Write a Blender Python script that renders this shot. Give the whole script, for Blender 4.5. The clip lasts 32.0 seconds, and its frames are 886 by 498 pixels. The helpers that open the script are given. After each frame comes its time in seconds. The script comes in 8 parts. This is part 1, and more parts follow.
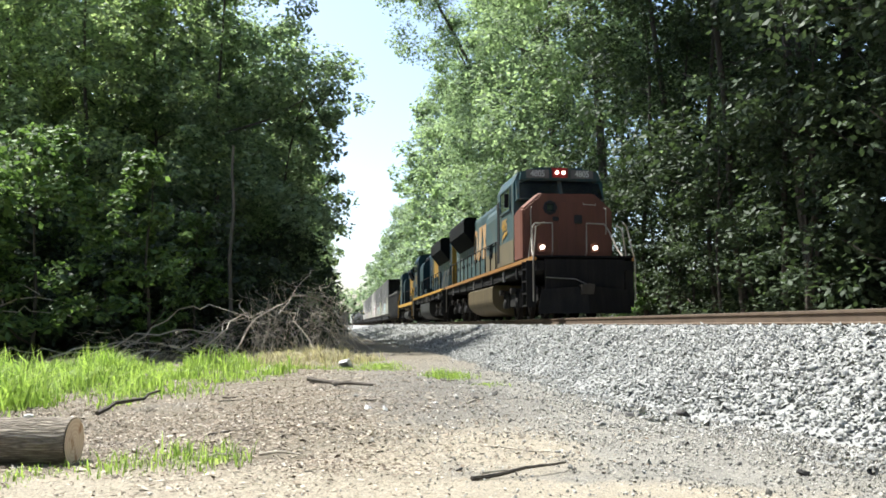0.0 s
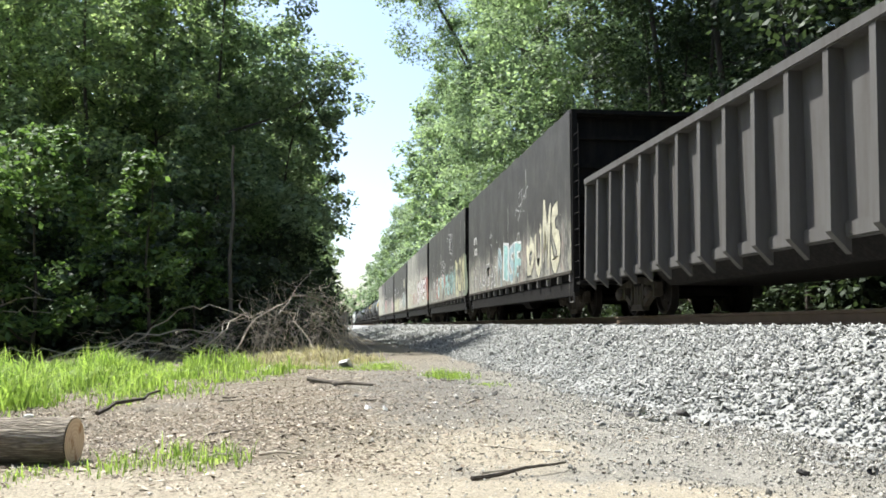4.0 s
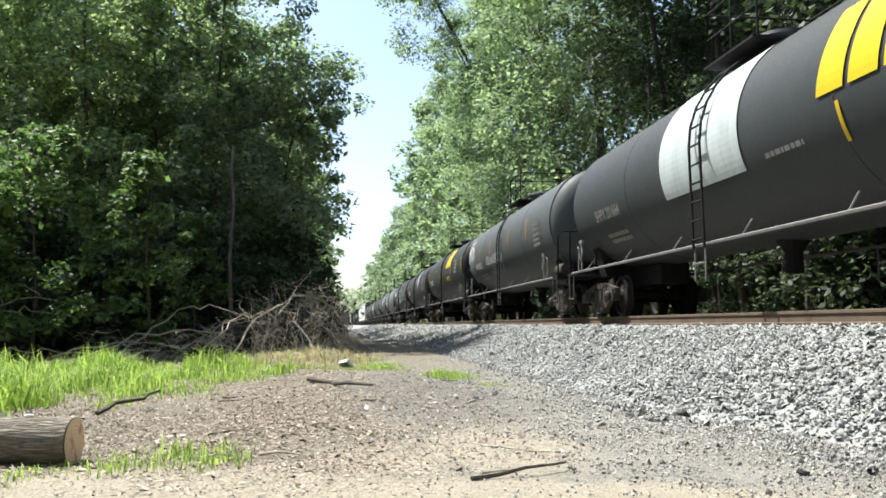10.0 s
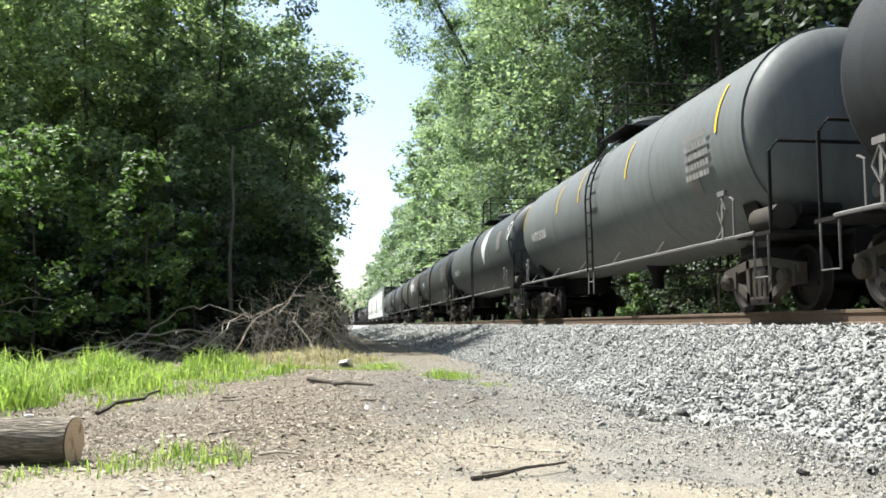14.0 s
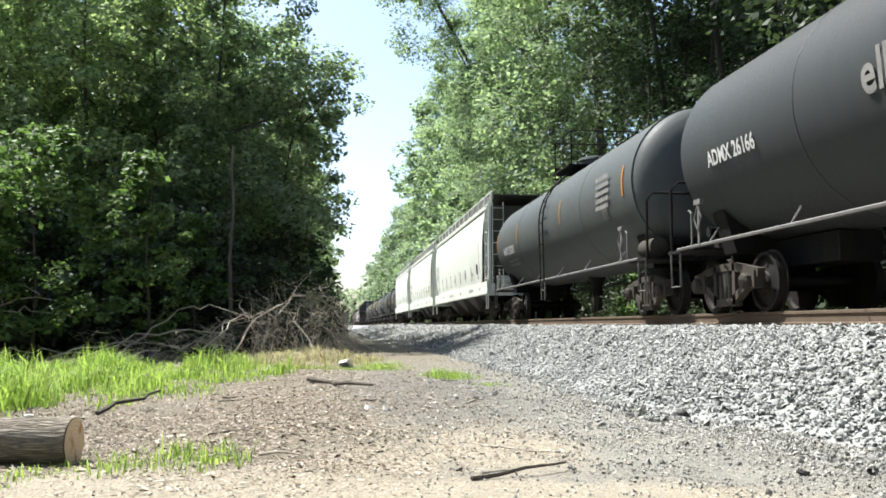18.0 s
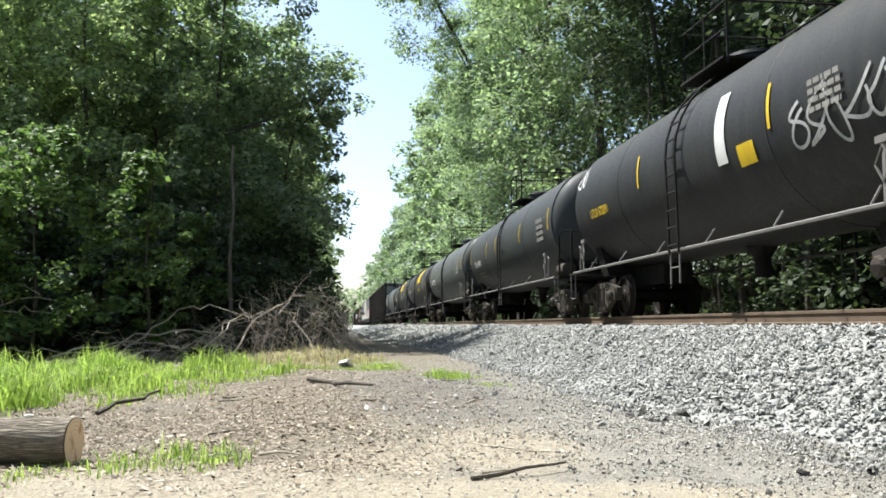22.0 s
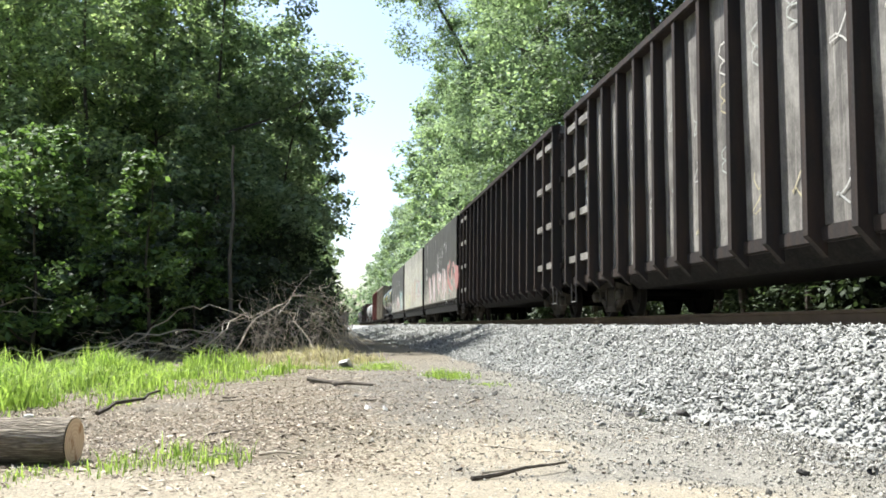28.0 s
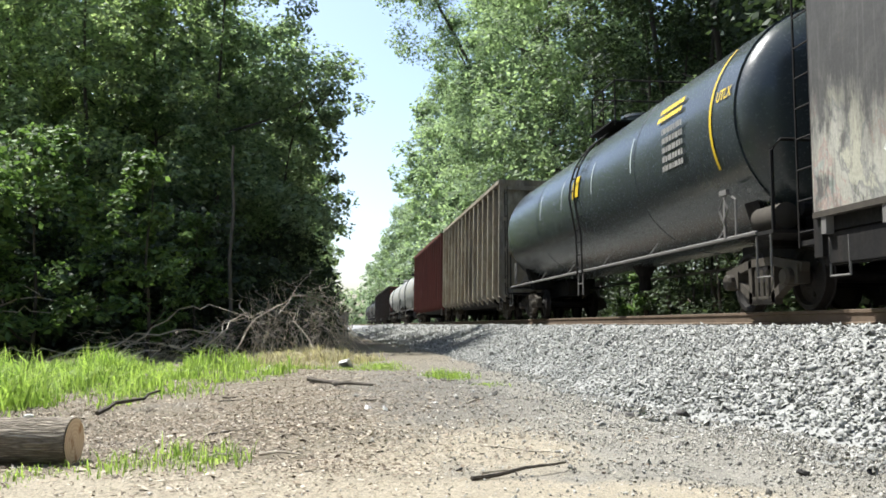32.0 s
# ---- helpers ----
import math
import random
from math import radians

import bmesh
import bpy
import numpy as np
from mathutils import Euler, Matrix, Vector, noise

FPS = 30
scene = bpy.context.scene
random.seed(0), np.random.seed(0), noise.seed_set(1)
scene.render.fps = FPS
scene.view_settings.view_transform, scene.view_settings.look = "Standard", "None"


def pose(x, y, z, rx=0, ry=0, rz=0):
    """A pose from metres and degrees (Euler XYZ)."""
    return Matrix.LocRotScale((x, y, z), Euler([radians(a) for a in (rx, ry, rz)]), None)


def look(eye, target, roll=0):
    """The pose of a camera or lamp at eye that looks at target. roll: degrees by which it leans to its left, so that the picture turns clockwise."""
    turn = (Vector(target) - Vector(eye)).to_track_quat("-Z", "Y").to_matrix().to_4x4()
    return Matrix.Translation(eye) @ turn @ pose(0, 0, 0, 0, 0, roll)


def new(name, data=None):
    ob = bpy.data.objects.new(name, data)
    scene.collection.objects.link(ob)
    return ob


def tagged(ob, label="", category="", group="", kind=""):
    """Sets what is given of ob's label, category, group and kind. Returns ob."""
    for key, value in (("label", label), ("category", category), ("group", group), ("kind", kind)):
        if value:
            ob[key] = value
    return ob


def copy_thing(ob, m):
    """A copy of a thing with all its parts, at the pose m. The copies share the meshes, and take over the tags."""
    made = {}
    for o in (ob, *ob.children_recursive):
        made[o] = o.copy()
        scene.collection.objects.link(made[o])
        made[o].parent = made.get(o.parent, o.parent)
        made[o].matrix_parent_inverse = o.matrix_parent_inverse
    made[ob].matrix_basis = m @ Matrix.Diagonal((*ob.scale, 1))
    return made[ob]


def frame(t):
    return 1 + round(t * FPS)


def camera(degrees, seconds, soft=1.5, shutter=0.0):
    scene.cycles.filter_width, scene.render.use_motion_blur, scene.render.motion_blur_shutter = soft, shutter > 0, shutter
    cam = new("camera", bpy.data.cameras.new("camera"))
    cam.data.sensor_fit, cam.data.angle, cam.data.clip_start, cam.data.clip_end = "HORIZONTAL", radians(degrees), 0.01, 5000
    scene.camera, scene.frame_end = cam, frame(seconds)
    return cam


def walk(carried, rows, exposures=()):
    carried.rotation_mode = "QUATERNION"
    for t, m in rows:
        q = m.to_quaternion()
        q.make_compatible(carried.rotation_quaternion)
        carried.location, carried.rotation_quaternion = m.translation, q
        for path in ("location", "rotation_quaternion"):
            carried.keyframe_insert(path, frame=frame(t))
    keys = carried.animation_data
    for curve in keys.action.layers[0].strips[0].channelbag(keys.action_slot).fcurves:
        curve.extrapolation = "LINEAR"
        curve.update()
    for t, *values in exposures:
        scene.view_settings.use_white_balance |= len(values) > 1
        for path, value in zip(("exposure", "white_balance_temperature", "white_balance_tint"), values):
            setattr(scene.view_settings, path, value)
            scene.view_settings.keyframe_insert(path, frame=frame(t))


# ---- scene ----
# Plan: z = 0 is the dirt, the rails' tops lie at z = 1.0, the track runs along +y at x = 7.2.
cam = camera(53.55, 32.0, soft=1.7)
YAW, PITCH = math.atan(183 / 1554), math.atan(135 / 1554)
CAM_POSE = pose(0, 0, 0.8, 90 + math.degrees(PITCH), 0, -math.degrees(YAW))
EXPOSURE = [(0.0, 1.36, 6250, 11.5), (3.0, 1.33, 6250, 11.5), (6.0, 1.21, 6250, 11.5), (8.0, 1.14, 6250, 11.5), (9.0, 1.14, 6250, 11.5), (10.5, 1.31, 6250, 11.5), (13.0, 1.33, 6250, 11.5), (18.0, 1.35, 6250, 11.5), (19.0, 1.11, 6230, 9.5), (20.0, 0.87, 6190, 6.5), (21.0, 0.79, 6180, 6.5), (22.0, 1.26, 6250, 11.5), (23.0, 1.41, 6250, 11.5), (29.0, 1.41, 6250, 11.5), (30.0, 1.15, 6250, 11.5), (32.0, 1.19, 6250, 11.5)]
walk(cam, [(0.0, CAM_POSE), (32.0, CAM_POSE)], exposures=EXPOSURE)

# ---- light ----
SUN_AZ, SUN_EL = radians(50), radians(59)      # azimuth to the left of the track's direction
world = bpy.data.worlds.new("sky")
scene.world = world
world.use_nodes = True
wn = world.node_tree
sky = wn.nodes.new("ShaderNodeTexSky")
sky.sky_type, sky.sun_disc, sky.sun_elevation, sky.sun_rotation = "NISHITA", False, SUN_EL, -SUN_AZ
sky.dust_density, sky.air_density = 2.0, 1.0
wn.links.new(sky.outputs[0], wn.nodes["Background"].inputs[0])
wn.nodes["Background"].inputs[1].default_value = 0.112
sun = new("sun", bpy.data.lights.new("sun", "SUN"))
sun.data.energy, sun.data.angle, sun.data.color = 5.0, radians(0.55), (0.965, 0.955, 0.87)
SUN_DIR = Vector((-math.sin(SUN_AZ) * math.cos(SUN_EL), math.cos(SUN_AZ) * math.cos(SUN_EL), math.sin(SUN_EL)))
sun.matrix_world = look(SUN_DIR * 100, (0, 0, 0))

# ---- materials ----
def ramp(nt, fac, stops):
    n = nt.nodes.new("ShaderNodeValToRGB")
    els = n.color_ramp.elements
    els.remove(els[1])
    els[0].position, els[0].color = stops[0][0], (*stops[0][1], 1)
    for p, c in stops[1:]:
        els.new(p).color = (*c, 1)
    nt.links.new(fac, n.inputs[0])
    return n.outputs[0]


def noise_tex(nt, vec, scale, detail=5.0, rough=0.6, dist=0.0):
    n = nt.nodes.new("ShaderNodeTexNoise")
    n.inputs["Scale"].default_value, n.inputs["Detail"].default_value = scale, detail
    n.inputs["Roughness"].default_value, n.inputs["Distortion"].default_value = rough, dist
    if vec is not None:
        nt.links.new(vec, n.inputs["Vector"])
    return n.outputs[0]


def mix(nt, fac, a, b, mode="MIX"):
    n = nt.nodes.new("ShaderNodeMix")
    n.data_type, n.blend_type = "RGBA", mode
    for sock, v in ((n.inputs[0], fac), (n.inputs[6], a), (n.inputs[7], b)):
        if isinstance(v, (int, float)):
            sock.default_value = v
        elif isinstance(v, tuple):
            sock.default_value = (*v, 1)
        else:
            nt.links.new(v, sock)
    return n.outputs[2]


def mapped(nt, out, scale):
    n = nt.nodes.new("ShaderNodeMapping")
    n.inputs["Scale"].default_value = scale
    nt.links.new(out, n.inputs["Vector"])
    return n.outputs[0]


def base_mat(name, rough, metal):
    m = bpy.data.materials.new(name)
    m.use_nodes = True
    nt = m.node_tree
    p = nt.nodes["Principled BSDF"]
    p.inputs["Roughness"].default_value, p.inputs["Metallic"].default_value = rough, metal
    return m, nt, p


def local_coords(nt):
    """Object coordinates, shifted by each object's random number."""
    tc, oi = nt.nodes.new("ShaderNodeTexCoord"), nt.nodes.new("ShaderNodeObjectInfo")
    mul = nt.nodes.new("ShaderNodeMath")
    mul.operation = "MULTIPLY"
    mul.inputs[1].default_value = 37.0
    nt.links.new(oi.outputs["Random"], mul.inputs[0])
    add = nt.nodes.new("ShaderNodeVectorMath")
    nt.links.new(tc.outputs["Object"], add.inputs[0])
    nt.links.new(mul.outputs[0], add.inputs[1])
    return add.outputs[0]


def bump(nt, p, height, strength, dist=0.02):
    b = nt.nodes.new("ShaderNodeBump")
    b.inputs["Strength"].default_value, b.inputs["Distance"].default_value = strength, dist
    nt.links.new(height, b.inputs["Height"])
    nt.links.new(b.outputs[0], p.inputs["Normal"])


def dark(c, k):
    return tuple(v * k for v in c)


ALBEDO = 0.74          # scale on the base colours of paints, stones and earth, balanced against exposure


def paint(name, c, grime=(0.06, 0.05, 0.045), amount=0.45, rough=0.5, metal=0.0, streak=True, scale=1.0, bumps=0.15, pale=None):
    """Weathered paint: base colour, streaks running down, fine grain and blotches of grime."""
    m, nt, p = base_mat(name, rough, metal)
    p.inputs["Specular IOR Level"].default_value = 0.5 if rough < 0.42 else 0.16
    c, grime, pale = dark(c, ALBEDO), dark(grime, ALBEDO), dark(pale, ALBEDO) if pale else None
    v = local_coords(nt)
    s = noise_tex(nt, mapped(nt, v, (3.0 * scale, 3.0 * scale, 0.35 * scale) if streak else (scale, scale, scale)), 1.6, 7, 0.65)
    g = noise_tex(nt, v, 22 * scale, 4, 0.7)
    f1 = ramp(nt, s, [(0.42, (0, 0, 0)), (0.75, (1, 1, 1))])
    col = mix(nt, g, dark(c, 0.82), tuple(min(1, x * 1.15) for x in c))
    if pale:
        big = noise_tex(nt, mapped(nt, v, (0.5, 0.5, 0.35)), 1.0, 6, 0.7, 0.6)
        col = mix(nt, ramp(nt, big, [(0.45, (0, 0, 0)), (0.62, (1, 1, 1))]), col, pale)
    n = nt.nodes.new("ShaderNodeMath")
    n.operation = "MULTIPLY"
    n.inputs[1].default_value = amount
    nt.links.new(f1, n.inputs[0])
    col = mix(nt, n.outputs[0], col, grime)
    nt.links.new(col, p.inputs["Base Color"])
    nt.links.new(ramp(nt, g, [(0.3, (rough * 0.8,) * 3), (0.7, (min(1, rough * 1.25),) * 3)]), p.inputs["Roughness"])
    bump(nt, p, noise_tex(nt, v, 6 * scale, 5), bumps, 0.02)
    return m


def sheet_mat(name, base, pale, drip, share=0.5, old=None, tint=1.0, soot=None, worn=False):
    """Old sheet steel: scraped pale patches, dark drips, rust freckles; below height old, layers of faded spray paint."""
    m, nt, p = base_mat(name, 0.68, 0)
    base, pale, drip, tint = dark(base, ALBEDO), dark(pale, ALBEDO), dark(drip, ALBEDO), tint * ALBEDO
    v = local_coords(nt)
    long = noise_tex(nt, mapped(nt, v, (1, 2.6, 0.16)), 1.5, 8, 0.7, 0.1)
    fine = noise_tex(nt, mapped(nt, v, (1, 9, 0.5)), 1.7, 6, 0.7)
    blot = noise_tex(nt, mapped(nt, v, (1, 0.5, 0.45)), 1.6, 8, 0.75, 0.25)
    grain = noise_tex(nt, v, 30, 4, 0.7)
    c = mix(nt, ramp(nt, blot, [(share - 0.08, (0,) * 3), (share + 0.12, (1,) * 3)]), base, pale)
    if soot is not None:
        # a coat of old soot over the sheet's leading half
        so = nt.nodes.new("ShaderNodeSeparateXYZ")
        nt.links.new(nt.nodes.new("ShaderNodeTexCoord").outputs["Object"], so.inputs[0])
        e = nt.nodes.new("ShaderNodeMath")
        e.operation = "MULTIPLY_ADD"
        e.inputs[1].default_value = 9.0
        nt.links.new(noise_tex(nt, mapped(nt, v, (1, 0.5, 0.2)), 1.2, 7, 0.7), e.inputs[0])
        nt.links.new(so.outputs[1], e.inputs[2])
        r = nt.nodes.new("ShaderNodeMapRange")
        r.inputs[1].default_value, r.inputs[2].default_value = soot + 6.0, soot + 3.0
        nt.links.new(e.outputs[0], r.inputs[0])
        c = mix(nt, r.outputs[0], c, mix(nt, fine, (0.045, 0.043, 0.04), (0.12, 0.117, 0.108)))
    if old:
        hue = noise_tex(nt, mapped(nt, v, (1, 0.75, 0.5)), 1.9, 6, 0.65, 0.5)
        g = tuple(0.5 * (i + j) for i, j in zip(base, pale))
        k = lambda r: tuple(0.25 * i + 0.75 * tint * j for i, j in zip(g, r))
        faded = ramp(nt, hue, [(0.3, k((0.5, 0.48, 0.38))), (0.41, k((0.56, 0.54, 0.42))), (0.455, k((0.27, 0.27, 0.25))), (0.5, k((0.55, 0.53, 0.45))), (0.56, k((0.5, 0.48, 0.4))), (0.585, k((0.48, 0.33, 0.28))), (0.615, k((0.46, 0.45, 0.4))), (0.68, k((0.36, 0.44, 0.37))), (0.78, k((0.55, 0.53, 0.44)))])
        sep = nt.nodes.new("ShaderNodeSeparateXYZ")
        nt.links.new(nt.nodes.new("ShaderNodeTexCoord").outputs["Object"], sep.inputs[0])
        edge = noise_tex(nt, mapped(nt, v, (1, 0.8, 0.12)), 1.4, 7, 0.75, 0.1)
        h = nt.nodes.new("ShaderNodeMath")
        h.operation = "MULTIPLY_ADD"
        h.inputs[1].default_value = 3.4
        nt.links.new(edge, h.inputs[0])
        nt.links.new(sep.outputs[2], h.inputs[2])
        r = nt.nodes.new("ShaderNodeMapRange")
        r.inputs[1].default_value, r.inputs[2].default_value = old + 2.05, old + 1.3
        nt.links.new(h.outputs[0], r.inputs[0])
        scrub = ramp(nt, noise_tex(nt, mapped(nt, v, (1, 1.8, 0.7)), 1.8, 7, 0.7), [(0.4, (0.12,) * 3), (0.5, (1,) * 3)])
        c = mix(nt, mix(nt, 1.0, r.outputs[0], scrub, "MULTIPLY"), c, faded)
    c = mix(nt, ramp(nt, long, [(0.52, (0,) * 3), (0.7, (0.8,) * 3)]), c, drip)
    c = mix(nt, ramp(nt, fine, [(0.54, (0,) * 3), (0.72, (0.65,) * 3)]), c, tuple(min(1, 1.7 * x) for x in pale))
    c = mix(nt, ramp(nt, noise_tex(nt, v, 3.1, 6, 0.8), [(0.62, (0,) * 3), (0.74, (0.4,) * 3)]), c, (0.11, 0.075, 0.05))
    nt.links.new(mix(nt, 1.0, c, ramp(nt, grain, [(0.3, (0.8,) * 3), (0.7, (1.15,) * 3)]), "MULTIPLY"), p.inputs["Base Color"])
    bump(nt, p, mix(nt, 0.4, long, grain), 0.18, 0.02)
    if worn:
        # rubbed thin: the sheet shows through in streaks and flakes
        n = nt.nodes.new("ShaderNodeMath")
        n.operation = "MULTIPLY"
        nt.links.new(ramp(nt, noise_tex(nt, mapped(nt, v, (2.2, 2.2, 1.0)), 1.7, 8, 0.75), [(0.42, (1,) * 3), (0.68, (0.6,) * 3)]), n.inputs[0])
        nt.links.new(ramp(nt, fine, [(0.45, (1,) * 3), (0.7, (0.75,) * 3)]), n.inputs[1])
        nt.links.new(n.outputs[0], p.inputs["Alpha"])
    return m


def glow(name, c, strength):
    m, nt, p = base_mat(name, 0.4, 0)
    p.inputs["Base Color"].default_value = (*c, 1)
    p.inputs["Emission Color"].default_value, p.inputs["Emission Strength"].default_value = (*c, 1), strength
    return m


def leaf_mat(name, lo, hi, trans=0.45):
    """Leaves: colour varies from leaf to leaf and over the crown; light shines through them."""
    m, nt, p = base_mat(name, 0.6, 0)
    p.inputs["Specular IOR Level"].default_value = 0.28
    geo = nt.nodes.new("ShaderNodeNewGeometry")
    c = ramp(nt, geo.outputs["Random Per Island"], [(0.0, dark(lo, 0.75)), (0.5, tuple((a + b) / 2 for a, b in zip(lo, hi))), (1.0, hi)])
    oi = nt.nodes.new("ShaderNodeObjectInfo")
    c = mix(nt, ramp(nt, oi.outputs["Random"], [(0, (0.0,) * 3), (1, (0.35,) * 3)]), c, mix(nt, 0.5, c, (0.085, 0.125, 0.04)))
    big = noise_tex(nt, nt.nodes.new("ShaderNodeTexCoord").outputs["Object"], 0.45, 3)
    c = mix(nt, ramp(nt, big, [(0.35, (0,) * 3), (0.7, (0.6,) * 3)]), c, mix(nt, 1.0, c, (1.15, 1.2, 0.85), "MULTIPLY"))
    nt.links.new(c, p.inputs["Base Color"])
    t = nt.nodes.new("ShaderNodeBsdfTranslucent")
    nt.links.new(mix(nt, 1.0, c, (1.4, 1.5, 0.95), "MULTIPLY"), t.inputs[0])
    ms = nt.nodes.new("ShaderNodeMixShader")
    ms.inputs[0].default_value = trans
    nt.links.new(p.outputs[0], ms.inputs[1])
    nt.links.new(t.outputs[0], ms.inputs[2])
    nt.links.new(ms.outputs[0], nt.nodes["Material Output"].inputs[0])
    return m


def bark_mat(name, lo, hi, stretch=(9, 9, 2.0)):
    m, nt, p = base_mat(name, 0.9, 0)
    tc = nt.nodes.new("ShaderNodeTexCoord").outputs["Object"]
    v = mapped(nt, tc, stretch)
    n = noise_tex(nt, v, 2.0, 8, 0.7, 0.5)
    nt.links.new(ramp(nt, n, [(0.3, dark(lo, ALBEDO)), (0.7, dark(hi, ALBEDO))]), p.inputs["Base Color"])
    bump(nt, p, n, 0.7, 0.03)
    return m


def island_mat(name, stops, rough=0.85, scale=40.0):
    m, nt, p = base_mat(name, rough, 0)
    geo = nt.nodes.new("ShaderNodeNewGeometry")
    c = ramp(nt, geo.outputs["Random Per Island"], [(q, dark(k, ALBEDO)) for q, k in stops])
    n = noise_tex(nt, geo.outputs["Position"], scale, 5, 0.7)
    nt.links.new(mix(nt, 1.0, c, ramp(nt, n, [(0.25, (0.62,) * 3), (0.75, (1.25,) * 3)]), "MULTIPLY"), p.inputs["Base Color"])
    bump(nt, p, n, 0.4, 0.006)
    return m


def ground_mat():
    """Bare tan dirt, grey gravel towards the track, brown litter towards the trees."""
    m, nt, p = base_mat("ground dirt", 0.95, 0)
    geo = nt.nodes.new("ShaderNodeNewGeometry")
    pos = geo.outputs["Position"]
    sep = nt.nodes.new("ShaderNodeSeparateXYZ")
    nt.links.new(pos, sep.inputs[0])
    warp = noise_tex(nt, pos, 0.55, 5, 0.65)
    fine = noise_tex(nt, pos, 28, 6, 0.75)
    mid = noise_tex(nt, pos, 5, 6, 0.7)
    # across: x plus a wandering edge
    a = nt.nodes.new("ShaderNodeMath")
    a.operation = "MULTIPLY_ADD"
    a.inputs[1].default_value = 3.0
    nt.links.new(warp, a.inputs[0])
    nt.links.new(sep.outputs[0], a.inputs[2])
    gravel = nt.nodes.new("ShaderNodeMapRange")
    gravel.inputs[1].default_value, gravel.inputs[2].default_value = 1.75, 3.0
    nt.links.new(a.outputs[0], gravel.inputs[0])
    litter = nt.nodes.new("ShaderNodeMapRange")
    litter.inputs[1].default_value, litter.inputs[2].default_value = 2.4, 0.9
    nt.links.new(a.outputs[0], litter.inputs[0])
    def oval(cx, cy, rx, ry, hard):
        """A stain with a ragged edge: 1 inside an oval on the ground, 0 outside."""
        add = nt.nodes.new("ShaderNodeVectorMath")
        add.operation = "MULTIPLY_ADD"
        add.inputs[1].default_value, add.inputs[2].default_value = (1 / rx, 1 / ry, 0), (-cx / rx, -cy / ry, 0)
        nt.links.new(pos, add.inputs[0])
        ln = nt.nodes.new("ShaderNodeVectorMath")
        ln.operation = "LENGTH"
        nt.links.new(add.outputs[0], ln.inputs[0])
        e = nt.nodes.new("ShaderNodeMath")
        e.operation = "MULTIPLY_ADD"
        e.inputs[1].default_value = 1.5
        nt.links.new(ragged, e.inputs[0])
        nt.links.new(ln.outputs["Value"], e.inputs[2])
        r = nt.nodes.new("ShaderNodeMapRange")
        r.inputs[1].default_value, r.inputs[2].default_value = 1.75 + hard, 1.75 - hard
        nt.links.new(e.outputs[0], r.inputs[0])
        return r.outputs[0]

    ragged = noise_tex(nt, pos, 1.7, 7, 0.68)
    grit = noise_tex(nt, pos, 60, 3, 0.8)
    dirt = mix(nt, mid, (0.225, 0.195, 0.145), (0.395, 0.352, 0.263))
    grav = mix(nt, fine, (0.18, 0.167, 0.14), (0.44, 0.415, 0.355))
    lit = mix(nt, fine, (0.1, 0.08, 0.055), (0.32, 0.27, 0.19))
    c = mix(nt, gravel.outputs[0], dirt, grav)
    c = mix(nt, litter.outputs[0], c, lit)
    patch = noise_tex(nt, pos, 0.9, 4, 0.6)
    c = mix(nt, ramp(nt, patch, [(0.48, (0,) * 3), (0.62, (0.5,) * 3)]), c, mix(nt, fine, (0.13, 0.118, 0.1), (0.3, 0.28, 0.24)))
    # damp dark earth along the bare path, pale sand where the topsoil is gone
    damp = mix(nt, fine, (0.095, 0.085, 0.07), (0.24, 0.22, 0.185))
    for spot in ((1.1, 13.5, 1.1, 5.5, 0.45), (0.9, 9.3, 0.8, 1.8, 0.4), (0.35, 27.0, 1.6, 6.0, 0.4)):
        c = mix(nt, oval(*spot), c, damp)
    bare = mix(nt, grit, (0.31, 0.265, 0.195), (0.53, 0.466, 0.35))
    for spot in ((1.05, 5.75, 0.5, 0.95, 0.25), (0.25, 5.3, 0.4, 0.7, 0.25), (-0.85, 4.4, 1.3, 0.8, 0.25), (-1.6, 4.75, 0.9, 0.45, 0.25), (0.9, 4.15, 1.3, 0.4, 0.2)):
        c = mix(nt, oval(*spot), c, bare)
    # woods floor past the clearing
    far = nt.nodes.new("ShaderNodeMapRange")
    far.inputs[1].default_value, far.inputs[2].default_value = 12.0, 21.0
    nt.links.new(sep.outputs[1], far.inputs[0])
    c = mix(nt, far.outputs[0], c, mix(nt, fine, (0.12, 0.1, 0.07), (0.33, 0.28, 0.2)))
    c = mix(nt, 1.0, c, (ALBEDO, ALBEDO, ALBEDO), "MULTIPLY")
    nt.links.new(mix(nt, 1.0, mix(nt, 1.0, c, ramp(nt, fine, [(0.3, (0.7,) * 3), (0.7, (1.25,) * 3)]), "MULTIPLY"), ramp(nt, noise_tex(nt, pos, 75, 4, 0.8), [(0.36, (0.5,) * 3), (0.62, (1.35,) * 3)]), "MULTIPLY"), p.inputs["Base Color"])
    bump(nt, p, mix(nt, 0.5, fine, mid), 1.0, 0.04)
    return m


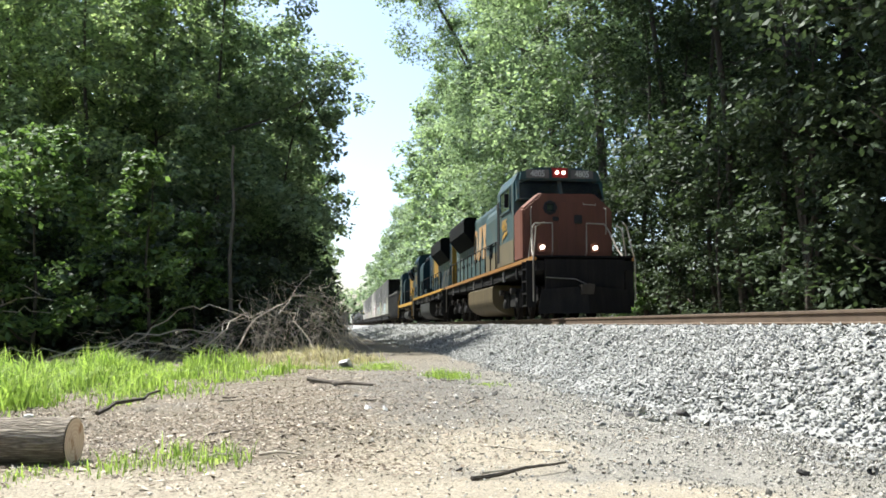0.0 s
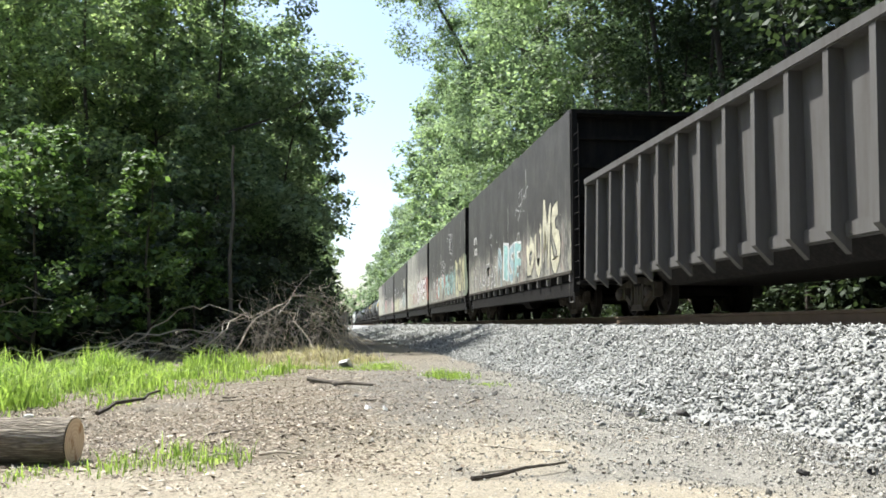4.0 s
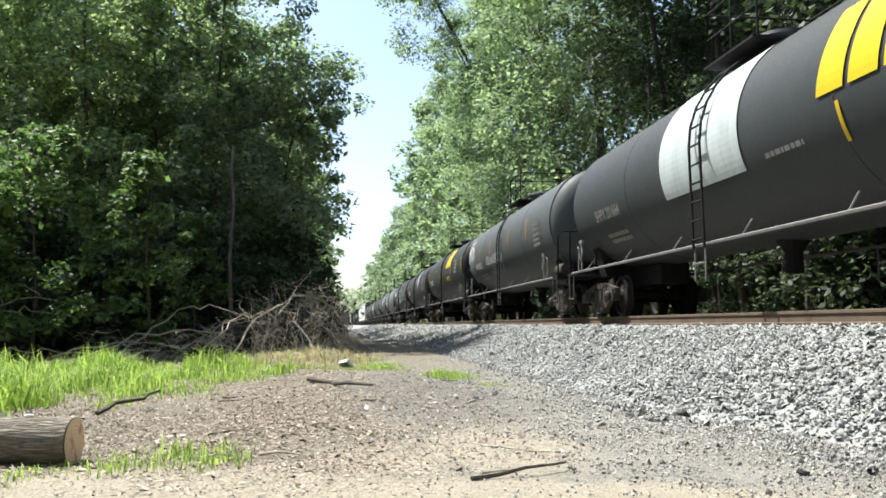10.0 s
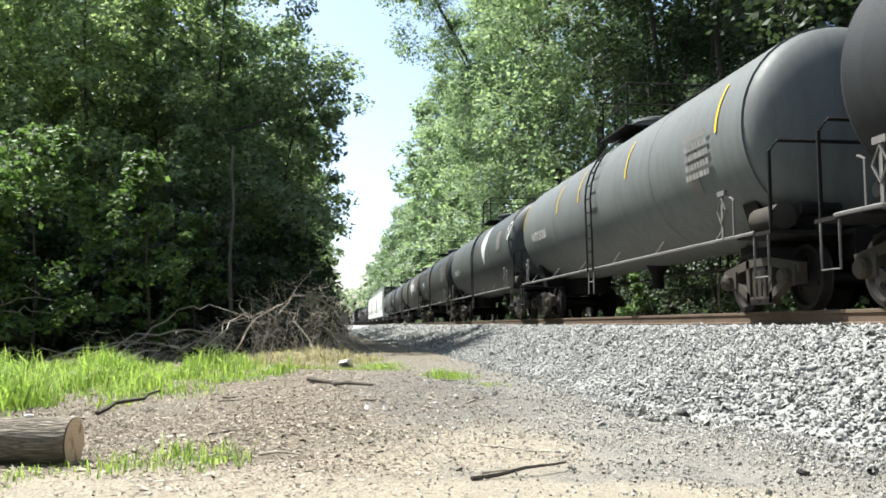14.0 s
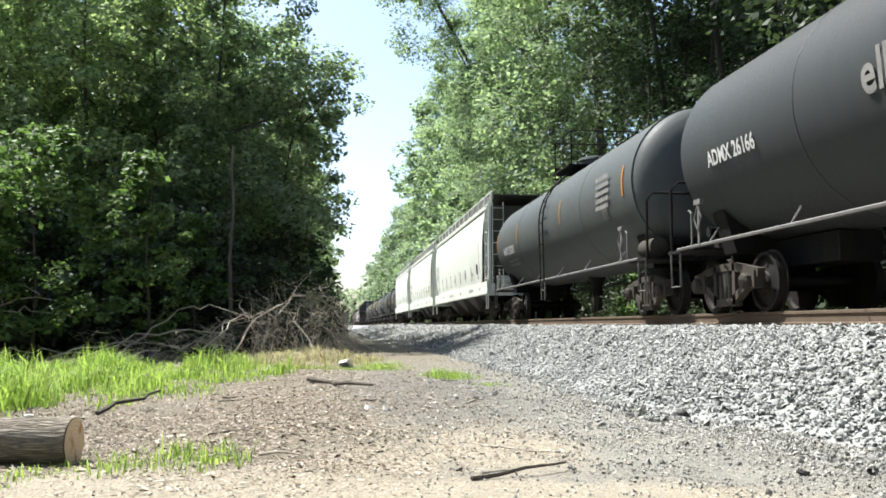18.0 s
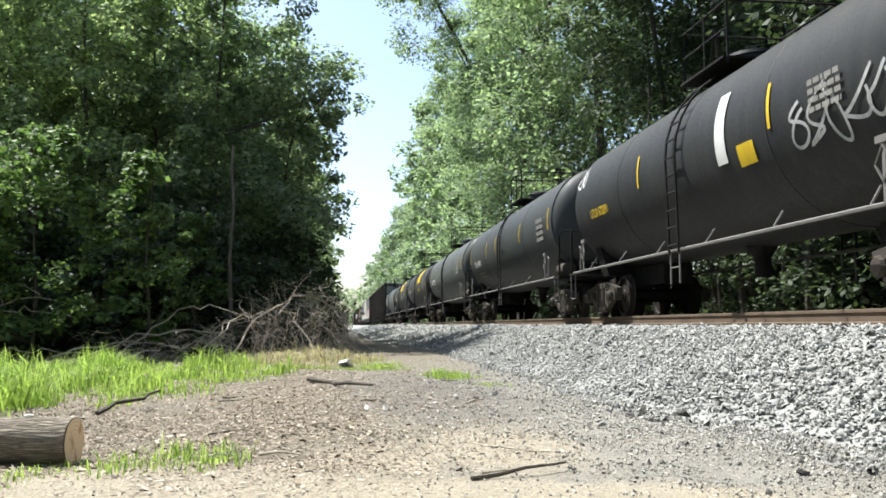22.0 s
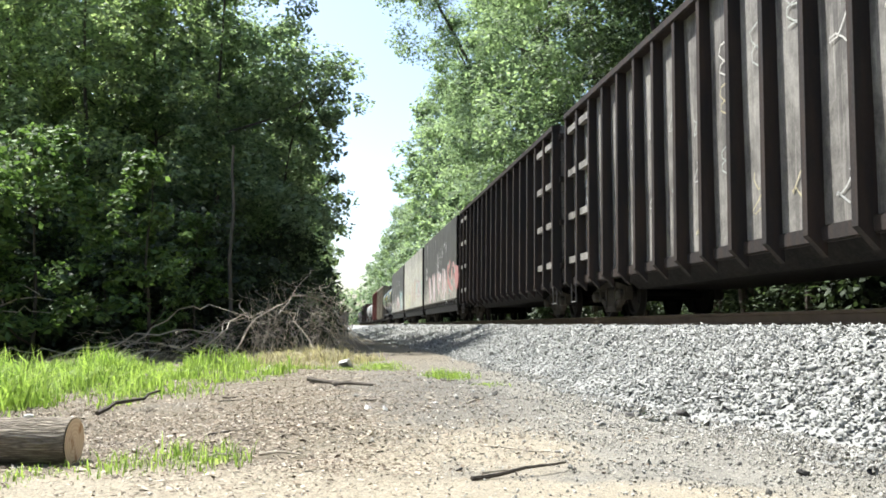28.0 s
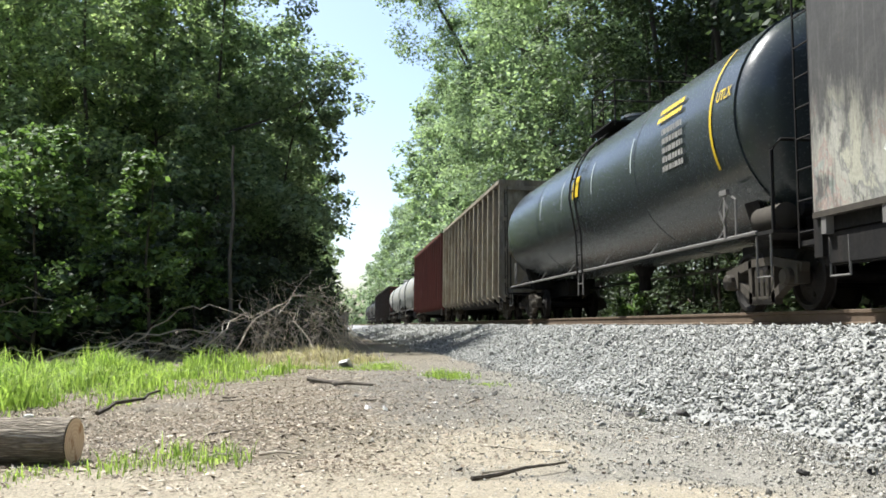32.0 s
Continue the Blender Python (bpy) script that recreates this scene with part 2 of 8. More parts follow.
def cut_wood_mat():
    """Sawn end of a log: pale wood, growth rings, a brown stain near the heart."""
    m, nt, p = base_mat("fresh cut wood", 0.75, 0)
    tc = nt.nodes.new("ShaderNodeTexCoord").outputs["Object"]
    w = nt.nodes.new("ShaderNodeTexWave")
    w.wave_type, w.rings_direction = "RINGS", "X"
    w.inputs["Scale"].default_value, w.inputs["Distortion"].default_value = 14, 2.5
    nt.links.new(tc, w.inputs["Vector"])
    c = mix(nt, w.outputs[0], (0.72, 0.52, 0.35), (0.82, 0.64, 0.46))
    n = noise_tex(nt, mapped(nt, tc, (1, 9, 5)), 1.3, 3)
    c = mix(nt, ramp(nt, n, [(0.55, (0,) * 3), (0.68, (0.9,) * 3)]), c, (0.42, 0.17, 0.06))
    nt.links.new(c, p.inputs["Base Color"])
    return m


def plain(name, c, rough=0.5, metal=0.0):
    m, nt, p = base_mat(name, rough, metal)
    c = dark(c, ALBEDO)
    v = local_coords(nt)
    g = noise_tex(nt, v, 9, 5, 0.7)
    nt.links.new(mix(nt, g, dark(c, 0.65), tuple(min(1, x * 1.25) for x in c)), p.inputs["Base Color"])
    return m


M_GROUND = ground_mat()
M_STONE = island_mat("ballast granite", [(0.0, (0.17, 0.17, 0.16)), (0.18, (0.29, 0.29, 0.272)), (0.6, (0.385, 0.387, 0.365)), (1.0, (0.51, 0.51, 0.485))], scale=24.0)
M_BED = island_mat("ballast bed", [(0.0, (0.27, 0.27, 0.256)), (1.0, (0.34, 0.338, 0.32))], scale=30.0)
M_CHIP = island_mat("wood chips and dead leaves", [(0.0, (0.07, 0.047, 0.03)), (0.35, (0.22, 0.165, 0.11)), (0.75, (0.46, 0.38, 0.275)), (1.0, (0.74, 0.68, 0.57))])
M_PEBBLE = island_mat("grey pebbles", [(0.0, (0.16, 0.152, 0.135)), (0.3, (0.36, 0.34, 0.3)), (0.7, (0.46, 0.44, 0.39)), (1.0, (0.66, 0.64, 0.59))])
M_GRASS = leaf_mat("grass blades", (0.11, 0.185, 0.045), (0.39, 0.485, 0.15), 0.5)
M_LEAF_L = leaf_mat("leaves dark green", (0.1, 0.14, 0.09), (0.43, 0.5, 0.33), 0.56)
# grey-green lifted paler, in place of haze and sunlight on the foliage
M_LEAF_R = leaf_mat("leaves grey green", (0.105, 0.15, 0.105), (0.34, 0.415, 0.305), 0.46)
# shaded copy of the leaf greens: the thicket's shade is put into this colour
M_LEAF_SHADE = leaf_mat("leaves deep ivy green", (0.024, 0.036, 0.024), (0.065, 0.09, 0.052), 0.28)
M_LEAF_B = leaf_mat("leaves fresh green", (0.042, 0.072, 0.034), (0.17, 0.26, 0.09), 0.36)
M_BARK = bark_mat("bark brown grey", (0.035, 0.028, 0.02), (0.13, 0.105, 0.08))
def log_bark_mat():
    """Rough bark: long plates with dark cracks between them, grey-brown with paler worn crests."""
    m, nt, p = base_mat("log bark", 0.92, 0)
    tc = nt.nodes.new("ShaderNodeTexCoord").outputs["Object"]
    v = mapped(nt, tc, (5, 60, 60))
    w = mix(nt, 0.8, v, noise_tex(nt, v, 0.7, 5), "ADD")
    cell = nt.nodes.new("ShaderNodeTexVoronoi")
    cell.feature = "DISTANCE_TO_EDGE"
    cell.inputs["Scale"].default_value = 1.0
    nt.links.new(w, cell.inputs["Vector"])
    plates = ramp(nt, cell.outputs["Distance"], [(0.0, (0.3,) * 3), (0.32, (1,) * 3)])
    n = noise_tex(nt, mapped(nt, tc, (4, 18, 18)), 2.0, 9, 0.8, 0.6)
    c = mix(nt, plates, (0.05, 0.038, 0.026), ramp(nt, n, [(0.32, (0.15, 0.115, 0.08)), (0.68, (0.5, 0.44, 0.35))]))
    nt.links.new(c, p.inputs["Base Color"])
    bump(nt, p, mix(nt, 0.4, plates, n), 1.0, 0.03)
    return m


M_LOGBARK = log_bark_mat()
M_DEAD = bark_mat("dead bleached wood", (0.33, 0.28, 0.22), (0.8, 0.71, 0.58))
M_CUT = cut_wood_mat()
M_RAIL = paint("rail rusty steel", (0.17, 0.125, 0.09), (0.06, 0.044, 0.032), 0.5, 0.8, 0.1, False, 2)
M_RAILTOP = plain("rail polished running face", (0.42, 0.4, 0.38), 0.3, 0.9)
M_TIE = bark_mat("tie creosoted wood", (0.07, 0.045, 0.028), (0.25, 0.16, 0.095))
M_STEEL = paint("underframe black steel", (0.014, 0.0135, 0.0135), (0.042, 0.035, 0.03), 0.55, 0.8)
M_STEEL.node_tree.nodes["Principled BSDF"].inputs["Specular IOR Level"].default_value = 0.12
M_IRON = paint("cast iron dusty", (0.075, 0.065, 0.053), (0.035, 0.03, 0.025), 0.6, 0.8, 0.0)
M_WHEEL = paint("wheel steel rust", (0.022, 0.02, 0.019), (0.05, 0.038, 0.03), 0.5, 0.7, 0.2, False)
M_PIPE = paint("grey pipe", (0.2, 0.19, 0.18), (0.06, 0.05, 0.04), 0.4, 0.55)
M_WHITE = paint("white stencil", (0.72, 0.71, 0.68), (0.3, 0.28, 0.25), 0.35, 0.6)
M_YELLOW = paint("yellow marking", (0.75, 0.52, 0.03), (0.25, 0.17, 0.04), 0.35, 0.55)
M_ORANGE = paint("faded orange marking", (0.6, 0.25, 0.03), (0.25, 0.12, 0.04), 0.4, 0.6)
M_RUBBER = plain("rubber hose", (0.015, 0.015, 0.015), 0.7)
M_GLASS = plain("dark cab glass", (0.02, 0.025, 0.03), 0.08)
M_GLASS.node_tree.nodes["Principled BSDF"].inputs["Specular IOR Level"].default_value = 1.0

# ---- mesh helpers ----
def part(name, bm, material, parent=None, label="", smooth=False):
    """Links a bmesh as one mesh object, under a thing or a part."""
    me = bpy.data.meshes.new(name)
    bm.normal_update()
    bm.edges.index_update()
    me_sharp = [e.index for e in bm.edges if smooth and len(e.link_faces) == 2 and e.calc_face_angle(0) > 0.7]
    bm.to_mesh(me)
    bm.free()
    me.materials.append(material)
    if smooth:
        for e in me_sharp:
            me.edges[e].use_edge_sharp = True
        me.polygons.foreach_set("use_smooth", [True] * len(me.polygons))
    ob = new(name, me)
    if parent is not None:
        ob.parent = parent
    return tagged(ob, label)


def again(ob, m, parent=None):
    """One more object on the same mesh."""
    o = new(ob.name.split(".")[0], ob.data)
    o.parent = parent or ob.parent
    o.matrix_basis = m
    return o


def box(bm, x0, x1, y0, y1, z0, z1):
    v = [bm.verts.new((x, y, z)) for z in (z0, z1) for y in (y0, y1) for x in (x0, x1)]
    for f in ((0, 2, 3, 1), (4, 5, 7, 6), (0, 1, 5, 4), (2, 6, 7, 3), (0, 4, 6, 2), (1, 3, 7, 5)):
        bm.faces.new([v[i] for i in f])
    return bm


def bx(*a):
    return box(bmesh.new(), *a)


def soft_box(x0, x1, y0, y1, z0, z1, r=0.03):
    bm = bx(x0, x1, y0, y1, z0, z1)
    bmesh.ops.bevel(bm, geom=bm.edges[:], offset=r, segments=2, affect="EDGES")
    return bm


def extrude_poly(bm, pts, y0, y1, axis="y"):
    """A prism: the outline (a, z) drawn across, pushed along y (or along x, with the outline in y and z)."""
    def place(a, z, s):
        return (a, s, z) if axis == "y" else (s, a, z)
    lo = [bm.verts.new(place(a, z, y0)) for a, z in pts]
    hi = [bm.verts.new(place(a, z, y1)) for a, z in pts]
    n = len(pts)
    bm.faces.new(lo)
    bm.faces.new(hi[::-1])
    for i in range(n):
        bm.faces.new((lo[i], hi[i], hi[(i + 1) % n], lo[(i + 1) % n]))
    return bm


def tube(bm, pts, r, seg=6, r1=None):
    """A round bar through points, tapering from r to r1."""
    pts = [Vector(p) for p in pts]
    rings = []
    for i, p in enumerate(pts):
        d = (pts[min(i + 1, len(pts) - 1)] - pts[max(i - 1, 0)]).normalized()
        a = d.cross(Vector((0.31, 0.23, 0.92)) if abs(d.z) < 0.9 else Vector((1, 0, 0))).normalized()
        b = d.cross(a)
        k = r if r1 is None else r + (r1 - r) * i / (len(pts) - 1)
        rings.append([bm.verts.new(p + (a * math.cos(2 * math.pi * j / seg) + b * math.sin(2 * math.pi * j / seg)) * k) for j in range(seg)])
    for s, t in zip(rings, rings[1:]):
        for j in range(seg):
            bm.faces.new((s[j], s[(j + 1) % seg], t[(j + 1) % seg], t[j]))
    bm.faces.new(rings[0][::-1])
    bm.faces.new(rings[-1])
    return bm


def lathe(bm, profile, cx, cz, seg=24, axis="y", oy=0.0):
    """Revolves (along, radius) pairs round an axis along y (or x)."""
    rings = []
    for s, r in profile:
        ring = []
        for j in range(seg):
            a = 2 * math.pi * j / seg
            u, w = r * math.cos(a), r * math.sin(a)
            ring.append(bm.verts.new((cx + u, s, cz + w) if axis == "y" else (s, oy + u, cz + w)))
        rings.append(ring)
    for s, t in zip(rings, rings[1:]):
        for j in range(seg):
            bm.faces.new((s[j], s[(j + 1) % seg], t[(j + 1) % seg], t[j]))
    bm.faces.new(rings[0][::-1])
    bm.faces.new(rings[-1])
    return bm


def raw_mesh(name, verts, faces, material, smooth=False):
    me = bpy.data.meshes.new(name)
    me.from_pydata(verts, [], faces)
    me.materials.append(material)
    if smooth:
        me.polygons.foreach_set("use_smooth", [True] * len(me.polygons))
    return me


def quads_mesh(name, v, n, material):
    """n quads whose 4 n corners stand in v."""
    me = bpy.data.meshes.new(name)
    me.vertices.add(4 * n)
    me.vertices.foreach_set("co", np.asarray(v, dtype=np.float32).ravel())
    me.loops.add(4 * n)
    me.loops.foreach_set("vertex_index", np.arange(4 * n, dtype=np.int32))
    me.polygons.add(n)
    me.polygons.foreach_set("loop_start", np.arange(0, 4 * n, 4, dtype=np.int32))
    me.update(calc_edges=True)
    me.materials.append(material)
    return me


# ---- ground, track bed and track ----
TX = 7.2


def build_ground():
    xs = np.concatenate([[-900, -300, -120, -60, -30], np.linspace(-16, 3.0, 77), [3.6, 5, 9.5, 12, 14, 18, 25, 40, 90, 300, 900]])
    ys = np.concatenate([[-600, -150, -40, -15, -6, 0], np.linspace(2, 30, 113), [34, 40, 50, 65, 90, 130, 200, 400, 900, 2500]])
    verts = []
    for y in ys:
        for x in xs:
            z = 0.0
            if -16 < x < 3 and 2 < y < 40:
                z = 0.05 * noise.noise((x * 0.5, y * 0.4, 0)) + 0.025 * noise.noise((x * 2.1, y * 1.7, 3))
            if 3 <= x <= 10:
                z = -0.08
            if x > 11:
                z = 0.25
            verts.append((x, y, z))
    nx = len(xs)
    faces = [(j * nx + i, j * nx + i + 1, (j + 1) * nx + i + 1, (j + 1) * nx + i) for j in range(len(ys) - 1) for i in range(nx - 1)]
    tagged(new("ground", raw_mesh("ground", verts, faces, M_GROUND, True)), "bare tan dirt and litter beside a railway track", "ground", kind="structure")


def base_x(y):
    """Where the foot of the ballast meets the dirt."""
    return float(np.interp(y, [3.5, 5.2, 6.9, 10.6, 15.7, 23, 36, 60], [3.85, 3.42, 3.15, 3.05, 3.2, 3.15, 2.5, 1.7]))


def bed_height(x, y=20.0):
    """Cross-section of the ballast bed."""
    f = base_x(y)
    return float(np.interp(x, [f - 0.3, f, 4.9, 5.3, 9.1, 9.6, 11.2, 11.6], [-0.06, 0.0, 0.72, 0.79, 0.79, 0.7, 0.2, 0.1]))


def build_bed():
    ys = np.concatenate([[-300, -60, -20], np.arange(-4, 40, 0.5), np.arange(40, 120, 4), [150, 250, 500, 1500]])
    verts, nx = [], 15
    for y in ys:
        f = base_x(y) + 0.15 * noise.noise((0, y * 0.6, 0))
        xs = [f - 0.3, f, f + 0.25 * (4.9 - f), f + 0.5 * (4.9 - f), f + 0.75 * (4.9 - f), 4.9, 5.3, 6.0, 7.2, 8.4, 9.1, 9.6, 10.4, 11.2, 11.6]
        verts += [(x, y, bed_height(x, y) - 0.022 + 0.02 * noise.noise((x * 1.3, y * 1.3, 9))) for x in xs]
    faces = [(j * nx + i, j * nx + i + 1, (j + 1) * nx + i + 1, (j + 1) * nx + i) for j in range(len(ys) - 1) for i in range(nx - 1)]
    tagged(new("track_bed", raw_mesh("track_bed", verts, faces, M_BED, True)), "raised bed of grey crushed stone ballast", "track bed", kind="structure")


def stones(n, xy, size, zfun, sink=0.3, flat=0.65, seed=1):
    """Angular stones, each a squashed, jittered octahedron with a cut top: 8 corners, 12 triangles."""
    rng = np.random.default_rng(seed)
    base = np.array([(-1, -1, -1), (1, -1, -1), (1, 1, -1), (-1, 1, -1), (-1, -1, 1), (1, -1, 1), (1, 1, 1), (-1, 1, 1)], float) * 0.58
    quad = np.array([(4, 5, 6, 7), (0, 1, 5, 4), (1, 2, 6, 5), (2, 3, 7, 6), (3, 0, 4, 7)])
    v = base[None] * rng.uniform(0.15, 1.4, (n, 8, 3))
    v *= rng.uniform(0.7, 1.3, (n, 1, 3)) * np.array([1, 1, flat])
    q = rng.normal(size=(n, 4))
    q[:, 1:3] *= 0.5
    q /= np.linalg.norm(q, axis=1)[:, None]
    w, x, y, z = q.T
    rot = np.stack([1 - 2 * (y * y + z * z), 2 * (x * y - z * w), 2 * (x * z + y * w), 2 * (x * y + z * w), 1 - 2 * (x * x + z * z), 2 * (y * z - x * w), 2 * (x * z - y * w), 2 * (y * z + x * w), 1 - 2 * (x * x + y * y)], 1).reshape(n, 3, 3)
    v = np.einsum("nij,nkj->nki", rot, v) * (size[:, None, None] * 0.5)
    zc = np.array([zfun(a, b) for a, b in xy]) + size * (0.5 - sink) * 0.6
    v += np.concatenate([xy, zc[:, None]], 1)[:, None, :]
    f = (quad[None] + (np.arange(n) * 8)[:, None, None]).reshape(-1, 4)
    return v.reshape(-1, 3), f


def stuff_mesh(name, v, f, material):
    me = bpy.data.meshes.new(name)
    n = len(f)
    me.vertices.add(len(v))
    me.vertices.foreach_set("co", v.astype(np.float32).ravel())
    me.loops.add(4 * n)
    me.loops.foreach_set("vertex_index", f.astype(np.int32).ravel())
    me.polygons.add(n)
    me.polygons.foreach_set("loop_start", np.arange(0, 4 * n, 4, dtype=np.int32))
    me.update(calc_edges=True)
    me.materials.append(material)
    return me


def build_ballast():
    # dense near the camera, thinner with distance
    rng = np.random.default_rng(3)
    xy, size = [], []
    for y0, y1, dens, s in ((4.0, 9.0, 900, 0.05), (9.0, 16.0, 900, 0.044), (16.0, 28.0, 560, 0.05), (28.0, 60.0, 190, 0.08), (60.0, 130.0, 60, 0.14)):
        n = int((y1 - y0) * 3.8 * dens)
        y = rng.uniform(y0, y1, n)
        foot = np.array([base_x(q) for q in y])
        x = rng.uniform(0, 1, n) * (6.9 - foot) + foot - 1.0
        keep = (x > foot + 0.05 + 0.18 * np.sin(y * 1.7) * np.sin(y * 0.63 + 1)) | (rng.random(n) < np.clip(0.42 - 0.62 * (foot - x), 0.012, 1))
        xy.append(np.stack([x, y], 1)[keep])
        size.append((s * rng.lognormal(0, 0.34, n))[keep])
    xy, size = np.concatenate(xy), np.concatenate(size)
    v, f = stones(len(xy), xy, size, lambda a, b: max(bed_height(a, b), 0.0) - 0.016, flat=0.38, seed=4)
    tagged(new("ballast_stones", stuff_mesh("ballast_stones", v, f, M_STONE)), "loose angular grey granite ballast stones", "ballast", kind="stuff")
    # stray stones and pebbles on the dirt
    n = 34000
    x = 3.3 - np.abs(rng.normal(0, 1.25, n))
    y = 3.6 + rng.gamma(1.6, 3.2, n)
    size = 0.0115 * rng.lognormal(0, 0.5, n) * np.clip(0.8 + 0.03 * y, 0.8, 1.4)
    xy = np.stack([x, y], 1)
    v, f = stones(n, xy, size, lambda a, b: 0.05 * noise.noise((a * 0.5, b * 0.4, 0)) + 0.025 * noise.noise((a * 2.1, b * 1.7, 3)), sink=0.2, seed=5)
    tagged(new("pebbles", stuff_mesh("pebbles", v, f, M_PEBBLE)), "small grey pebbles scattered on the dirt", "pebbles", kind="stuff")


def dirt_z(a, b):
    if -16 < a < 3 and 2 < b < 40:
        return 0.05 * noise.noise((a * 0.5, b * 0.4, 0)) + 0.025 * noise.noise((a * 2.1, b * 1.7, 3))
    return 0.0


def build_track():
    prof = [(-0.075, 0.0), (0.075, 0.0), (0.075, 0.014), (0.014, 0.03), (0.014, 0.13), (0.036, 0.142), (0.036, 0.176), (0.03, 0.183), (-0.03, 0.183), (-0.036, 0.176), (-0.036, 0.142), (-0.014, 0.13), (-0.014, 0.03), (-0.075, 0.014)]
    for side in (-1, 1):
        rail = part("rail", extrude_poly(bmesh.new(), [(TX + side * 0.753 + a, 0.817 + z) for a, z in prof], -300, 1500), M_RAIL)
        tagged(rail, "rusty steel rail with a polished top on wooden ties", "rail", "rails of the track", "structure")
        part("running_face", bx(TX + side * 0.753 - 0.028, TX + side * 0.753 + 0.028, -300, 1500, 0.9995, 1.003), M_RAILTOP, rail, "polished running face")
    ties = new("ties")
    tagged(ties, "brown creosoted wooden ties under the rails", "railway ties", kind="structure")
    t0 = part("tie", soft_box(-1.3, 1.3, -0.115, 0.115, -0.17, 0.0, 0.012), M_TIE, ties)
    t0.matrix_basis = pose(TX, 0, 0.8)
    plate = part("tie_plate", bx(-0.18, 0.18, -0.09, 0.09, 0.0, 0.018), M_RAIL, t0)
    plate.matrix_basis = pose(-0.753, 0, 0)
    for i in range(1, 180):
        jit = 0.03 * math.sin(i * 12.9)
        o = again(t0, pose(TX + jit, 0.53 * i, 0.8, 0, 0, jit * 20))
        if i < 90:
            again(plate, pose(-0.753 - jit, 0, 0), o)
    far = bmesh.new()
    for i in range(180, 900):
        box(far, TX - 1.3, TX + 1.3, 0.53 * i - 0.115, 0.53 * i + 0.115, 0.63, 0.8)
    for i in range(1, 120):
        box(far, TX - 1.3, TX + 1.3, -0.53 * i - 0.115, -0.53 * i + 0.115, 0.63, 0.8)
    tagged(part("distant_ties", far, M_TIE, ties), kind="stuff")


build_ground()
build_bed()
build_ballast()
build_track()

# ---- trees ----
def leaves(rng, centres, radii, per, size, slim=0.55):
    """Leaf quads scattered round clump centres, most of them near each clump's skin."""
    n = len(centres) * per
    c = np.repeat(centres, per, 0)
    r = np.repeat(radii, per)
    d = rng.normal(size=(n, 3))
    d /= np.linalg.norm(d, axis=1)[:, None]
    p = c + d * (r * rng.random(n) ** 0.36)[:, None] * np.array([1, 1, 0.75])
    nrm = d * 0.55 + rng.normal(size=(n, 3)) * 0.5 + np.array([0, 0, 0.95])
    nrm /= np.linalg.norm(nrm, axis=1)[:, None]
    a = np.cross(nrm, rng.normal(size=(n, 3)))
    a /= np.linalg.norm(a, axis=1)[:, None]
    b = np.cross(nrm, a)
    s = (size * rng.uniform(0.6, 1.4, n))[:, None]
    v = np.stack([p - a * s * 0.5, p + b * s * slim * 0.5 - nrm * s * 0.08, p + a * s * 0.5, p - b * s * slim * 0.5 - nrm * s * 0.08], 1)
    return v.reshape(-1, 3), n


def make_tree(seed, h, rad, base, clumps, per, leaf, material, label, category="tree", trunk_r=0.22, lean=0.0, limbs=6, puff=4.2, top=0.9):
    """A tapered trunk, limbs to the clumps, and a crown of small leaves."""
    rng = np.random.default_rng(seed)
    tree = tagged(new({"tree": "tree", "bush": "bush"}.get(category, "sapling")), label, category)
    pts = [(lean * (k / 6) ** 2 * h * 0.2 + 0.15 * math.sin(k * 1.3 + seed) * h / 15, 0.15 * math.cos(k * 1.7 + seed) * h / 15, h * 0.9 * k / 6 - (0.3 if k == 0 else 0)) for k in range(7)]
    part("trunk", tube(bmesh.new(), pts, trunk_r, 8, trunk_r * 0.2), M_BARK, tree, smooth=True)
    u = rng.random(clumps)
    z = base + (h - base) * u ** top
    t = (z - base) / (h - base)
    env = rad * np.sqrt(np.clip(1 - (2 * t - 0.75) ** 2 / 1.9, 0.05, 1)) * rng.uniform(0.68, 1.15, clumps)
    ang = rng.random(clumps) * 2 * math.pi
    rr = env * rng.random(clumps) ** 0.4
    px, py, pz = [p[0] for p in pts], [p[1] for p in pts], [p[2] for p in pts]
    c = np.stack([rr * np.cos(ang) + np.interp(z, pz, px), rr * np.sin(ang), z], 1)
    for k in range(limbs):
        q = Vector(c[k])
        zz = max(base * 0.6, q.z - 0.55 * math.hypot(q.x, q.y))
        s = Vector((float(np.interp(zz, pz, px)), float(np.interp(zz, pz, py)), zz))
        m = s.lerp(q, 0.55) + Vector((0, 0, -0.06 * (q - s).length))
        part("limb", tube(bmesh.new(), [s, m, q], trunk_r * 0.25 + 0.008 * (q - s).length, 5, 0.012), M_BARK, tree, smooth=True)
    v, n = leaves(rng, c, rng.uniform(0.45, 1.3, clumps) * rad / puff, per, leaf)
    crown = new("crown", quads_mesh("crown", v, n, material))
    crown.parent = tree
    return tree


def plant(kind, spots):
    """Sets copies of a tree on spots (x, y, z, turn, scale)."""
    for i, (x, y, z, turn, s) in enumerate(spots):
        o = kind if i == 0 else copy_thing(kind, pose(x, y, z, 0, 0, turn))
        o.matrix_basis = pose(x, y, z, 0, 0, turn) @ Matrix.Scale(s, 4)


def deal(kinds, row, z, rng, lo=0.92, hi=1.12):
    """Deals the spots of a row out to several kinds in turn."""
    spots = [[] for _ in kinds]
    for i, (x, y) in enumerate(row):
        spots[i % len(kinds)].append((x, y, z, rng.uniform(0, 360), rng.uniform(lo, hi)))
    for k, s in zip(kinds, spots):
        plant(k, s)


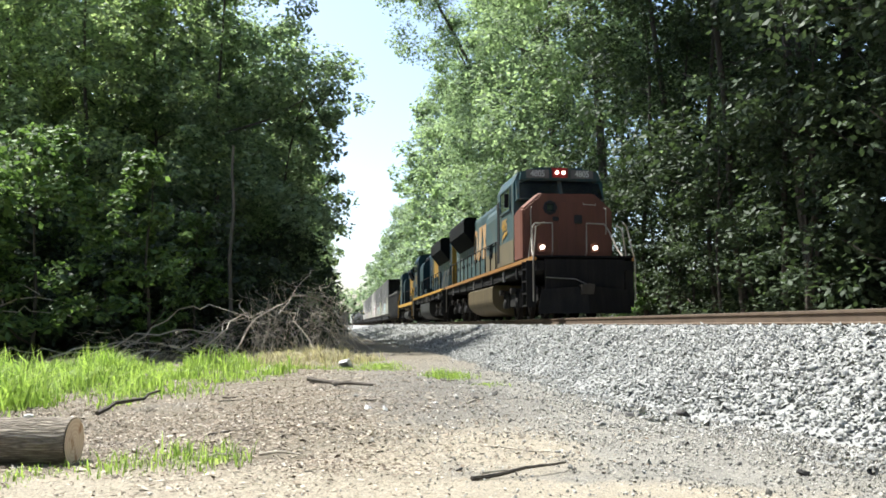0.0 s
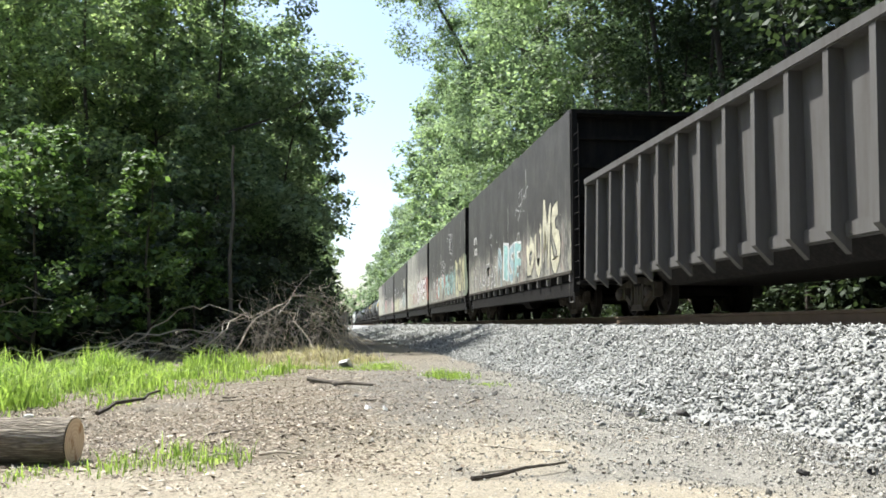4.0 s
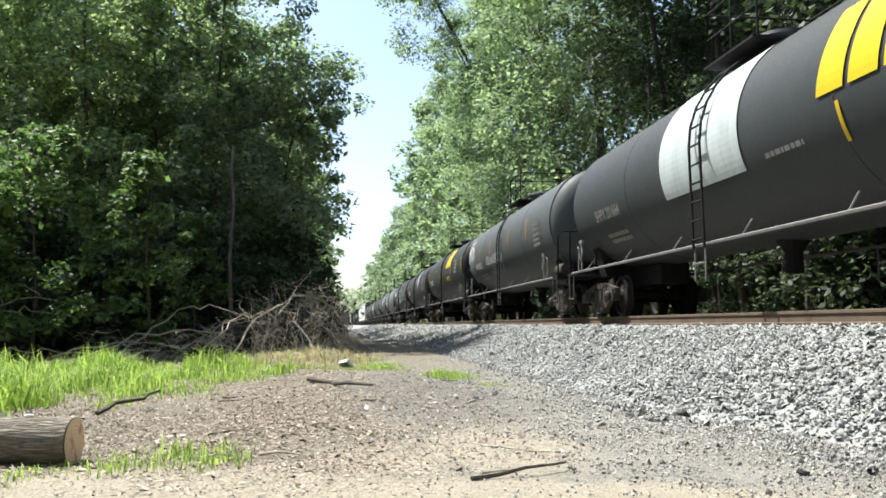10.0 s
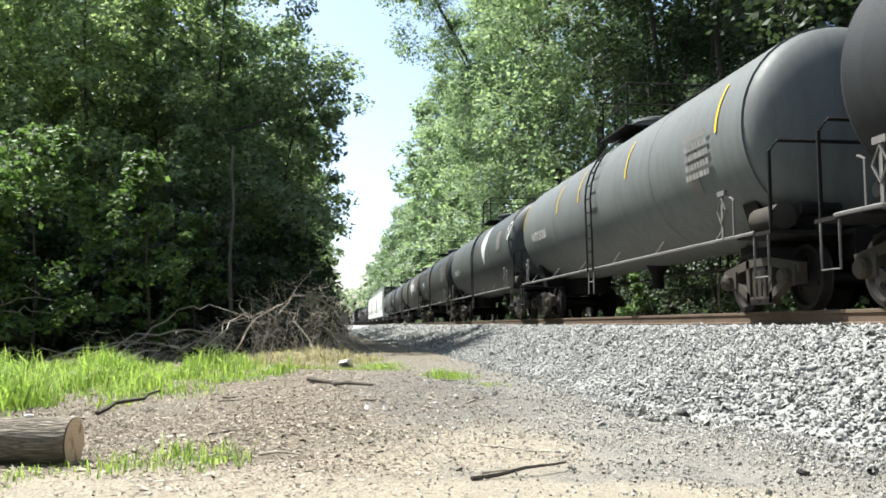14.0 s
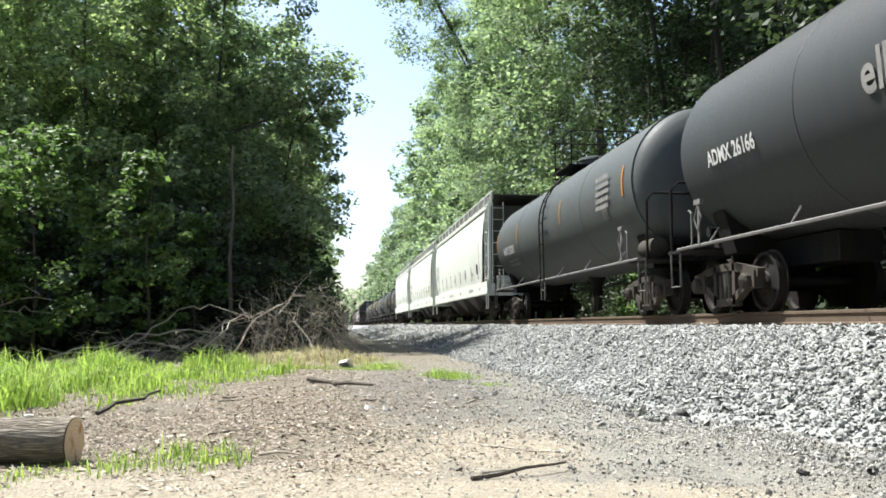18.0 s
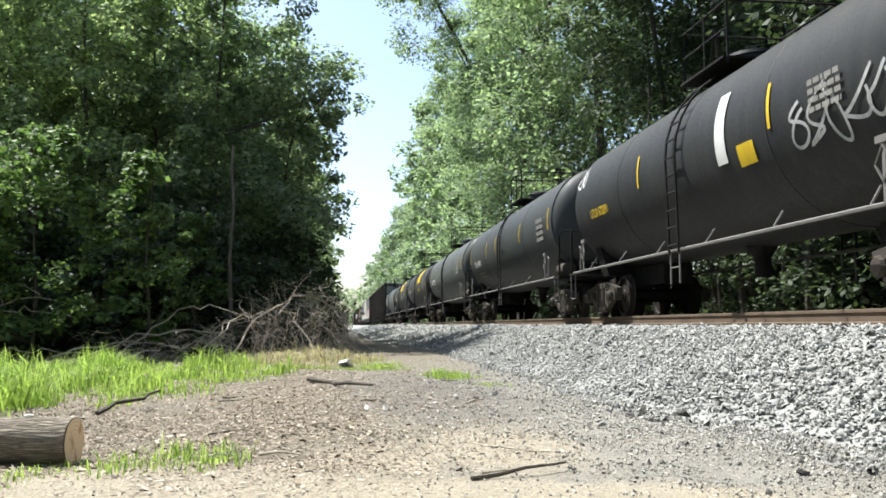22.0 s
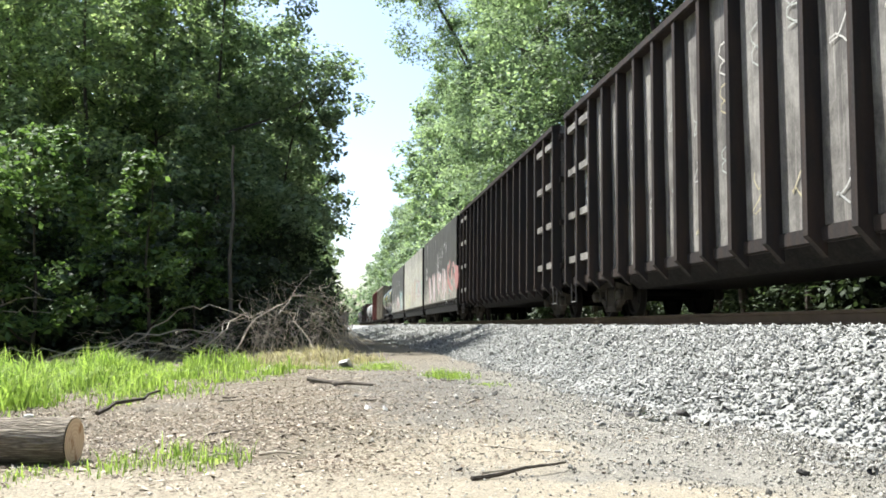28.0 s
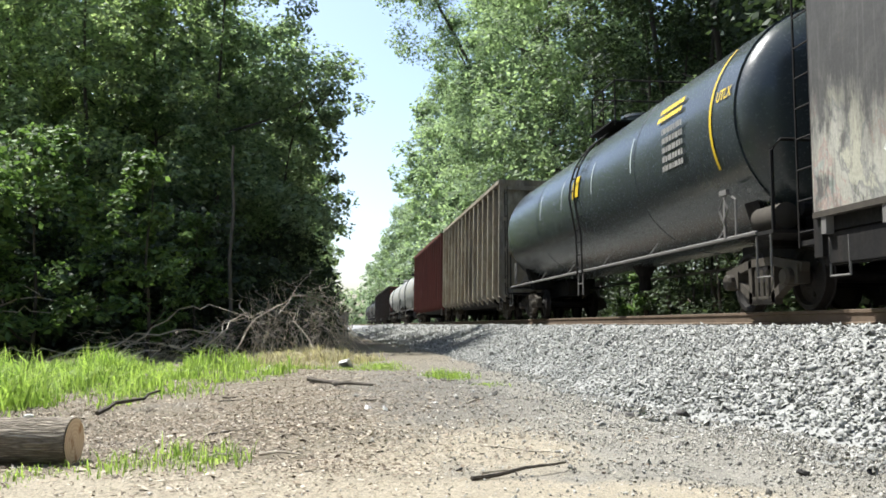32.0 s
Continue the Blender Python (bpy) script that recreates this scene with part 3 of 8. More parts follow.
def bare_tree(seed, h, r, spots, label="bare leaning dead trunk with thin branches among the trees"):
    rng = random.Random(seed)
    tree = tagged(new("dead_tree"), label, "tree")
    lean = rng.uniform(-0.12, 0.12)
    pts = [(lean * h * (k / 5) ** 1.5 + 0.08 * math.sin(k * 2 + seed), 0.1 * math.cos(k * 1.4 + seed), h * k / 5 - 0.1) for k in range(6)]
    part("trunk", tube(bmesh.new(), pts, r, 7, r * 0.3), M_BARK, tree, smooth=True)
    for k in range(6):
        i = rng.choice((2, 3, 4))
        a, L = rng.uniform(0, 6.28), rng.uniform(0.8, 2.4)
        p = Vector(pts[i])
        part("branch", tube(bmesh.new(), [p, p + Vector((math.cos(a) * L * 0.5, math.sin(a) * L * 0.5, L * 0.25)), p + Vector((math.cos(a) * L, math.sin(a) * L, L * rng.uniform(0.1, 0.7)))], r * 0.35, 5, 0.008), M_BARK, tree, smooth=True)
    plant(tree, spots)


def build_trees():
    rng = random.Random(5)
    LW, RW = "broadleaf tree with dense dark green foliage at the wood's edge", "tall broadleaf tree with grey-green foliage beside the track"
    # the wood to the left of the clearing
    left = [make_tree(11, 15, 4.3, 1.4, 180, 130, 0.22, M_LEAF_L, LW, puff=5.2, top=1.1, trunk_r=0.12), make_tree(12, 17, 4.7, 2.0, 190, 130, 0.23, M_LEAF_L, LW, puff=5.4, top=1.1, trunk_r=0.13), make_tree(13, 13, 3.9, 0.6, 170, 130, 0.21, M_LEAF_L, LW, puff=5.0, top=1.1, trunk_r=0.11)]
    deal(left, [(-13.5, 25.8), (-10.4, 27), (-16, 21.5)], -0.05, rng, 0.72, 0.8)
    left = [copy_thing(t, t.matrix_basis) for t in left]
    deal(left, [(-8.2, 29), (-12, 33), (-18, 29)], -0.05, rng, 0.9, 1.05)
    # the paler leaf colour stands in for sun on these edge trees
    lit = [make_tree(16, 16, 4.3, 1.2, 185, 125, 0.22, M_LEAF_R, "broadleaf tree at the wood's edge, paler grey-green leaf colour in place of sunlight", puff=5.2, top=1.1, trunk_r=0.12), make_tree(17, 14.5, 4.0, 0.8, 175, 125, 0.21, M_LEAF_R, "broadleaf tree at the wood's edge, paler grey-green leaf colour in place of sunlight", puff=5.0, top=1.1, trunk_r=0.11)]
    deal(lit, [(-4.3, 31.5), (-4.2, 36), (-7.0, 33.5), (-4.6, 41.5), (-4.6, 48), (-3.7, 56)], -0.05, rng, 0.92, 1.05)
    lfar = [make_tree(14, 15, 4.2, 0.8, 120, 60, 0.42, M_LEAF_L, LW), make_tree(15, 17, 4.4, 0.8, 120, 60, 0.44, M_LEAF_L, LW)]
    deal(lfar, [(-4.9, 63), (-4.6, 73), (-4.9, 84), (-4.7, 97), (-5, 113), (-5, 132), (-5.4, 158), (-6, 190), (-6, 230), (-10, 44), (-9, 60), (-14, 38), (-20, 34), (-24, 26), (-11, 38.5), (-16.5, 41), (-7.5, 41), (-22, 40), (-19, 47), (-12, 50), (-27, 33)], -0.05, rng)
    lfar = [copy_thing(t, t.matrix_basis) for t in lfar]
    deal(lfar, [(-17, 33), (-14, 46), (-21, 28), (-12.5, 34.5), (-9, 35.5), (-6, 38.5), (-15, 29.5)], -0.05, rng, 0.6, 0.72)
    # again the paler leaf colour instead of sun on the crown
    plant(make_tree(18, 11.5, 3.0, 4.2, 80, 100, 0.2, M_LEAF_R, "slender tree reaching out from the wood's edge", puff=4.6, trunk_r=0.09, lean=0.5), [(-2.5, 34, 0, 0, 1.0)])
    # unseen trees added behind and beside the camera to block skylight
    back = [copy_thing(t, t.matrix_basis) for t in lfar]
    deal(back, [(-22, 16), (-20, 8), (-21, 0), (-19, -8), (-14, -13), (-8, -16), (-2, -17), (4, -18), (-17, -20), (-5, -24), (3, -27), (16, -8), (15, -16), (14, -25), (21, -12), (20, -22)], -0.05, rng, 0.95, 1.2)
    low = "leafy undergrowth bush with shade in its dark leaf colour at the wood's edge"
    lbush = [make_tree(34, 3.4, 1.9, 0.05, 60, 62, 0.19, M_LEAF_SHADE, low, "bush", 0.05, puff=3.0, top=1.0, limbs=4), make_tree(35, 2.6, 1.7, 0.05, 50, 62, 0.18, M_LEAF_SHADE, low, "bush", 0.04, puff=3.0, top=1.0, limbs=4)]
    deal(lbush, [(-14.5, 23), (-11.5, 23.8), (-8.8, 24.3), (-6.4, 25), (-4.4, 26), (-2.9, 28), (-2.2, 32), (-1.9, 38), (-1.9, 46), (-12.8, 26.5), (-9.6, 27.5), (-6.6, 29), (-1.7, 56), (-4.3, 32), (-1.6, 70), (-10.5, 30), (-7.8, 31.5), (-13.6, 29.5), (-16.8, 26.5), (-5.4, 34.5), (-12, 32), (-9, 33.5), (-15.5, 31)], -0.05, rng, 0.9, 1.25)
    # the tall wood to the right of the track
    right = [make_tree(21, 26, 5.4, 6.5, 210, 135, 0.25, M_LEAF_R, RW, trunk_r=0.3), make_tree(22, 29, 5.6, 8.0, 220, 135, 0.26, M_LEAF_R, RW, trunk_r=0.32), make_tree(23, 23, 4.7, 1.5, 200, 135, 0.24, M_LEAF_R, RW, trunk_r=0.27)]
    deal(right, [(18.6, 20), (18.2, 29), (17.6, 37), (13.3, 44), (12.8, 51.5), (12.6, 59), (12.6, 68), (21, 47), (20, 60)], 0.2, rng, 0.94, 1.08)
    plant(make_tree(24, 29, 4.6, 9.0, 150, 150, 0.23, M_LEAF_R, RW, trunk_r=0.3, lean=-1.6), [(14.2, 60, 0.2, 0, 1.0)])
    # these crowns too carry shade in their dark leaf colour
    tall = [make_tree(27, 27, 5.2, 5.5, 200, 125, 0.21, M_LEAF_SHADE, RW, trunk_r=0.11), make_tree(28, 25, 5.0, 4.0, 190, 125, 0.21, M_LEAF_SHADE, RW, trunk_r=0.1)]
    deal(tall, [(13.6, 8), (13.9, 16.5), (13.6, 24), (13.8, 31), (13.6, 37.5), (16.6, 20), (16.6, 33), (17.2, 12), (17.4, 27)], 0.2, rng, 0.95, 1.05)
    # added trees: crowns stay above the view and keep sun off the thicket
    over = make_tree(29, 28, 5.2, 16.0, 150, 130, 0.26, M_LEAF_R, "added tall leaning tree, crown out of view, shading the thicket across the track", trunk_r=0.16, lean=-1.15)
    plant(over, [(13.6, 13.5, 0.2, 0, 1.0), (13.3, 18.5, 0.2, 6, 1.02), (13.6, 23.5, 0.2, -6, 1.0), (13.9, 28.5, 0.2, 5, 1.0), (14.2, 8.5, 0.2, 3, 1.0), (14.4, 35.0, 0.2, -3, 1.14)])
    thicket = [make_tree(43, 9, 2.6, 0.3, 95, 85, 0.19, M_LEAF_SHADE, "slender tree with shade in its dark leaf colour in the thicket across the track", trunk_r=0.06, puff=3.6), make_tree(44, 7.5, 2.4, 0.2, 85, 85, 0.18, M_LEAF_SHADE, "slender tree with shade in its dark leaf colour in the thicket across the track", trunk_r=0.05, puff=3.6)]
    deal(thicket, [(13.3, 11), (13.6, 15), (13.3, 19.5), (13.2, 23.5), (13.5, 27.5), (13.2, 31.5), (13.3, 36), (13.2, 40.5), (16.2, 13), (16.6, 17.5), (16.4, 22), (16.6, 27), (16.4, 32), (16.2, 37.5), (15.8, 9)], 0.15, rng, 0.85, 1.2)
    rfar = [make_tree(25, 26, 4.8, 1.0, 130, 62, 0.55, M_LEAF_R, RW, trunk_r=0.3), make_tree(26, 28, 5.2, 1.0, 130, 62, 0.58, M_LEAF_R, RW, trunk_r=0.3)]
    deal(rfar, [(12.8, 78), (12.9, 89), (12.7, 101), (12.9, 115), (13.4, 131), (14, 151), (14.6, 176), (15, 206), (15.3, 235), (15.3, 265), (15.5, 300), (15.5, 340), (15.5, 385), (15.5, 430), (24, 20), (24, 31), (24, 43), (29, 58), (21, 80), (22, 8)], 0.2, rng)
    rlow = "leafy undergrowth with shade in its dark leaf colour along the far side of the track"
    rbush = [make_tree(36, 4.2, 2.3, 0.05, 70, 58, 0.24, M_LEAF_SHADE, rlow, "bush", 0.06, puff=3.0, top=1.0, limbs=4), make_tree(37, 3.2, 2.1, 0.05, 60, 58, 0.23, M_LEAF_SHADE, rlow, "bush", 0.05, puff=3.0, top=1.0, limbs=4)]
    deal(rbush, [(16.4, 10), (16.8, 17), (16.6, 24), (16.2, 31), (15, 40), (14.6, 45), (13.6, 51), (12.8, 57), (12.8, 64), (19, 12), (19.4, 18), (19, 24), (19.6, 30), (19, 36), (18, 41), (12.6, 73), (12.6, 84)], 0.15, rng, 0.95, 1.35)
    sap = "young maple sapling with fresh green leaves in front of the woods"
    plant(make_tree(31, 5.4, 1.5, 0.6, 60, 62, 0.2, M_LEAF_B, sap, "sapling", 0.05, puff=3.4), [(-6.9, 20.9, 0, 20, 0.98), (-8.7, 21.4, 0, 120, 0.9)])
    plant(make_tree(32, 5.1, 1.25, 0.5, 52, 62, 0.19, M_LEAF_B, sap, "sapling", 0.05, puff=3.4), [(-4.5, 21.4, 0, 60, 0.95), (-3.9, 24.4, 0, 10, 0.75)])
    plant(make_tree(33, 2.5, 0.7, 0.05, 30, 60, 0.17, M_LEAF_B, "small sunlit leafy bush across the track", "bush", 0.03, puff=3.0), [(11.3, 32.5, 0.25, 0, 1.0)])
    bare_tree(51, 9.0, 0.07, [(12.2, 15, 0.2, 0, 1), (12.6, 22.5, 0.2, 140, 1.1), (12.4, 27.5, 0.2, 250, 0.9), (13, 19, 0.2, 70, 1.2)])
    bare_tree(52, 12.0, 0.11, [(12.9, 24.5, 0.2, 30, 1), (13.2, 17.5, 0.2, 200, 1), (13.1, 34, 0.2, 300, 1)])
    # far end of the cutting
    g = np.random.default_rng(42)
    v, n = leaves(g, np.stack([g.uniform(-60, 90, 700), g.uniform(520, 560, 700), g.uniform(0, 22, 700)], 1), np.full(700, 3.5), 30, 1.6)
    tagged(new("far_woods", quads_mesh("far_woods", v, n, M_LEAF_R)), "hazy green woods closing the far end of the line", "woods", kind="stuff")


build_trees()

# ---- the train: parts shared by all cars ----
def text_part(word, size, parent, material, m, name="lettering", bend=None, label=""):
    """Letters of the built-in font as a mesh; bend: the radius of the drum that they lie on."""
    cu = bpy.data.curves.new("letters", "FONT")
    cu.body, cu.size, cu.align_x, cu.align_y, cu.offset = word, size, "CENTER", "CENTER", size * 0.022
    tmp = bpy.data.objects.new("letters", cu)
    me = bpy.data.meshes.new_from_object(tmp)
    bpy.data.objects.remove(tmp)
    bpy.data.curves.remove(cu)
    for v in me.vertices:
        v.co.x *= 0.84
    if bend:
        for v in me.vertices:
            v.co.z -= bend * (1 - math.cos(v.co.y / bend))
    me.materials.append(material)
    ob = new(name, me)
    ob.parent = parent
    ob.matrix_basis = m
    return tagged(ob, label)


def side_pose(y, z, x=-1.6, tilt=0.0):
    """Flat on the side that faces the clearing: the writing's right runs to the train's head (-y), its face to -x."""
    return Matrix.Translation((x, y, z)) @ Matrix(((0, 0, -1, 0), (-1, 0, 0, 0), (0, 1, 0, 0), (0, 0, 0, 1))) @ pose(0, 0, 0, tilt)


def wheelset_mesh(r):
    bm = bmesh.new()
    for s in (-1, 1):
        prof = [(-0.83, r * 0.25), (-0.83, r * 0.3), (-0.80, r * 0.34), (-0.76, r * 0.8), (-0.825, r * 0.86), (-0.825, r * 0.985), (-0.71, r), (-0.70, r + 0.028), (-0.685, r + 0.028), (-0.68, r * 0.86), (-0.73, r * 0.78), (-0.72, r * 0.3), (-0.72, r * 0.2)]
        lathe(bm, [(a * s, b) for a, b in prof], 0, 0, 28, "x")
    lathe(bm, [(-0.98, 0.07), (-0.72, 0.08), (0.72, 0.08), (0.98, 0.07)], 0, 0, 10, "x")
    # three holes' covers, so that a turning wheel shows its turn
    for s in (-1, 1):
        for k in range(3):
            a = k * 2.0944
            cy, cz = r * 0.55 * math.cos(a), r * 0.55 * math.sin(a)
            lathe(bm, [(s * 0.76, 0.035), (s * 0.80, 0.035)], 0, cz, 8, "x", cy)
    return bm


def turning(ob, r):
    """Keys a wheelset's roll from start to end."""
    walk(ob, [(k / FPS, pose(0, 0, 0, math.degrees(-travelled_at(k / FPS) / r) % 360)) for k in range(32 * FPS + 1)])


def travelled_at(t):
    return 20.168 * t + 0.016 * t * t


PARK = new("yard")          # holds the patterns until all cars are built
ROLLER = part("wheelset", wheelset_mesh(0.46), M_WHEEL, PARK, "steel wheels on an axle", True)
turning(ROLLER, 0.46)
LOCO_ROLLER = part("wheelset", wheelset_mesh(0.53), M_WHEEL, PARK, "steel wheels on an axle", True)
turning(LOCO_ROLLER, 0.53)


def roller(pattern, parent, y, r):
    o = pattern.copy()
    scene.collection.objects.link(o)
    o.parent = parent
    o.matrix_parent_inverse = Matrix.Translation((0, y, r))
    return o


def side_frame_mesh():
    """Cast frame of a two-axle truck: two pedestals, a triangular window each, and the spring nest between."""
    bm = bmesh.new()
    # bars round the windows instead of a plate with holes
    def bar(a, b, w):
        d = Vector((b[0] - a[0], b[1] - a[1])).normalized()
        n = Vector((-d.y, d.x)) * w / 2
        extrude_poly(bm, [(a[0] + n.x, a[1] + n.y), (b[0] + n.x, b[1] + n.y), (b[0] - n.x, b[1] - n.y), (a[0] - n.x, a[1] - n.y)], -0.06, 0.06, "x")
    for s in (-1, 1):
        bar((s * 1.15, 0.58), (s * 0.3, 0.72), 0.13)
        bar((s * 0.95, 0.52), (s * 0.3, 0.2), 0.12)
        bar((s * 0.34, 0.12), (s * 0.34, 0.76), 0.1)
        box(bm, -0.09, 0.09, s * 0.89 - 0.2, s * 0.89 + 0.2, 0.36, 0.62)
        lathe(bm, [(-0.2, 0.1), (-0.16, 0.13), (0.0, 0.13)], 0, 0.46, 10, "x", s * 0.89)
    bar((-0.36, 0.72), (0.36, 0.72), 0.12)
    bar((-0.4, 0.16), (0.4, 0.16), 0.12)
    return bm


def freight_truck_pattern():
    t = part("truck", box(bmesh.new(), -1.05, 1.05, -0.19, 0.19, 0.42, 0.66), M_STEEL, PARK, "two-axle freight truck")
    side = part("side_frame", side_frame_mesh(), M_IRON, t, "dusty cast side frame")
    side.matrix_basis = pose(-1.0, 0, 0)
    again(side, pose(1.0, 0, 0, 0, 0, 180))
    nest = bmesh.new()
    for k in (-0.16, 0.0, 0.16):
        tube(nest, [(0, k, 0.22), (0, k, 0.6)], 0.07, 8)
    spring = part("spring_nest", nest, M_IRON, t)
    spring.matrix_basis = pose(-1.0, 0, 0)
    again(spring, pose(1.0, 0, 0))
    shoe = part("brake_beam", box(bmesh.new(), -0.8, 0.8, -0.42, -0.36, 0.36, 0.44), M_STEEL, t)
    again(shoe, pose(0, 0.78, 0))
    return t


TRUCK = freight_truck_pattern()


def add_truck(car, y):
    """Copies the truck pattern under a car, with its two turning wheelsets."""
    t = TRUCK.copy()
    scene.collection.objects.link(t)
    t.parent, t.matrix_basis = car, pose(0, y, 0)
    for c in TRUCK.children:
        o = c.copy()
        scene.collection.objects.link(o)
        o.parent = t
    for s in (-0.89, 0.89):
        roller(ROLLER, t, s, 0.46)
    return t


MESHES = {}


def shared(key, name, build, material, parent, label="", smooth=False, m=None):
    """A part whose mesh is built once for each key and then shared."""
    if key not in MESHES:
        ob = part(name, build(), material, parent, label, smooth)
        MESHES[key] = ob.data
    else:
        data = MESHES[key]
        if data.materials[0] is not material:
            k2 = (key, material.name)
            if k2 not in MESHES:
                MESHES[k2] = data.copy()
                MESHES[k2].materials[0] = material
            data = MESHES[k2]
        ob = tagged(new(name, data), label)
        ob.parent = parent
    if m is not None:
        ob.matrix_basis = m
    return ob


def coupler_mesh():
    bm = bx(-0.09, 0.09, -0.1, 0.75, 0.78, 0.94)
    extrude_poly(bm, [(-0.2, 0.0 + 0.7), (0.16, 0.7), (0.2, 0.98), (0.05, 1.02), (-0.2, 0.98)], -0.34, -0.02)
    return bm


def couplers(car, half):
    shared("coupler", "coupler", coupler_mesh, M_IRON, car, "cast knuckle coupler", m=pose(0, -half + 0.3, 0))
    shared("coupler", "coupler", coupler_mesh, M_IRON, car, "cast knuckle coupler", m=pose(0, half - 0.3, 0, 0, 0, 180))
    for s in (-1, 1):
        shared("hose", "brake_hose", lambda: tube(bmesh.new(), [(0.3, 0.5, 0.8), (0.32, 0.25, 0.55), (0.2, 0.02, 0.42), (0.05, -0.12, 0.5)], 0.025, 6), M_RUBBER, car, m=pose(0, s * (half - 0.35), 0, 0, 0, 0 if s < 0 else 180))


def ladder_mesh(h, w=0.4, n=6, r=0.016, bow=0.0):
    bm = bmesh.new()
    for s in (-1, 1):
        tube(bm, [(0, s * w / 2, 0), (bow, s * w / 2, h / 2), (0, s * w / 2, h)], r, 5)
    for k in range(n):
        tube(bm, [(0, -w / 2, h * (k + 0.5) / n), (0, w / 2, h * (k + 0.5) / n)], r * 0.8, 5)
    return bm


# ---- graffiti: flat painted shapes ----
PAINTS = {}


def spray(c):
    if c not in PAINTS:
        PAINTS[c] = sheet_mat("faded spray paint", tuple(1.3 * v for v in c), tuple(0.9 * v + 0.1 for v in c), tuple(0.5 * v + 0.04 for v in c), 0.52, worn=True)
    return PAINTS[c]


def blob_outline(rng, w, h, n=22):
    p1, p2, k = rng.uniform(0, 6.28), rng.uniform(0, 6.28), rng.choice((2, 3))
    out = []
    for i in range(n):
        a = 2 * math.pi * i / n
        r = 1 + 0.16 * math.sin(k * a + p1) + 0.1 * math.sin(5 * a + p2)
        ca, sa = math.cos(a), math.sin(a)
        ca, sa = math.copysign(abs(ca) ** 0.6, ca), math.copysign(abs(sa) ** 0.6, sa)
        out.append((0.5 * w * r * ca + 0.12 * w * sa, 0.5 * h * r * sa))
    return out


def ribbon(bm, pts, w, x, closed=True):
    n = len(pts)
    L, R = [], []
    for i in range(n):
        a, b = pts[(i - 1) % n] if closed or i else pts[i], pts[(i + 1) % n] if closed or i < n - 1 else pts[i]
        d = Vector((b[0] - a[0], b[1] - a[1]))
        d = d.normalized() if d.length > 1e-6 else Vector((1, 0))
        L.append(bm.verts.new((x, pts[i][0] - d.y * w / 2, pts[i][1] + d.x * w / 2)))
        R.append(bm.verts.new((x, pts[i][0] + d.y * w / 2, pts[i][1] - d.x * w / 2)))
    for i in range(n if closed else n - 1):
        j = (i + 1) % n
        bm.faces.new((L[i], L[j], R[j], R[i]))


def letter_mesh(ch, fat, w, h, rng):
    """One fat letter, stretched to w by h and bent a little, about its middle."""
    cu = bpy.data.curves.new("letters", "FONT")
    cu.body, cu.size, cu.align_x, cu.align_y, cu.resolution_u, cu.offset = ch, 1.0, "CENTER", "CENTER", 3, fat
    tmp = bpy.data.objects.new("letters", cu)
    me = bpy.data.meshes.new_from_object(tmp)
    bpy.data.objects.remove(tmp)
    bpy.data.curves.remove(cu)
    xs, ys = [v.co.x for v in me.vertices], [v.co.y for v in me.vertices]
    cx, cy = (min(xs) + max(xs)) / 2, (min(ys) + max(ys)) / 2
    grow = 2 * fat
    kx, ky = w / max(0.2, max(xs) - min(xs) - grow), h / max(0.2, max(ys) - min(ys) - grow)
    lean, p1, p2 = rng
    for v in me.vertices:
        u, q = (v.co.x - cx) * kx, (v.co.y - cy) * ky
        v.co = (u + lean * q + 0.07 * w * math.sin(q / h * 5 + p1), q + 0.08 * h * math.sin(u / w * 4 + p2), 0)
    return me


def piece(car, x, y0, y1, z0, z1, word, fills, line, seed, cloud=None):
    """A sprayed word: fat outlined letters side by side, over a cloud of another colour if one is given. It reads from the rear (y1) to the head (y0)."""
    rng = random.Random(seed)
    n, h = len(word), z1 - z0
    w = (y1 - y0) / n
    if cloud:
        bm = bmesh.new()
        for k in range(n + 1):
            o = blob_outline(rng, w * 1.5, h * rng.uniform(0.9, 1.35))
            cy = y1 - k * w
            bm.faces.new([bm.verts.new((x - 0.002 - 0.0004 * k, cy + a, (z0 + z1) / 2 + b)) for a, b in o])
        part("graffiti_cloud", bm, spray(cloud), car, "sprayed cloud behind the letters")
    for k, ch in enumerate(word):
        cz, hh, ww = (z0 + z1) / 2 + rng.uniform(-0.06, 0.06) * h, h * rng.uniform(0.9, 1.1), w * rng.uniform(0.72, 0.88)
        shape = (rng.uniform(-0.18, 0.18), rng.uniform(0, 6), rng.uniform(0, 6))
        fill = fills[k % len(fills)]
        at, d = y1 - (k + 0.5) * w, 0.0015 * (k % 2)
        back = letter_mesh(ch, 0.062, ww, hh, shape)
        back.materials.append(spray(line))
        o = tagged(new("graffiti_letter", back), "fat sprayed letter with an outline")
        o.parent, o.matrix_basis = car, side_pose(at, cz, x - 0.006 - d)
        front = letter_mesh(ch, 0.028, ww, hh, shape)
        front.materials.append(spray(fill))
        f = new("fill", front)
        f.parent, f.matrix_basis = o, Matrix.Translation((0, 0, 0.004))


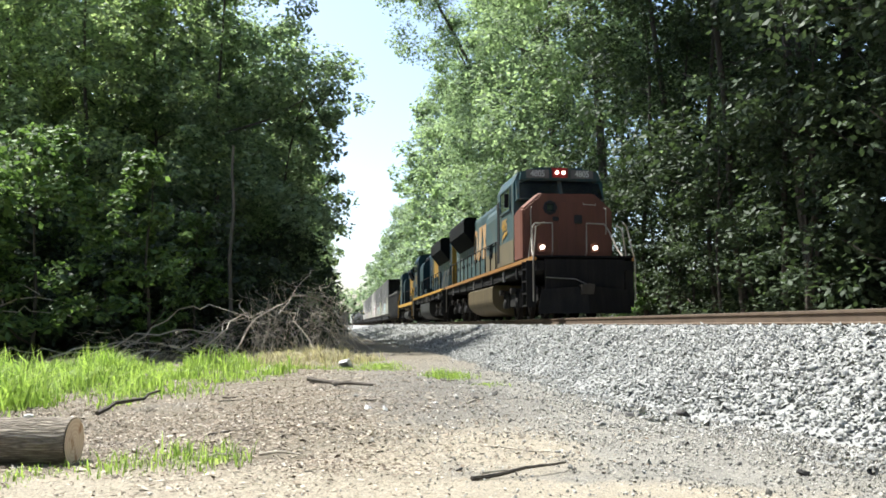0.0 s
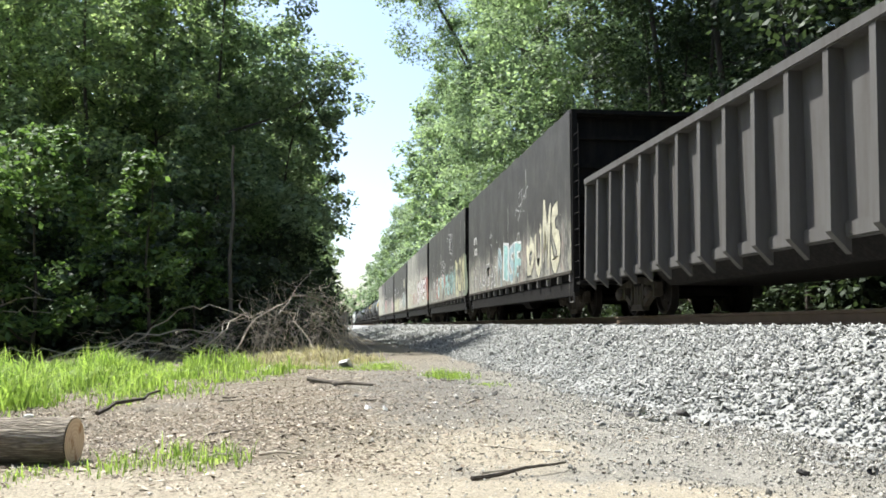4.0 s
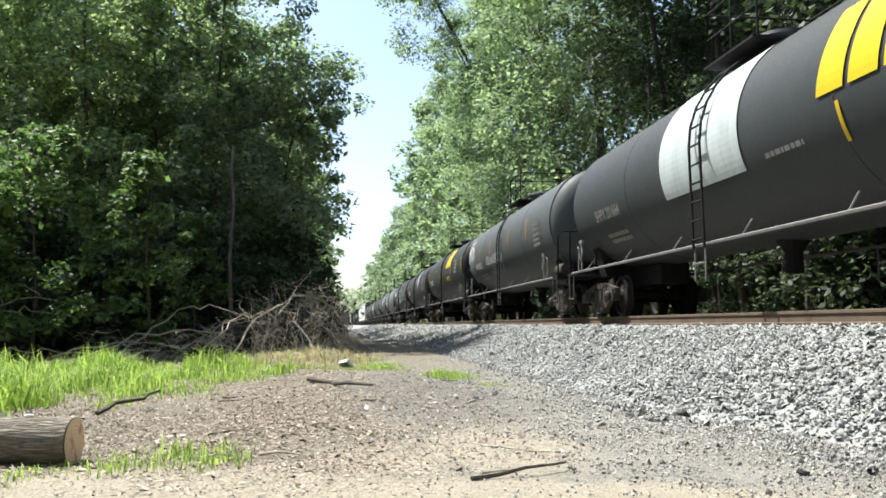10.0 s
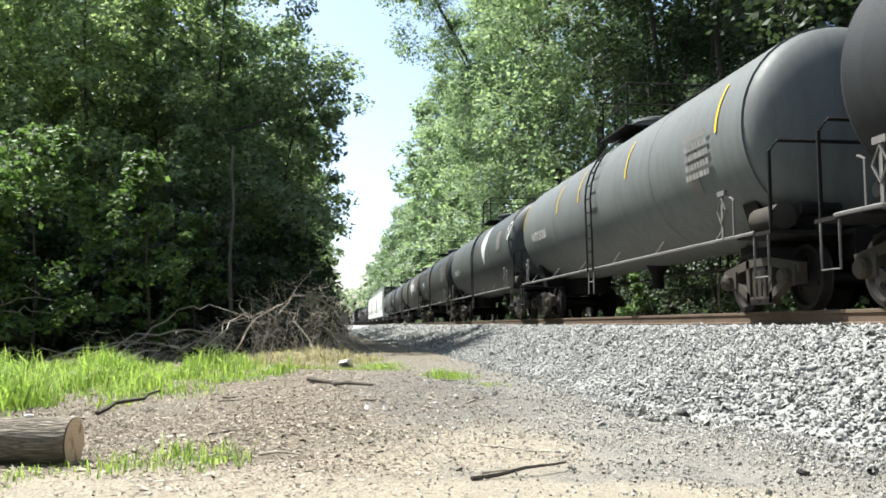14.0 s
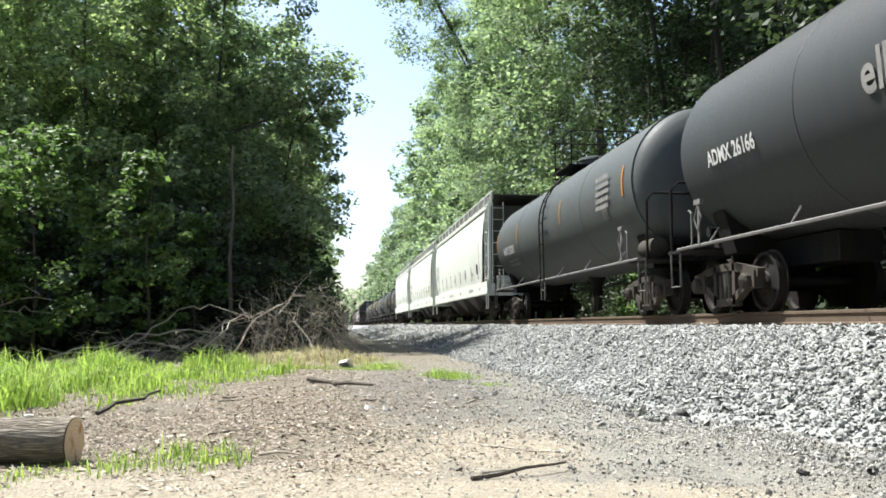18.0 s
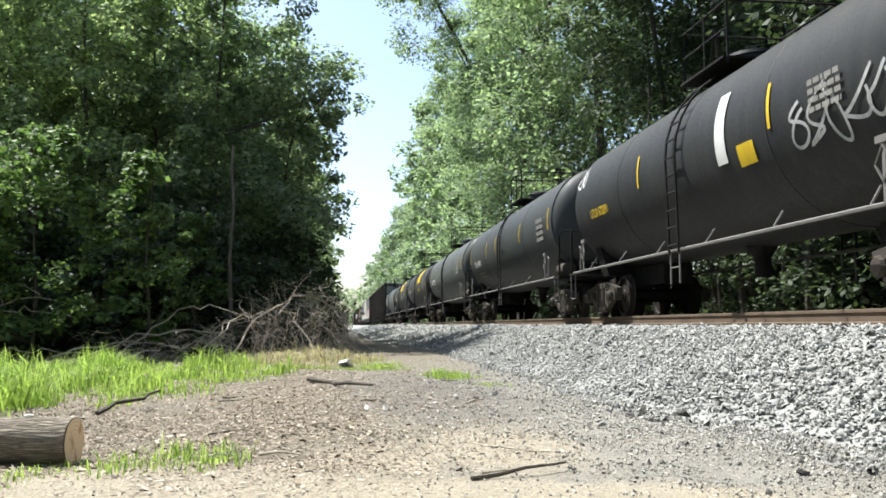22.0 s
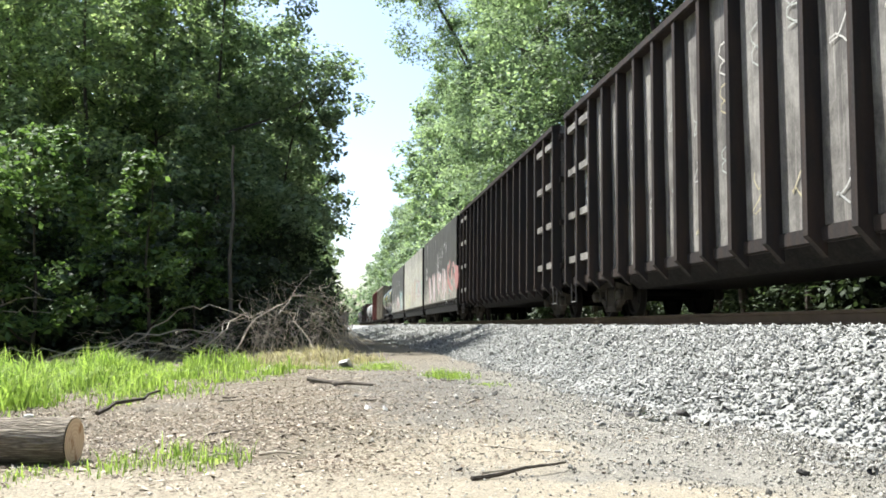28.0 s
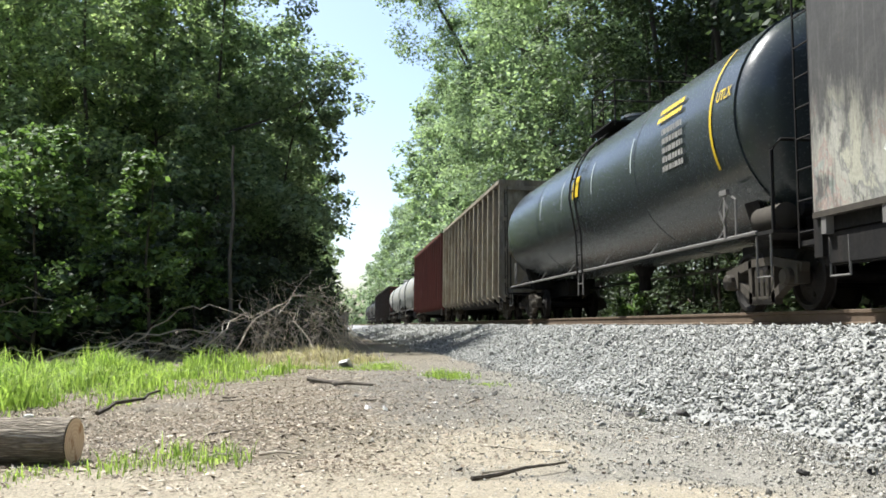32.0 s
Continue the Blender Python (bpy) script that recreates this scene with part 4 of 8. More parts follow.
def drips(car, x, spots, seed, c):
    """Long runs of paint and scraped streaks hanging from a point."""
    rng = random.Random(seed)
    for y, z, L, w in spots:
        bm = bmesh.new()
        pts = [(y + rng.uniform(-0.03, 0.03), z - L * i / 7) for i in range(8)]
        for i in range(7):
            (a, b), (c0, d) = pts[i], pts[i + 1]
            k0, k1 = w * (1 - i / 8), w * (1 - (i + 1) / 8)
            bm.faces.new([bm.verts.new(q) for q in ((x - 0.004, a - k0, b), (x - 0.004, a + k0, b), (x - 0.004, c0 + k1, d), (x - 0.004, c0 - k1, d))])
        part("paint_run", bm, spray(c), car, "run of paint down the sheet")


def tag_scribble(car, x, y, z, size, c, seed, n=5):
    """A quick one-colour scribble."""
    rng = random.Random(seed)
    tag = None
    for k in range(n):
        cy, ph, lp = y + (k - n / 2) * size * 0.7, rng.uniform(0, 6), rng.choice((1.0, 1.5, 2.0))
        pts = [(cy + size * 0.42 * math.sin(ph + lp * i * 0.55) + size * 0.05 * i * rng.uniform(-0.3, 0.3), z + size * (0.5 - i / 11) * rng.uniform(0.9, 1.1) + size * 0.18 * math.cos(ph + i)) for i in range(12)]
        bm = bmesh.new()
        ribbon(bm, pts, 0.026, x - 0.004, False)
        tag = part("stroke", bm, spray(c), tag) if tag else part("graffiti_tag", bm, spray(c), car, "quick sprayed scribble")
        tag = tag.parent if tag.parent is not car else tag


def stencil(car, x, y, z, w, h, rows, material, tilt=0.0, name="stencil_lines"):
    """Unreadable small print as rows of bars."""
    bm = bmesh.new()
    rng = random.Random(int((y + z) * 100))
    for r in range(rows):
        u, zz = -w / 2, h / 2 - (r + 0.5) * h / rows
        while u < w / 2:
            d = min(rng.uniform(0.05, 0.16), w / 2 - u)
            bm.faces.new([bm.verts.new(c) for c in ((u, zz - h / rows * 0.3, 0), (u + d, zz - h / rows * 0.3, 0), (u + d, zz + h / rows * 0.3, 0), (u, zz + h / rows * 0.3, 0))])
            u += d + 0.03
    o = tagged(part(name, bm, material, car), kind="stuff")
    o.matrix_basis = side_pose(y, z, x, tilt)
    return o


def ends_and_trucks(car, L, inset=2.5):
    couplers(car, L / 2)
    for s in (-1, 1):
        add_truck(car, s * (L / 2 - inset))


# ---- tall closed waste cars ----
def wall_sheet(L, z0, z1, x, seed):
    """A buckled sheet side: slight dents, and a ragged top edge."""
    bm = bmesh.new()
    ny, nz = 72, 14
    grid = []
    for i in range(ny + 1):
        y = -L / 2 + L * i / ny
        top = z1 + 0.05 * noise.noise((y * 0.9, seed, 0)) + (0.06 * noise.noise((y * 4, seed, 5)))
        row = []
        for j in range(nz + 1):
            z = z0 + (top - z0) * j / nz
            d = 0.016 * noise.noise((y * 0.8, z * 0.5, seed)) + 0.009 * noise.noise((y * 2.3, z * 0.6, seed + 9)) - 0.012
            row.append(bm.verts.new((x + d * (1 if 0 < i < ny else 0), y, z)))
        grid.append(row)
    back = [[bm.verts.new((x + 0.07 * (1 if x < 0 else -1), -L / 2 + L * i / ny, grid[i][j].co.z)) for j in (0, nz)] for i in (0, ny)]
    for i in range(ny):
        for j in range(nz):
            q = (grid[i][j], grid[i + 1][j], grid[i + 1][j + 1], grid[i][j + 1])
            bm.faces.new(q if x > 0 else q[::-1])
    bm.faces.new((back[0][0], back[1][0], back[1][1], back[0][1]))
    return bm


def waste_car(L, side, seed, end=None):
    """Tall closed waste car: sheet sides on stub posts over a deep sill, ladders at the ends."""
    car = tagged(new("waste_car"), "tall closed waste freight car with grimy graffiti-covered sheet sides", "freight car", "cars of the train")
    B = L - 1.3
    dk = M_STEEL
    for s in (-1, 1):
        part("side_wall", wall_sheet(B, 1.12, 5.1, s * 1.6, seed + (0 if s < 0 else 50)), side, car, "grimy streaked sheet side", True)
        part("side_sill", soft_box(s * 1.45 - 0.06, s * 1.45 + 0.06, -B / 2, B / 2, 0.5, 0.88, 0.02), dk, car)
        shared(("chord", round(B, 1)), "bottom_rail", lambda: bx(-0.05, 0.05, -B / 2, B / 2, 1.06, 1.13), M_IRON, car, m=pose(s * 1.57, 0, 0))
    n = int(B / 1.15)
    for s in (-1, 1):
        for k in range(n + 1):
            shared("stub", "stub_post", lambda: bx(-0.05, 0.05, -0.05, 0.05, 0.86, 1.1), M_PIPE, car, m=pose(s * 1.55, -B / 2 + 0.2 + (B - 0.4) * k / n, 0))
    shared(("floor", round(B, 1)), "floor", lambda: bx(-1.5, 1.5, -B / 2 + 0.02, B / 2 - 0.02, 0.9, 1.08), dk, car)
    shared(("csill", round(L, 1)), "centre_sill", lambda: bx(-0.3, 0.3, -L / 2 + 0.6, L / 2 - 0.6, 0.62, 0.92), dk, car)
    shared(("roof", round(B, 1)), "cover", lambda: extrude_poly(bmesh.new(), [(-1.52, 4.98), (1.52, 4.98), (1.52, 5.04), (0, 5.12), (-1.52, 5.04)], -B / 2 + 0.05, B / 2 - 0.05), dk, car, "dark cover")
    for s in (-1, 1):
        y = s * B / 2
        shared("endwall", "end_wall", lambda: bx(-1.5, 1.5, -0.05, 0.05, 1.08, 5.0), dk, car, m=pose(0, y - s * 0.35, 0))
        for k in range(5):
            shared("endrib", "end_rib", lambda: bx(-1.48, 1.48, -0.06, 0.06, -0.06, 0.06), dk, car, m=pose(0, y - s * 0.25, 1.6 + 0.72 * k))
        for c in (-1, 1):
            shared("post", "corner_post", lambda: bx(-0.07, 0.07, -0.09, 0.09, 0.6, 5.12), dk, car, m=pose(c * 1.5, y - s * 0.02, 0))
            shared("endladder", "end_ladder", lambda: ladder_mesh(3.9, 0.42, 10), M_STEEL, car, m=pose(c * 1.52, y + s * 0.28, 0.75))
            shared("step", "sill_step", lambda: tube(bmesh.new(), [(0, -0.2, 0.5), (0, -0.2, 0.05), (0, 0.2, 0.05), (0, 0.2, 0.5)], 0.018, 5), M_PIPE, car, m=pose(c * 1.5, y - s * 0.35, 0.32))
        shared("toprail", "top_end_rail", lambda: bx(-1.5, 1.5, -0.05, 0.05, 5.02, 5.12), dk, car, m=pose(0, y + s * 0.0, 0))
        shared("endplat", "end_platform", lambda: bx(-1.5, 1.5, -0.3, 0.3, 0.78, 0.84), dk, car, m=pose(0, y + s * 0.22, 0))
    part("brake_cylinder", lathe(bmesh.new(), [(-0.5, 0.05), (-0.48, 0.2), (0.4, 0.2), (0.5, 0.05)], -0.7, 0.55, 12), M_STEEL, car, smooth=True)
    ends_and_trucks(car, L)
    return car


# ---- tall ribbed gondolas ----
def rib_gondola(L, body, ribm, seed, z0=0.95, z1=5.1, n=15, panel_ends=True, label="tall ribbed steel gondola, rusty and scraped", hw=1.4):
    car = tagged(new("gondola"), label, "freight car", "cars of the train")
    B = L - 1.2
    for s in (-1, 1):
        part("side_wall", wall_sheet(B, z0, z1 - 0.05, s * hw, seed + (0 if s < 0 else 30)), body, car, "scraped steel side", True)
        shared(("topch", round(B, 1), z1), "top_chord", lambda: soft_box(-0.14, 0.14, -B / 2, B / 2, z1 - 0.14, z1 + 0.02, 0.02), ribm, car, m=pose(s * (hw + 0.08), 0, 0))
        shared(("sillg", round(B, 1), z0), "side_sill", lambda: soft_box(-0.07, 0.07, -B / 2, B / 2, z0 - 0.16, z0 + 0.04, 0.02), ribm, car, m=pose(s * hw, 0, 0))
        for k in range(n + 1):
            y = -B / 2 + 0.08 + (B - 0.16) * k / n
            shared(("rib", z0, z1), "rib", lambda: extrude_poly(bmesh.new(), [(-0.25, z0 - 0.08), (0.0, z0 - 0.34), (0.0, z1 - 0.1), (-0.2, z1 - 0.1)], -0.06, 0.06), ribm, car, m=pose(s * (hw - 0.005), y, 0, 0, 0, 0 if s < 0 else 180))
        if panel_ends:
            for e in (-1, 1):
                for j in range(4):
                    shared(("hb", round(B, 1)), "panel_bar", lambda: bx(-0.06, 0.06, -(B / n) * 0.98, (B / n) * 0.98, -0.08, 0.08), body, car, m=pose(s * (hw + 0.1), e * (B / 2 - B / n), z0 + 0.45 + (z1 - z0 - 0.9) * j / 3))
    shared(("gfloor", round(B, 1), z0), "floor", lambda: bx(-1.4, 1.4, -B / 2 + 0.1, B / 2 - 0.1, z0 - 0.1, z0), M_STEEL, car)
    shared(("gbelly", round(B, 1), z0), "belly", lambda: extrude_poly(bmesh.new(), [(-1.3, z0 - 0.12), (-1.0, z0 - 0.4), (1.0, z0 - 0.4), (1.3, z0 - 0.12)], -B / 2 + 3.6, B / 2 - 3.6), M_STEEL, car)
    shared(("gload", round(B, 1), z1), "load_cover", lambda: extrude_poly(bmesh.new(), [(-1.38, z1 - 0.35), (1.38, z1 - 0.35), (1.38, z1 - 0.25), (0, z1 - 0.12), (-1.38, z1 - 0.25)], -B / 2 + 0.15, B / 2 - 0.15), M_STEEL, car, "dark cover over the load")
    for e in (-1, 1):
        shared(("gend", z0, z1), "end_wall", lambda: bx(-1.4, 1.4, -0.06, 0.06, z0, z1), body, car, m=pose(0, e * (B / 2 - 0.06), 0))
        for j in range(4):
            shared("gendrib", "end_rib", lambda: bx(-1.45, 1.45, -0.07, 0.07, -0.07, 0.07), ribm, car, m=pose(0, e * (B / 2 + 0.06), z0 + 0.4 + (z1 - z0 - 0.7) * j / 3))
        for c in (-1, 1):
            shared(("glad", z1), "end_ladder", lambda: ladder_mesh(z1 - 1.2, 0.42, max(4, int((z1 - 1.2) / 0.4))), M_STEEL, car, m=pose(c * 1.42, e * (B / 2 + 0.3), 0.9))
            shared("step", "sill_step", None, M_PIPE, car, m=pose(c * 1.5, e * (B / 2 - 0.35), 0.32)) if "step" in MESHES else None
        shared("gplat", "end_platform", lambda: bx(-1.4, 1.4, -0.3, 0.3, 0.86, 0.92), M_STEEL, car, m=pose(0, e * (B / 2 + 0.25), 0))
    shared(("csill", round(L, 1)), "centre_sill", lambda: bx(-0.3, 0.3, -L / 2 + 0.6, L / 2 - 0.6, 0.62, 0.92), M_STEEL, car)
    ends_and_trucks(car, L)
    return car


# ---- tank cars ----
TR, TZ = 1.52, 2.65          # radius and height of the drum's axis


def drum_profile(T, r):
    h = T / 2
    q = r - 0.03
    prof = [(-h - 0.1 - 0.56 * math.sin(a), q * math.cos(a) ** 0.85) for a in [math.pi / 2 * k / 8 for k in range(7, -1, -1)]]
    prof = [(-h - 0.66, 0.02)] + prof + [(-h - 0.1, r)]
    n = 10
    half = len(prof)
    prof += [(-h + T * k / n, r) for k in range(n + 1)]
    return prof + [(-s, q) for s, q in prof[half - 1::-1]]


def drum_pose(y, deg, lift=0.02):
    """On the drum's skin, deg above its widest line on the clearing's side."""
    a = radians(deg)
    return side_pose(y, TZ + (TR + lift) * math.sin(a), -(TR + lift) * math.cos(a), -deg)


def drum_patch(car, y, deg, w, h, material, name, label="", slant=0.0):
    """A painted patch bent round the drum; slant: how far its top leans to the train's head."""
    bm = bmesh.new()
    n = max(6, int(h / 0.1))
    rows = []
    for k in range(n + 1):
        a = radians(deg) + (k / n - 0.5) * h / TR
        rows.append([bm.verts.new((-(TR + 0.016) * math.cos(a), y + s * w / 2 - (k / n - 0.5) * slant, TZ + (TR + 0.016) * math.sin(a))) for s in (-1, 1)])
    for a, b in zip(rows, rows[1:]):
        bm.faces.new((a[0], a[1], b[1], b[0]))
    return part(name, bm, material, car, label)


def tank_car(L, skin, label, marks=(), end_arch=True):
    """Tank car: drum with dished ends, running pipes, ladder and railed platform at the middle, end railings."""
    car = tagged(new("tank_car"), label, "tank car", "cars of the train")
    T = L - 2.75
    tank = shared(("drum", round(T, 1), TR), "tank", lambda: lathe(bmesh.new(), drum_profile(T, TR), 0, TZ, 48), skin, car, "", True)
    for s in (-1, 1):
        shared(("band", round(T, 1), TR), "weld_band", lambda: lathe(bmesh.new(), [(-0.02, TR + 0.004), (-0.01, TR + 0.008), (0.01, TR + 0.008), (0.02, TR + 0.004)], 0, TZ, 48), skin, car, m=pose(0, s * T * 0.25, 0))
    # running gear along the sides
    for s in (-1, 1):
        shared(("pipe", round(L, 1)), "running_pipe", lambda: tube(bmesh.new(), [(0, -L / 2 + 1.0, 1.02), (0, L / 2 - 1.0, 1.02)], 0.028, 6), M_PIPE, car, m=pose(s * 1.5, 0, 0.05))
        for k in range(6):
            y = -T / 2 + 0.9 + (T - 1.8) * k / 5
            shared("strut", "pipe_bracket", lambda: tube(bmesh.new(), [(0, 0, 0), (0.22, 0.12, 0.26)], 0.016, 5), M_PIPE, car, m=pose(s * 1.5, y, 1.07, 0, 0, 0 if s < 0 else 180))
    # bolsters, stub sills, end platforms
    for e in (-1, 1):
        shared("saddle", "saddle", lambda: extrude_poly(bmesh.new(), [(-0.95, 0.95), (0.95, 0.95), (1.15, 1.62), (0.9, 1.4), (0.45, 1.2), (-0.45, 1.2), (-0.9, 1.4), (-1.15, 1.62)], -0.22, 0.22), M_STEEL, car, m=pose(0, e * (L / 2 - 1.85), 0))
        shared("stubsill", "stub_sill", lambda: bx(-0.32, 0.32, -1.7, 1.7, 0.7, 1.12), M_STEEL, car, m=pose(0, e * (L / 2 - 2.2), 0))
        shared("tplat", "end_platform", lambda: bx(-1.5, 1.5, -0.5, 0.5, 1.02, 1.07), M_STEEL, car, m=pose(0, e * (L / 2 - 1.05), 0))
        for c in (-1, 1):
            shared("skirt", "platform_step", lambda: tube(bmesh.new(), [(0, -0.2, 1.05), (0, -0.2, 0.45), (0, 0.2, 0.45), (0, 0.2, 1.05)], 0.018, 5), M_PIPE, car, m=pose(c * 1.48, e * (L / 2 - 0.85), 0))
            shared("grab", "grab_iron", lambda: tube(bmesh.new(), [(0, 0, 1.07), (0, 0, 1.62), (0.02, 0.16, 1.68)], 0.02, 5), M_PIPE, car, m=pose(c * 1.5, e * (L / 2 - 1.62), 0))
        if end_arch:
            shared("arch", "end_railing", lambda: tube(bmesh.new(), [(-1.45, 0, 1.05), (-1.45, 0, 2.15), (-1.32, 0, 2.3), (1.32, 0, 2.3), (1.45, 0, 2.15), (1.45, 0, 1.05)], 0.026, 6), M_STEEL, car, m=pose(0, e * (L / 2 - 0.62), 0))
    for e in (-1, 1):
        for c in (-1, 1):
            hold = shared("pholder", "placard_bracket", lambda: box(bx(-0.012, 0.012, -0.03, 0.03, 1.07, 1.75), -0.03, 0.03, -0.12, 0.12, 1.72, 1.8), M_PIPE, car, m=pose(c * 1.52, e * (L / 2 - 1.95), 0))
            shared("pdiamond", "placard_holder", lambda: diamond_frame(), M_PIPE, hold, "pale diamond-shaped placard holder", m=pose(-0.02 if c < 0 else 0.02, 0, 1.5))
        shared("sidebox", "end_valve", lambda: lathe(box(bmesh.new(), -0.12, 0.12, -0.2, 0.2, 1.05, 1.3), [(-0.3, 0.1), (0.3, 0.1)], 0, 1.4, 10, "x"), M_STEEL, car, m=pose(-0.6, e * (L / 2 - 0.9), 0))
    # middle: ladders, platform, railing, manway
    for s in (-1, 1):
        shared(("tladder", TR), "side_ladder", lambda: tank_ladder(), M_STEEL, car, m=pose(0, 0, 0, 0, 0, 0 if s < 0 else 180))
        shared("stirrup", "ladder_stirrup", lambda: ladder_mesh(0.55, 0.4, 1, 0.018), M_PIPE, car, m=pose(s * 1.56, 0, 0.5))
        shared("topplat", "top_platform", lambda: bx(-0.28, 0.28, -0.9, 0.9, 0, 0.04), M_STEEL, car, m=pose(s * 0.75, 0, TZ + TR - 0.02))
    top_railing(car)
    shared("manway", "manway", lambda: lathe_z([(0.0, 0.45), (0.32, 0.45), (0.34, 0.48), (0.4, 0.46), (0.46, 0.25)]), skin, car, m=pose(0, 0.1, TZ + TR - 0.05), smooth=True)
    shared("valvebox", "valve_box", lambda: lathe_z([(0.0, 0.22), (0.3, 0.22), (0.34, 0.12)], 12), M_STEEL, car, m=pose(0.1, -0.75, TZ + TR - 0.05))
    shared("outlet", "bottom_outlet", lambda: lathe_z([(0.62, 0.14), (0.95, 0.14), (1.2, 0.3)], 12), M_STEEL, car)
    shared("bcyl", "brake_reservoir", lambda: lathe(bmesh.new(), [(-0.42, 0.06), (-0.38, 0.19), (0.32, 0.19), (0.4, 0.06)], 0, 0, 12), M_IRON, car, m=pose(-1.12, -L / 2 + 1.25, 1.3), smooth=True)
    shared("bgear", "brake_wheel", lambda: lathe(bmesh.new(), [(-0.02, 0.26), (0.02, 0.28), (0.04, 0.24)], 0, 0, 14), M_IRON, car, m=pose(0.75, L / 2 - 0.75, 1.85))
    for mk in marks:
        mk(car, T)
    ends_and_trucks(car, L, 1.8)
    return car


def diamond_frame():
    """A thin square frame standing on its corner."""
    bm = bmesh.new()
    k = [(0.0, 0.2), (0.14, 0.0), (0.0, -0.2), (-0.14, 0.0)]
    for i in range(4):
        (a, b), (c, d) = k[i], k[(i + 1) % 4]
        tube(bm, [(0, a, b), (0, c, d)], 0.014, 4)
    return bm


def tank_ladder():
    bm = bmesh.new()
    for y in (-0.21, 0.21):
        pts = [(-1.58, y, 1.0), (-1.6, y, 1.9)] + [(-(TR + 0.1) * math.cos(radians(a)), y, TZ + (TR + 0.1) * math.sin(radians(a))) for a in (0, 12, 24, 36, 48, 60)]
        tube(bm, pts, 0.024, 5)
    for k in range(11):
        z = 1.15 + 0.3 * k
        a = math.asin(max(-1, min(1, (z - TZ) / (TR + 0.1))))
        x = -1.6 if z < TZ else -(TR + 0.1) * math.cos(a)
        if z < TZ + 1.35:
            tube(bm, [(x, -0.21, z), (x, 0.21, z)], 0.018, 5)
    return bm


def top_railing(car):
    """Hoops along both sides of the hatch platform, with mid rails, posts and end rails."""
    for s in (-1, 1):
        hoop = shared("trail", "top_railing", lambda: tube(bmesh.new(), [(0, -0.9, -0.1), (0, -0.9, 0.95), (0, 0.9, 0.95), (0, 0.9, -0.1)], 0.022, 5), M_STEEL, car, m=pose(s * 0.95, 0, TZ + TR))
        shared("trail_mid", "mid_rail", lambda: tube(bmesh.new(), [(0, -0.9, 0.5), (0, 0.9, 0.5)], 0.016, 5), M_STEEL, hoop)
        shared("trail_post", "post", lambda: tube(bmesh.new(), [(0, 0, 0), (0, 0, 0.95)], 0.018, 5), M_STEEL, hoop)
        shared("trail_end", "end_rail", lambda: tube(bmesh.new(), [(-0.95, 0, 0.95), (0.95, 0, 0.95)], 0.02, 5), M_STEEL, car, m=pose(0, s * 0.9, TZ + TR))


def lathe_z(profile, seg=18):
    bm = bmesh.new()
    rings = [[bm.verts.new((r * math.cos(2 * math.pi * j / seg), r * math.sin(2 * math.pi * j / seg), z)) for j in range(seg)] for z, r in profile]
    for s, t in zip(rings, rings[1:]):
        for j in range(seg):
            bm.faces.new((s[j], s[(j + 1) % seg], t[(j + 1) % seg], t[j]))
    bm.faces.new(rings[-1])
    bm.faces.new(rings[0][::-1])
    return bm


def lettering(word, size, at, deg, material=None):
    """at: share of the drum's length from its rear end (0) to its leading end (1)."""
    return lambda car, T: text_part(word, size * 0.78, car, material or M_WHITE, drum_pose(T / 2 - at * T, deg - 13, 0.018), bend=TR + 0.012)


def stripes(ats, deg=3, h=0.62, material=None, w=0.075):
    def put(car, T):
        for a in ats:
            drum_patch(car, T / 2 - a * T, deg, w, h, material or M_YELLOW, "reflective_stripe")
    return put


def patch(at, deg, w, h, material, name="painted_patch", label=""):
    return lambda car, T: drum_patch(car, T / 2 - at * T, deg, w, h, material, name, label)


M_STENCIL = paint("faded grey stencil", (0.3, 0.29, 0.27), (0.12, 0.11, 0.1), 0.6, 0.65)


def print_block(at, deg, w, h, rows, material=None):
    return lambda car, T: stencil(car, -(TR + 0.03) * math.cos(radians(deg - 13)), T / 2 - at * T, TZ + (TR + 0.03) * math.sin(radians(deg - 13)), w, h, rows, material or M_STENCIL, 13 - deg)


def drum_tag(at, deg, size, c, seed, n=5):
    def put(car, T):
        rng = random.Random(seed)
        tag = None
        for k in range(n):
            bm = bmesh.new()
            # one looping letter-like stroke after another
            cy, ph, lp = (k - n / 2) * size * 0.7, rng.uniform(0, 6.28), rng.choice((1.0, 1.5, 2.0, 2.5))
            hi, sl, end = rng.uniform(0.38, 0.6), rng.uniform(0.05, 0.3), rng.uniform(4.2, 6.6)
            pts = [(cy + size * (0.34 * math.sin(ph + lp * u) + sl * math.cos(u + 0.3)), size * hi * math.cos(u) + size * 0.12 * math.sin(2.3 * u + ph)) for u in (end * i / 26 for i in range(27))]
            ribbon(bm, pts, 0.05 if size > 0.4 else 0.028, 0.0, False)
            for v in bm.verts:
                a = radians(deg) + v.co.z / TR
                v.co = Vector((-(TR + 0.015) * math.cos(a), T / 2 - at * T - v.co.y, TZ + (TR + 0.015) * math.sin(a)))
            o = part("stroke" if tag else "graffiti_tag", bm, spray(c), tag or car, "" if tag else "sprayed scribble")
            tag = tag or o
    return put


# ---- covered hoppers ----
# grimy dark grey; shade under the car and in the end cage is included
M_CHUTE = paint("grimy chute steel", (0.1, 0.097, 0.088), (0.04, 0.036, 0.032), 0.6, 0.7)


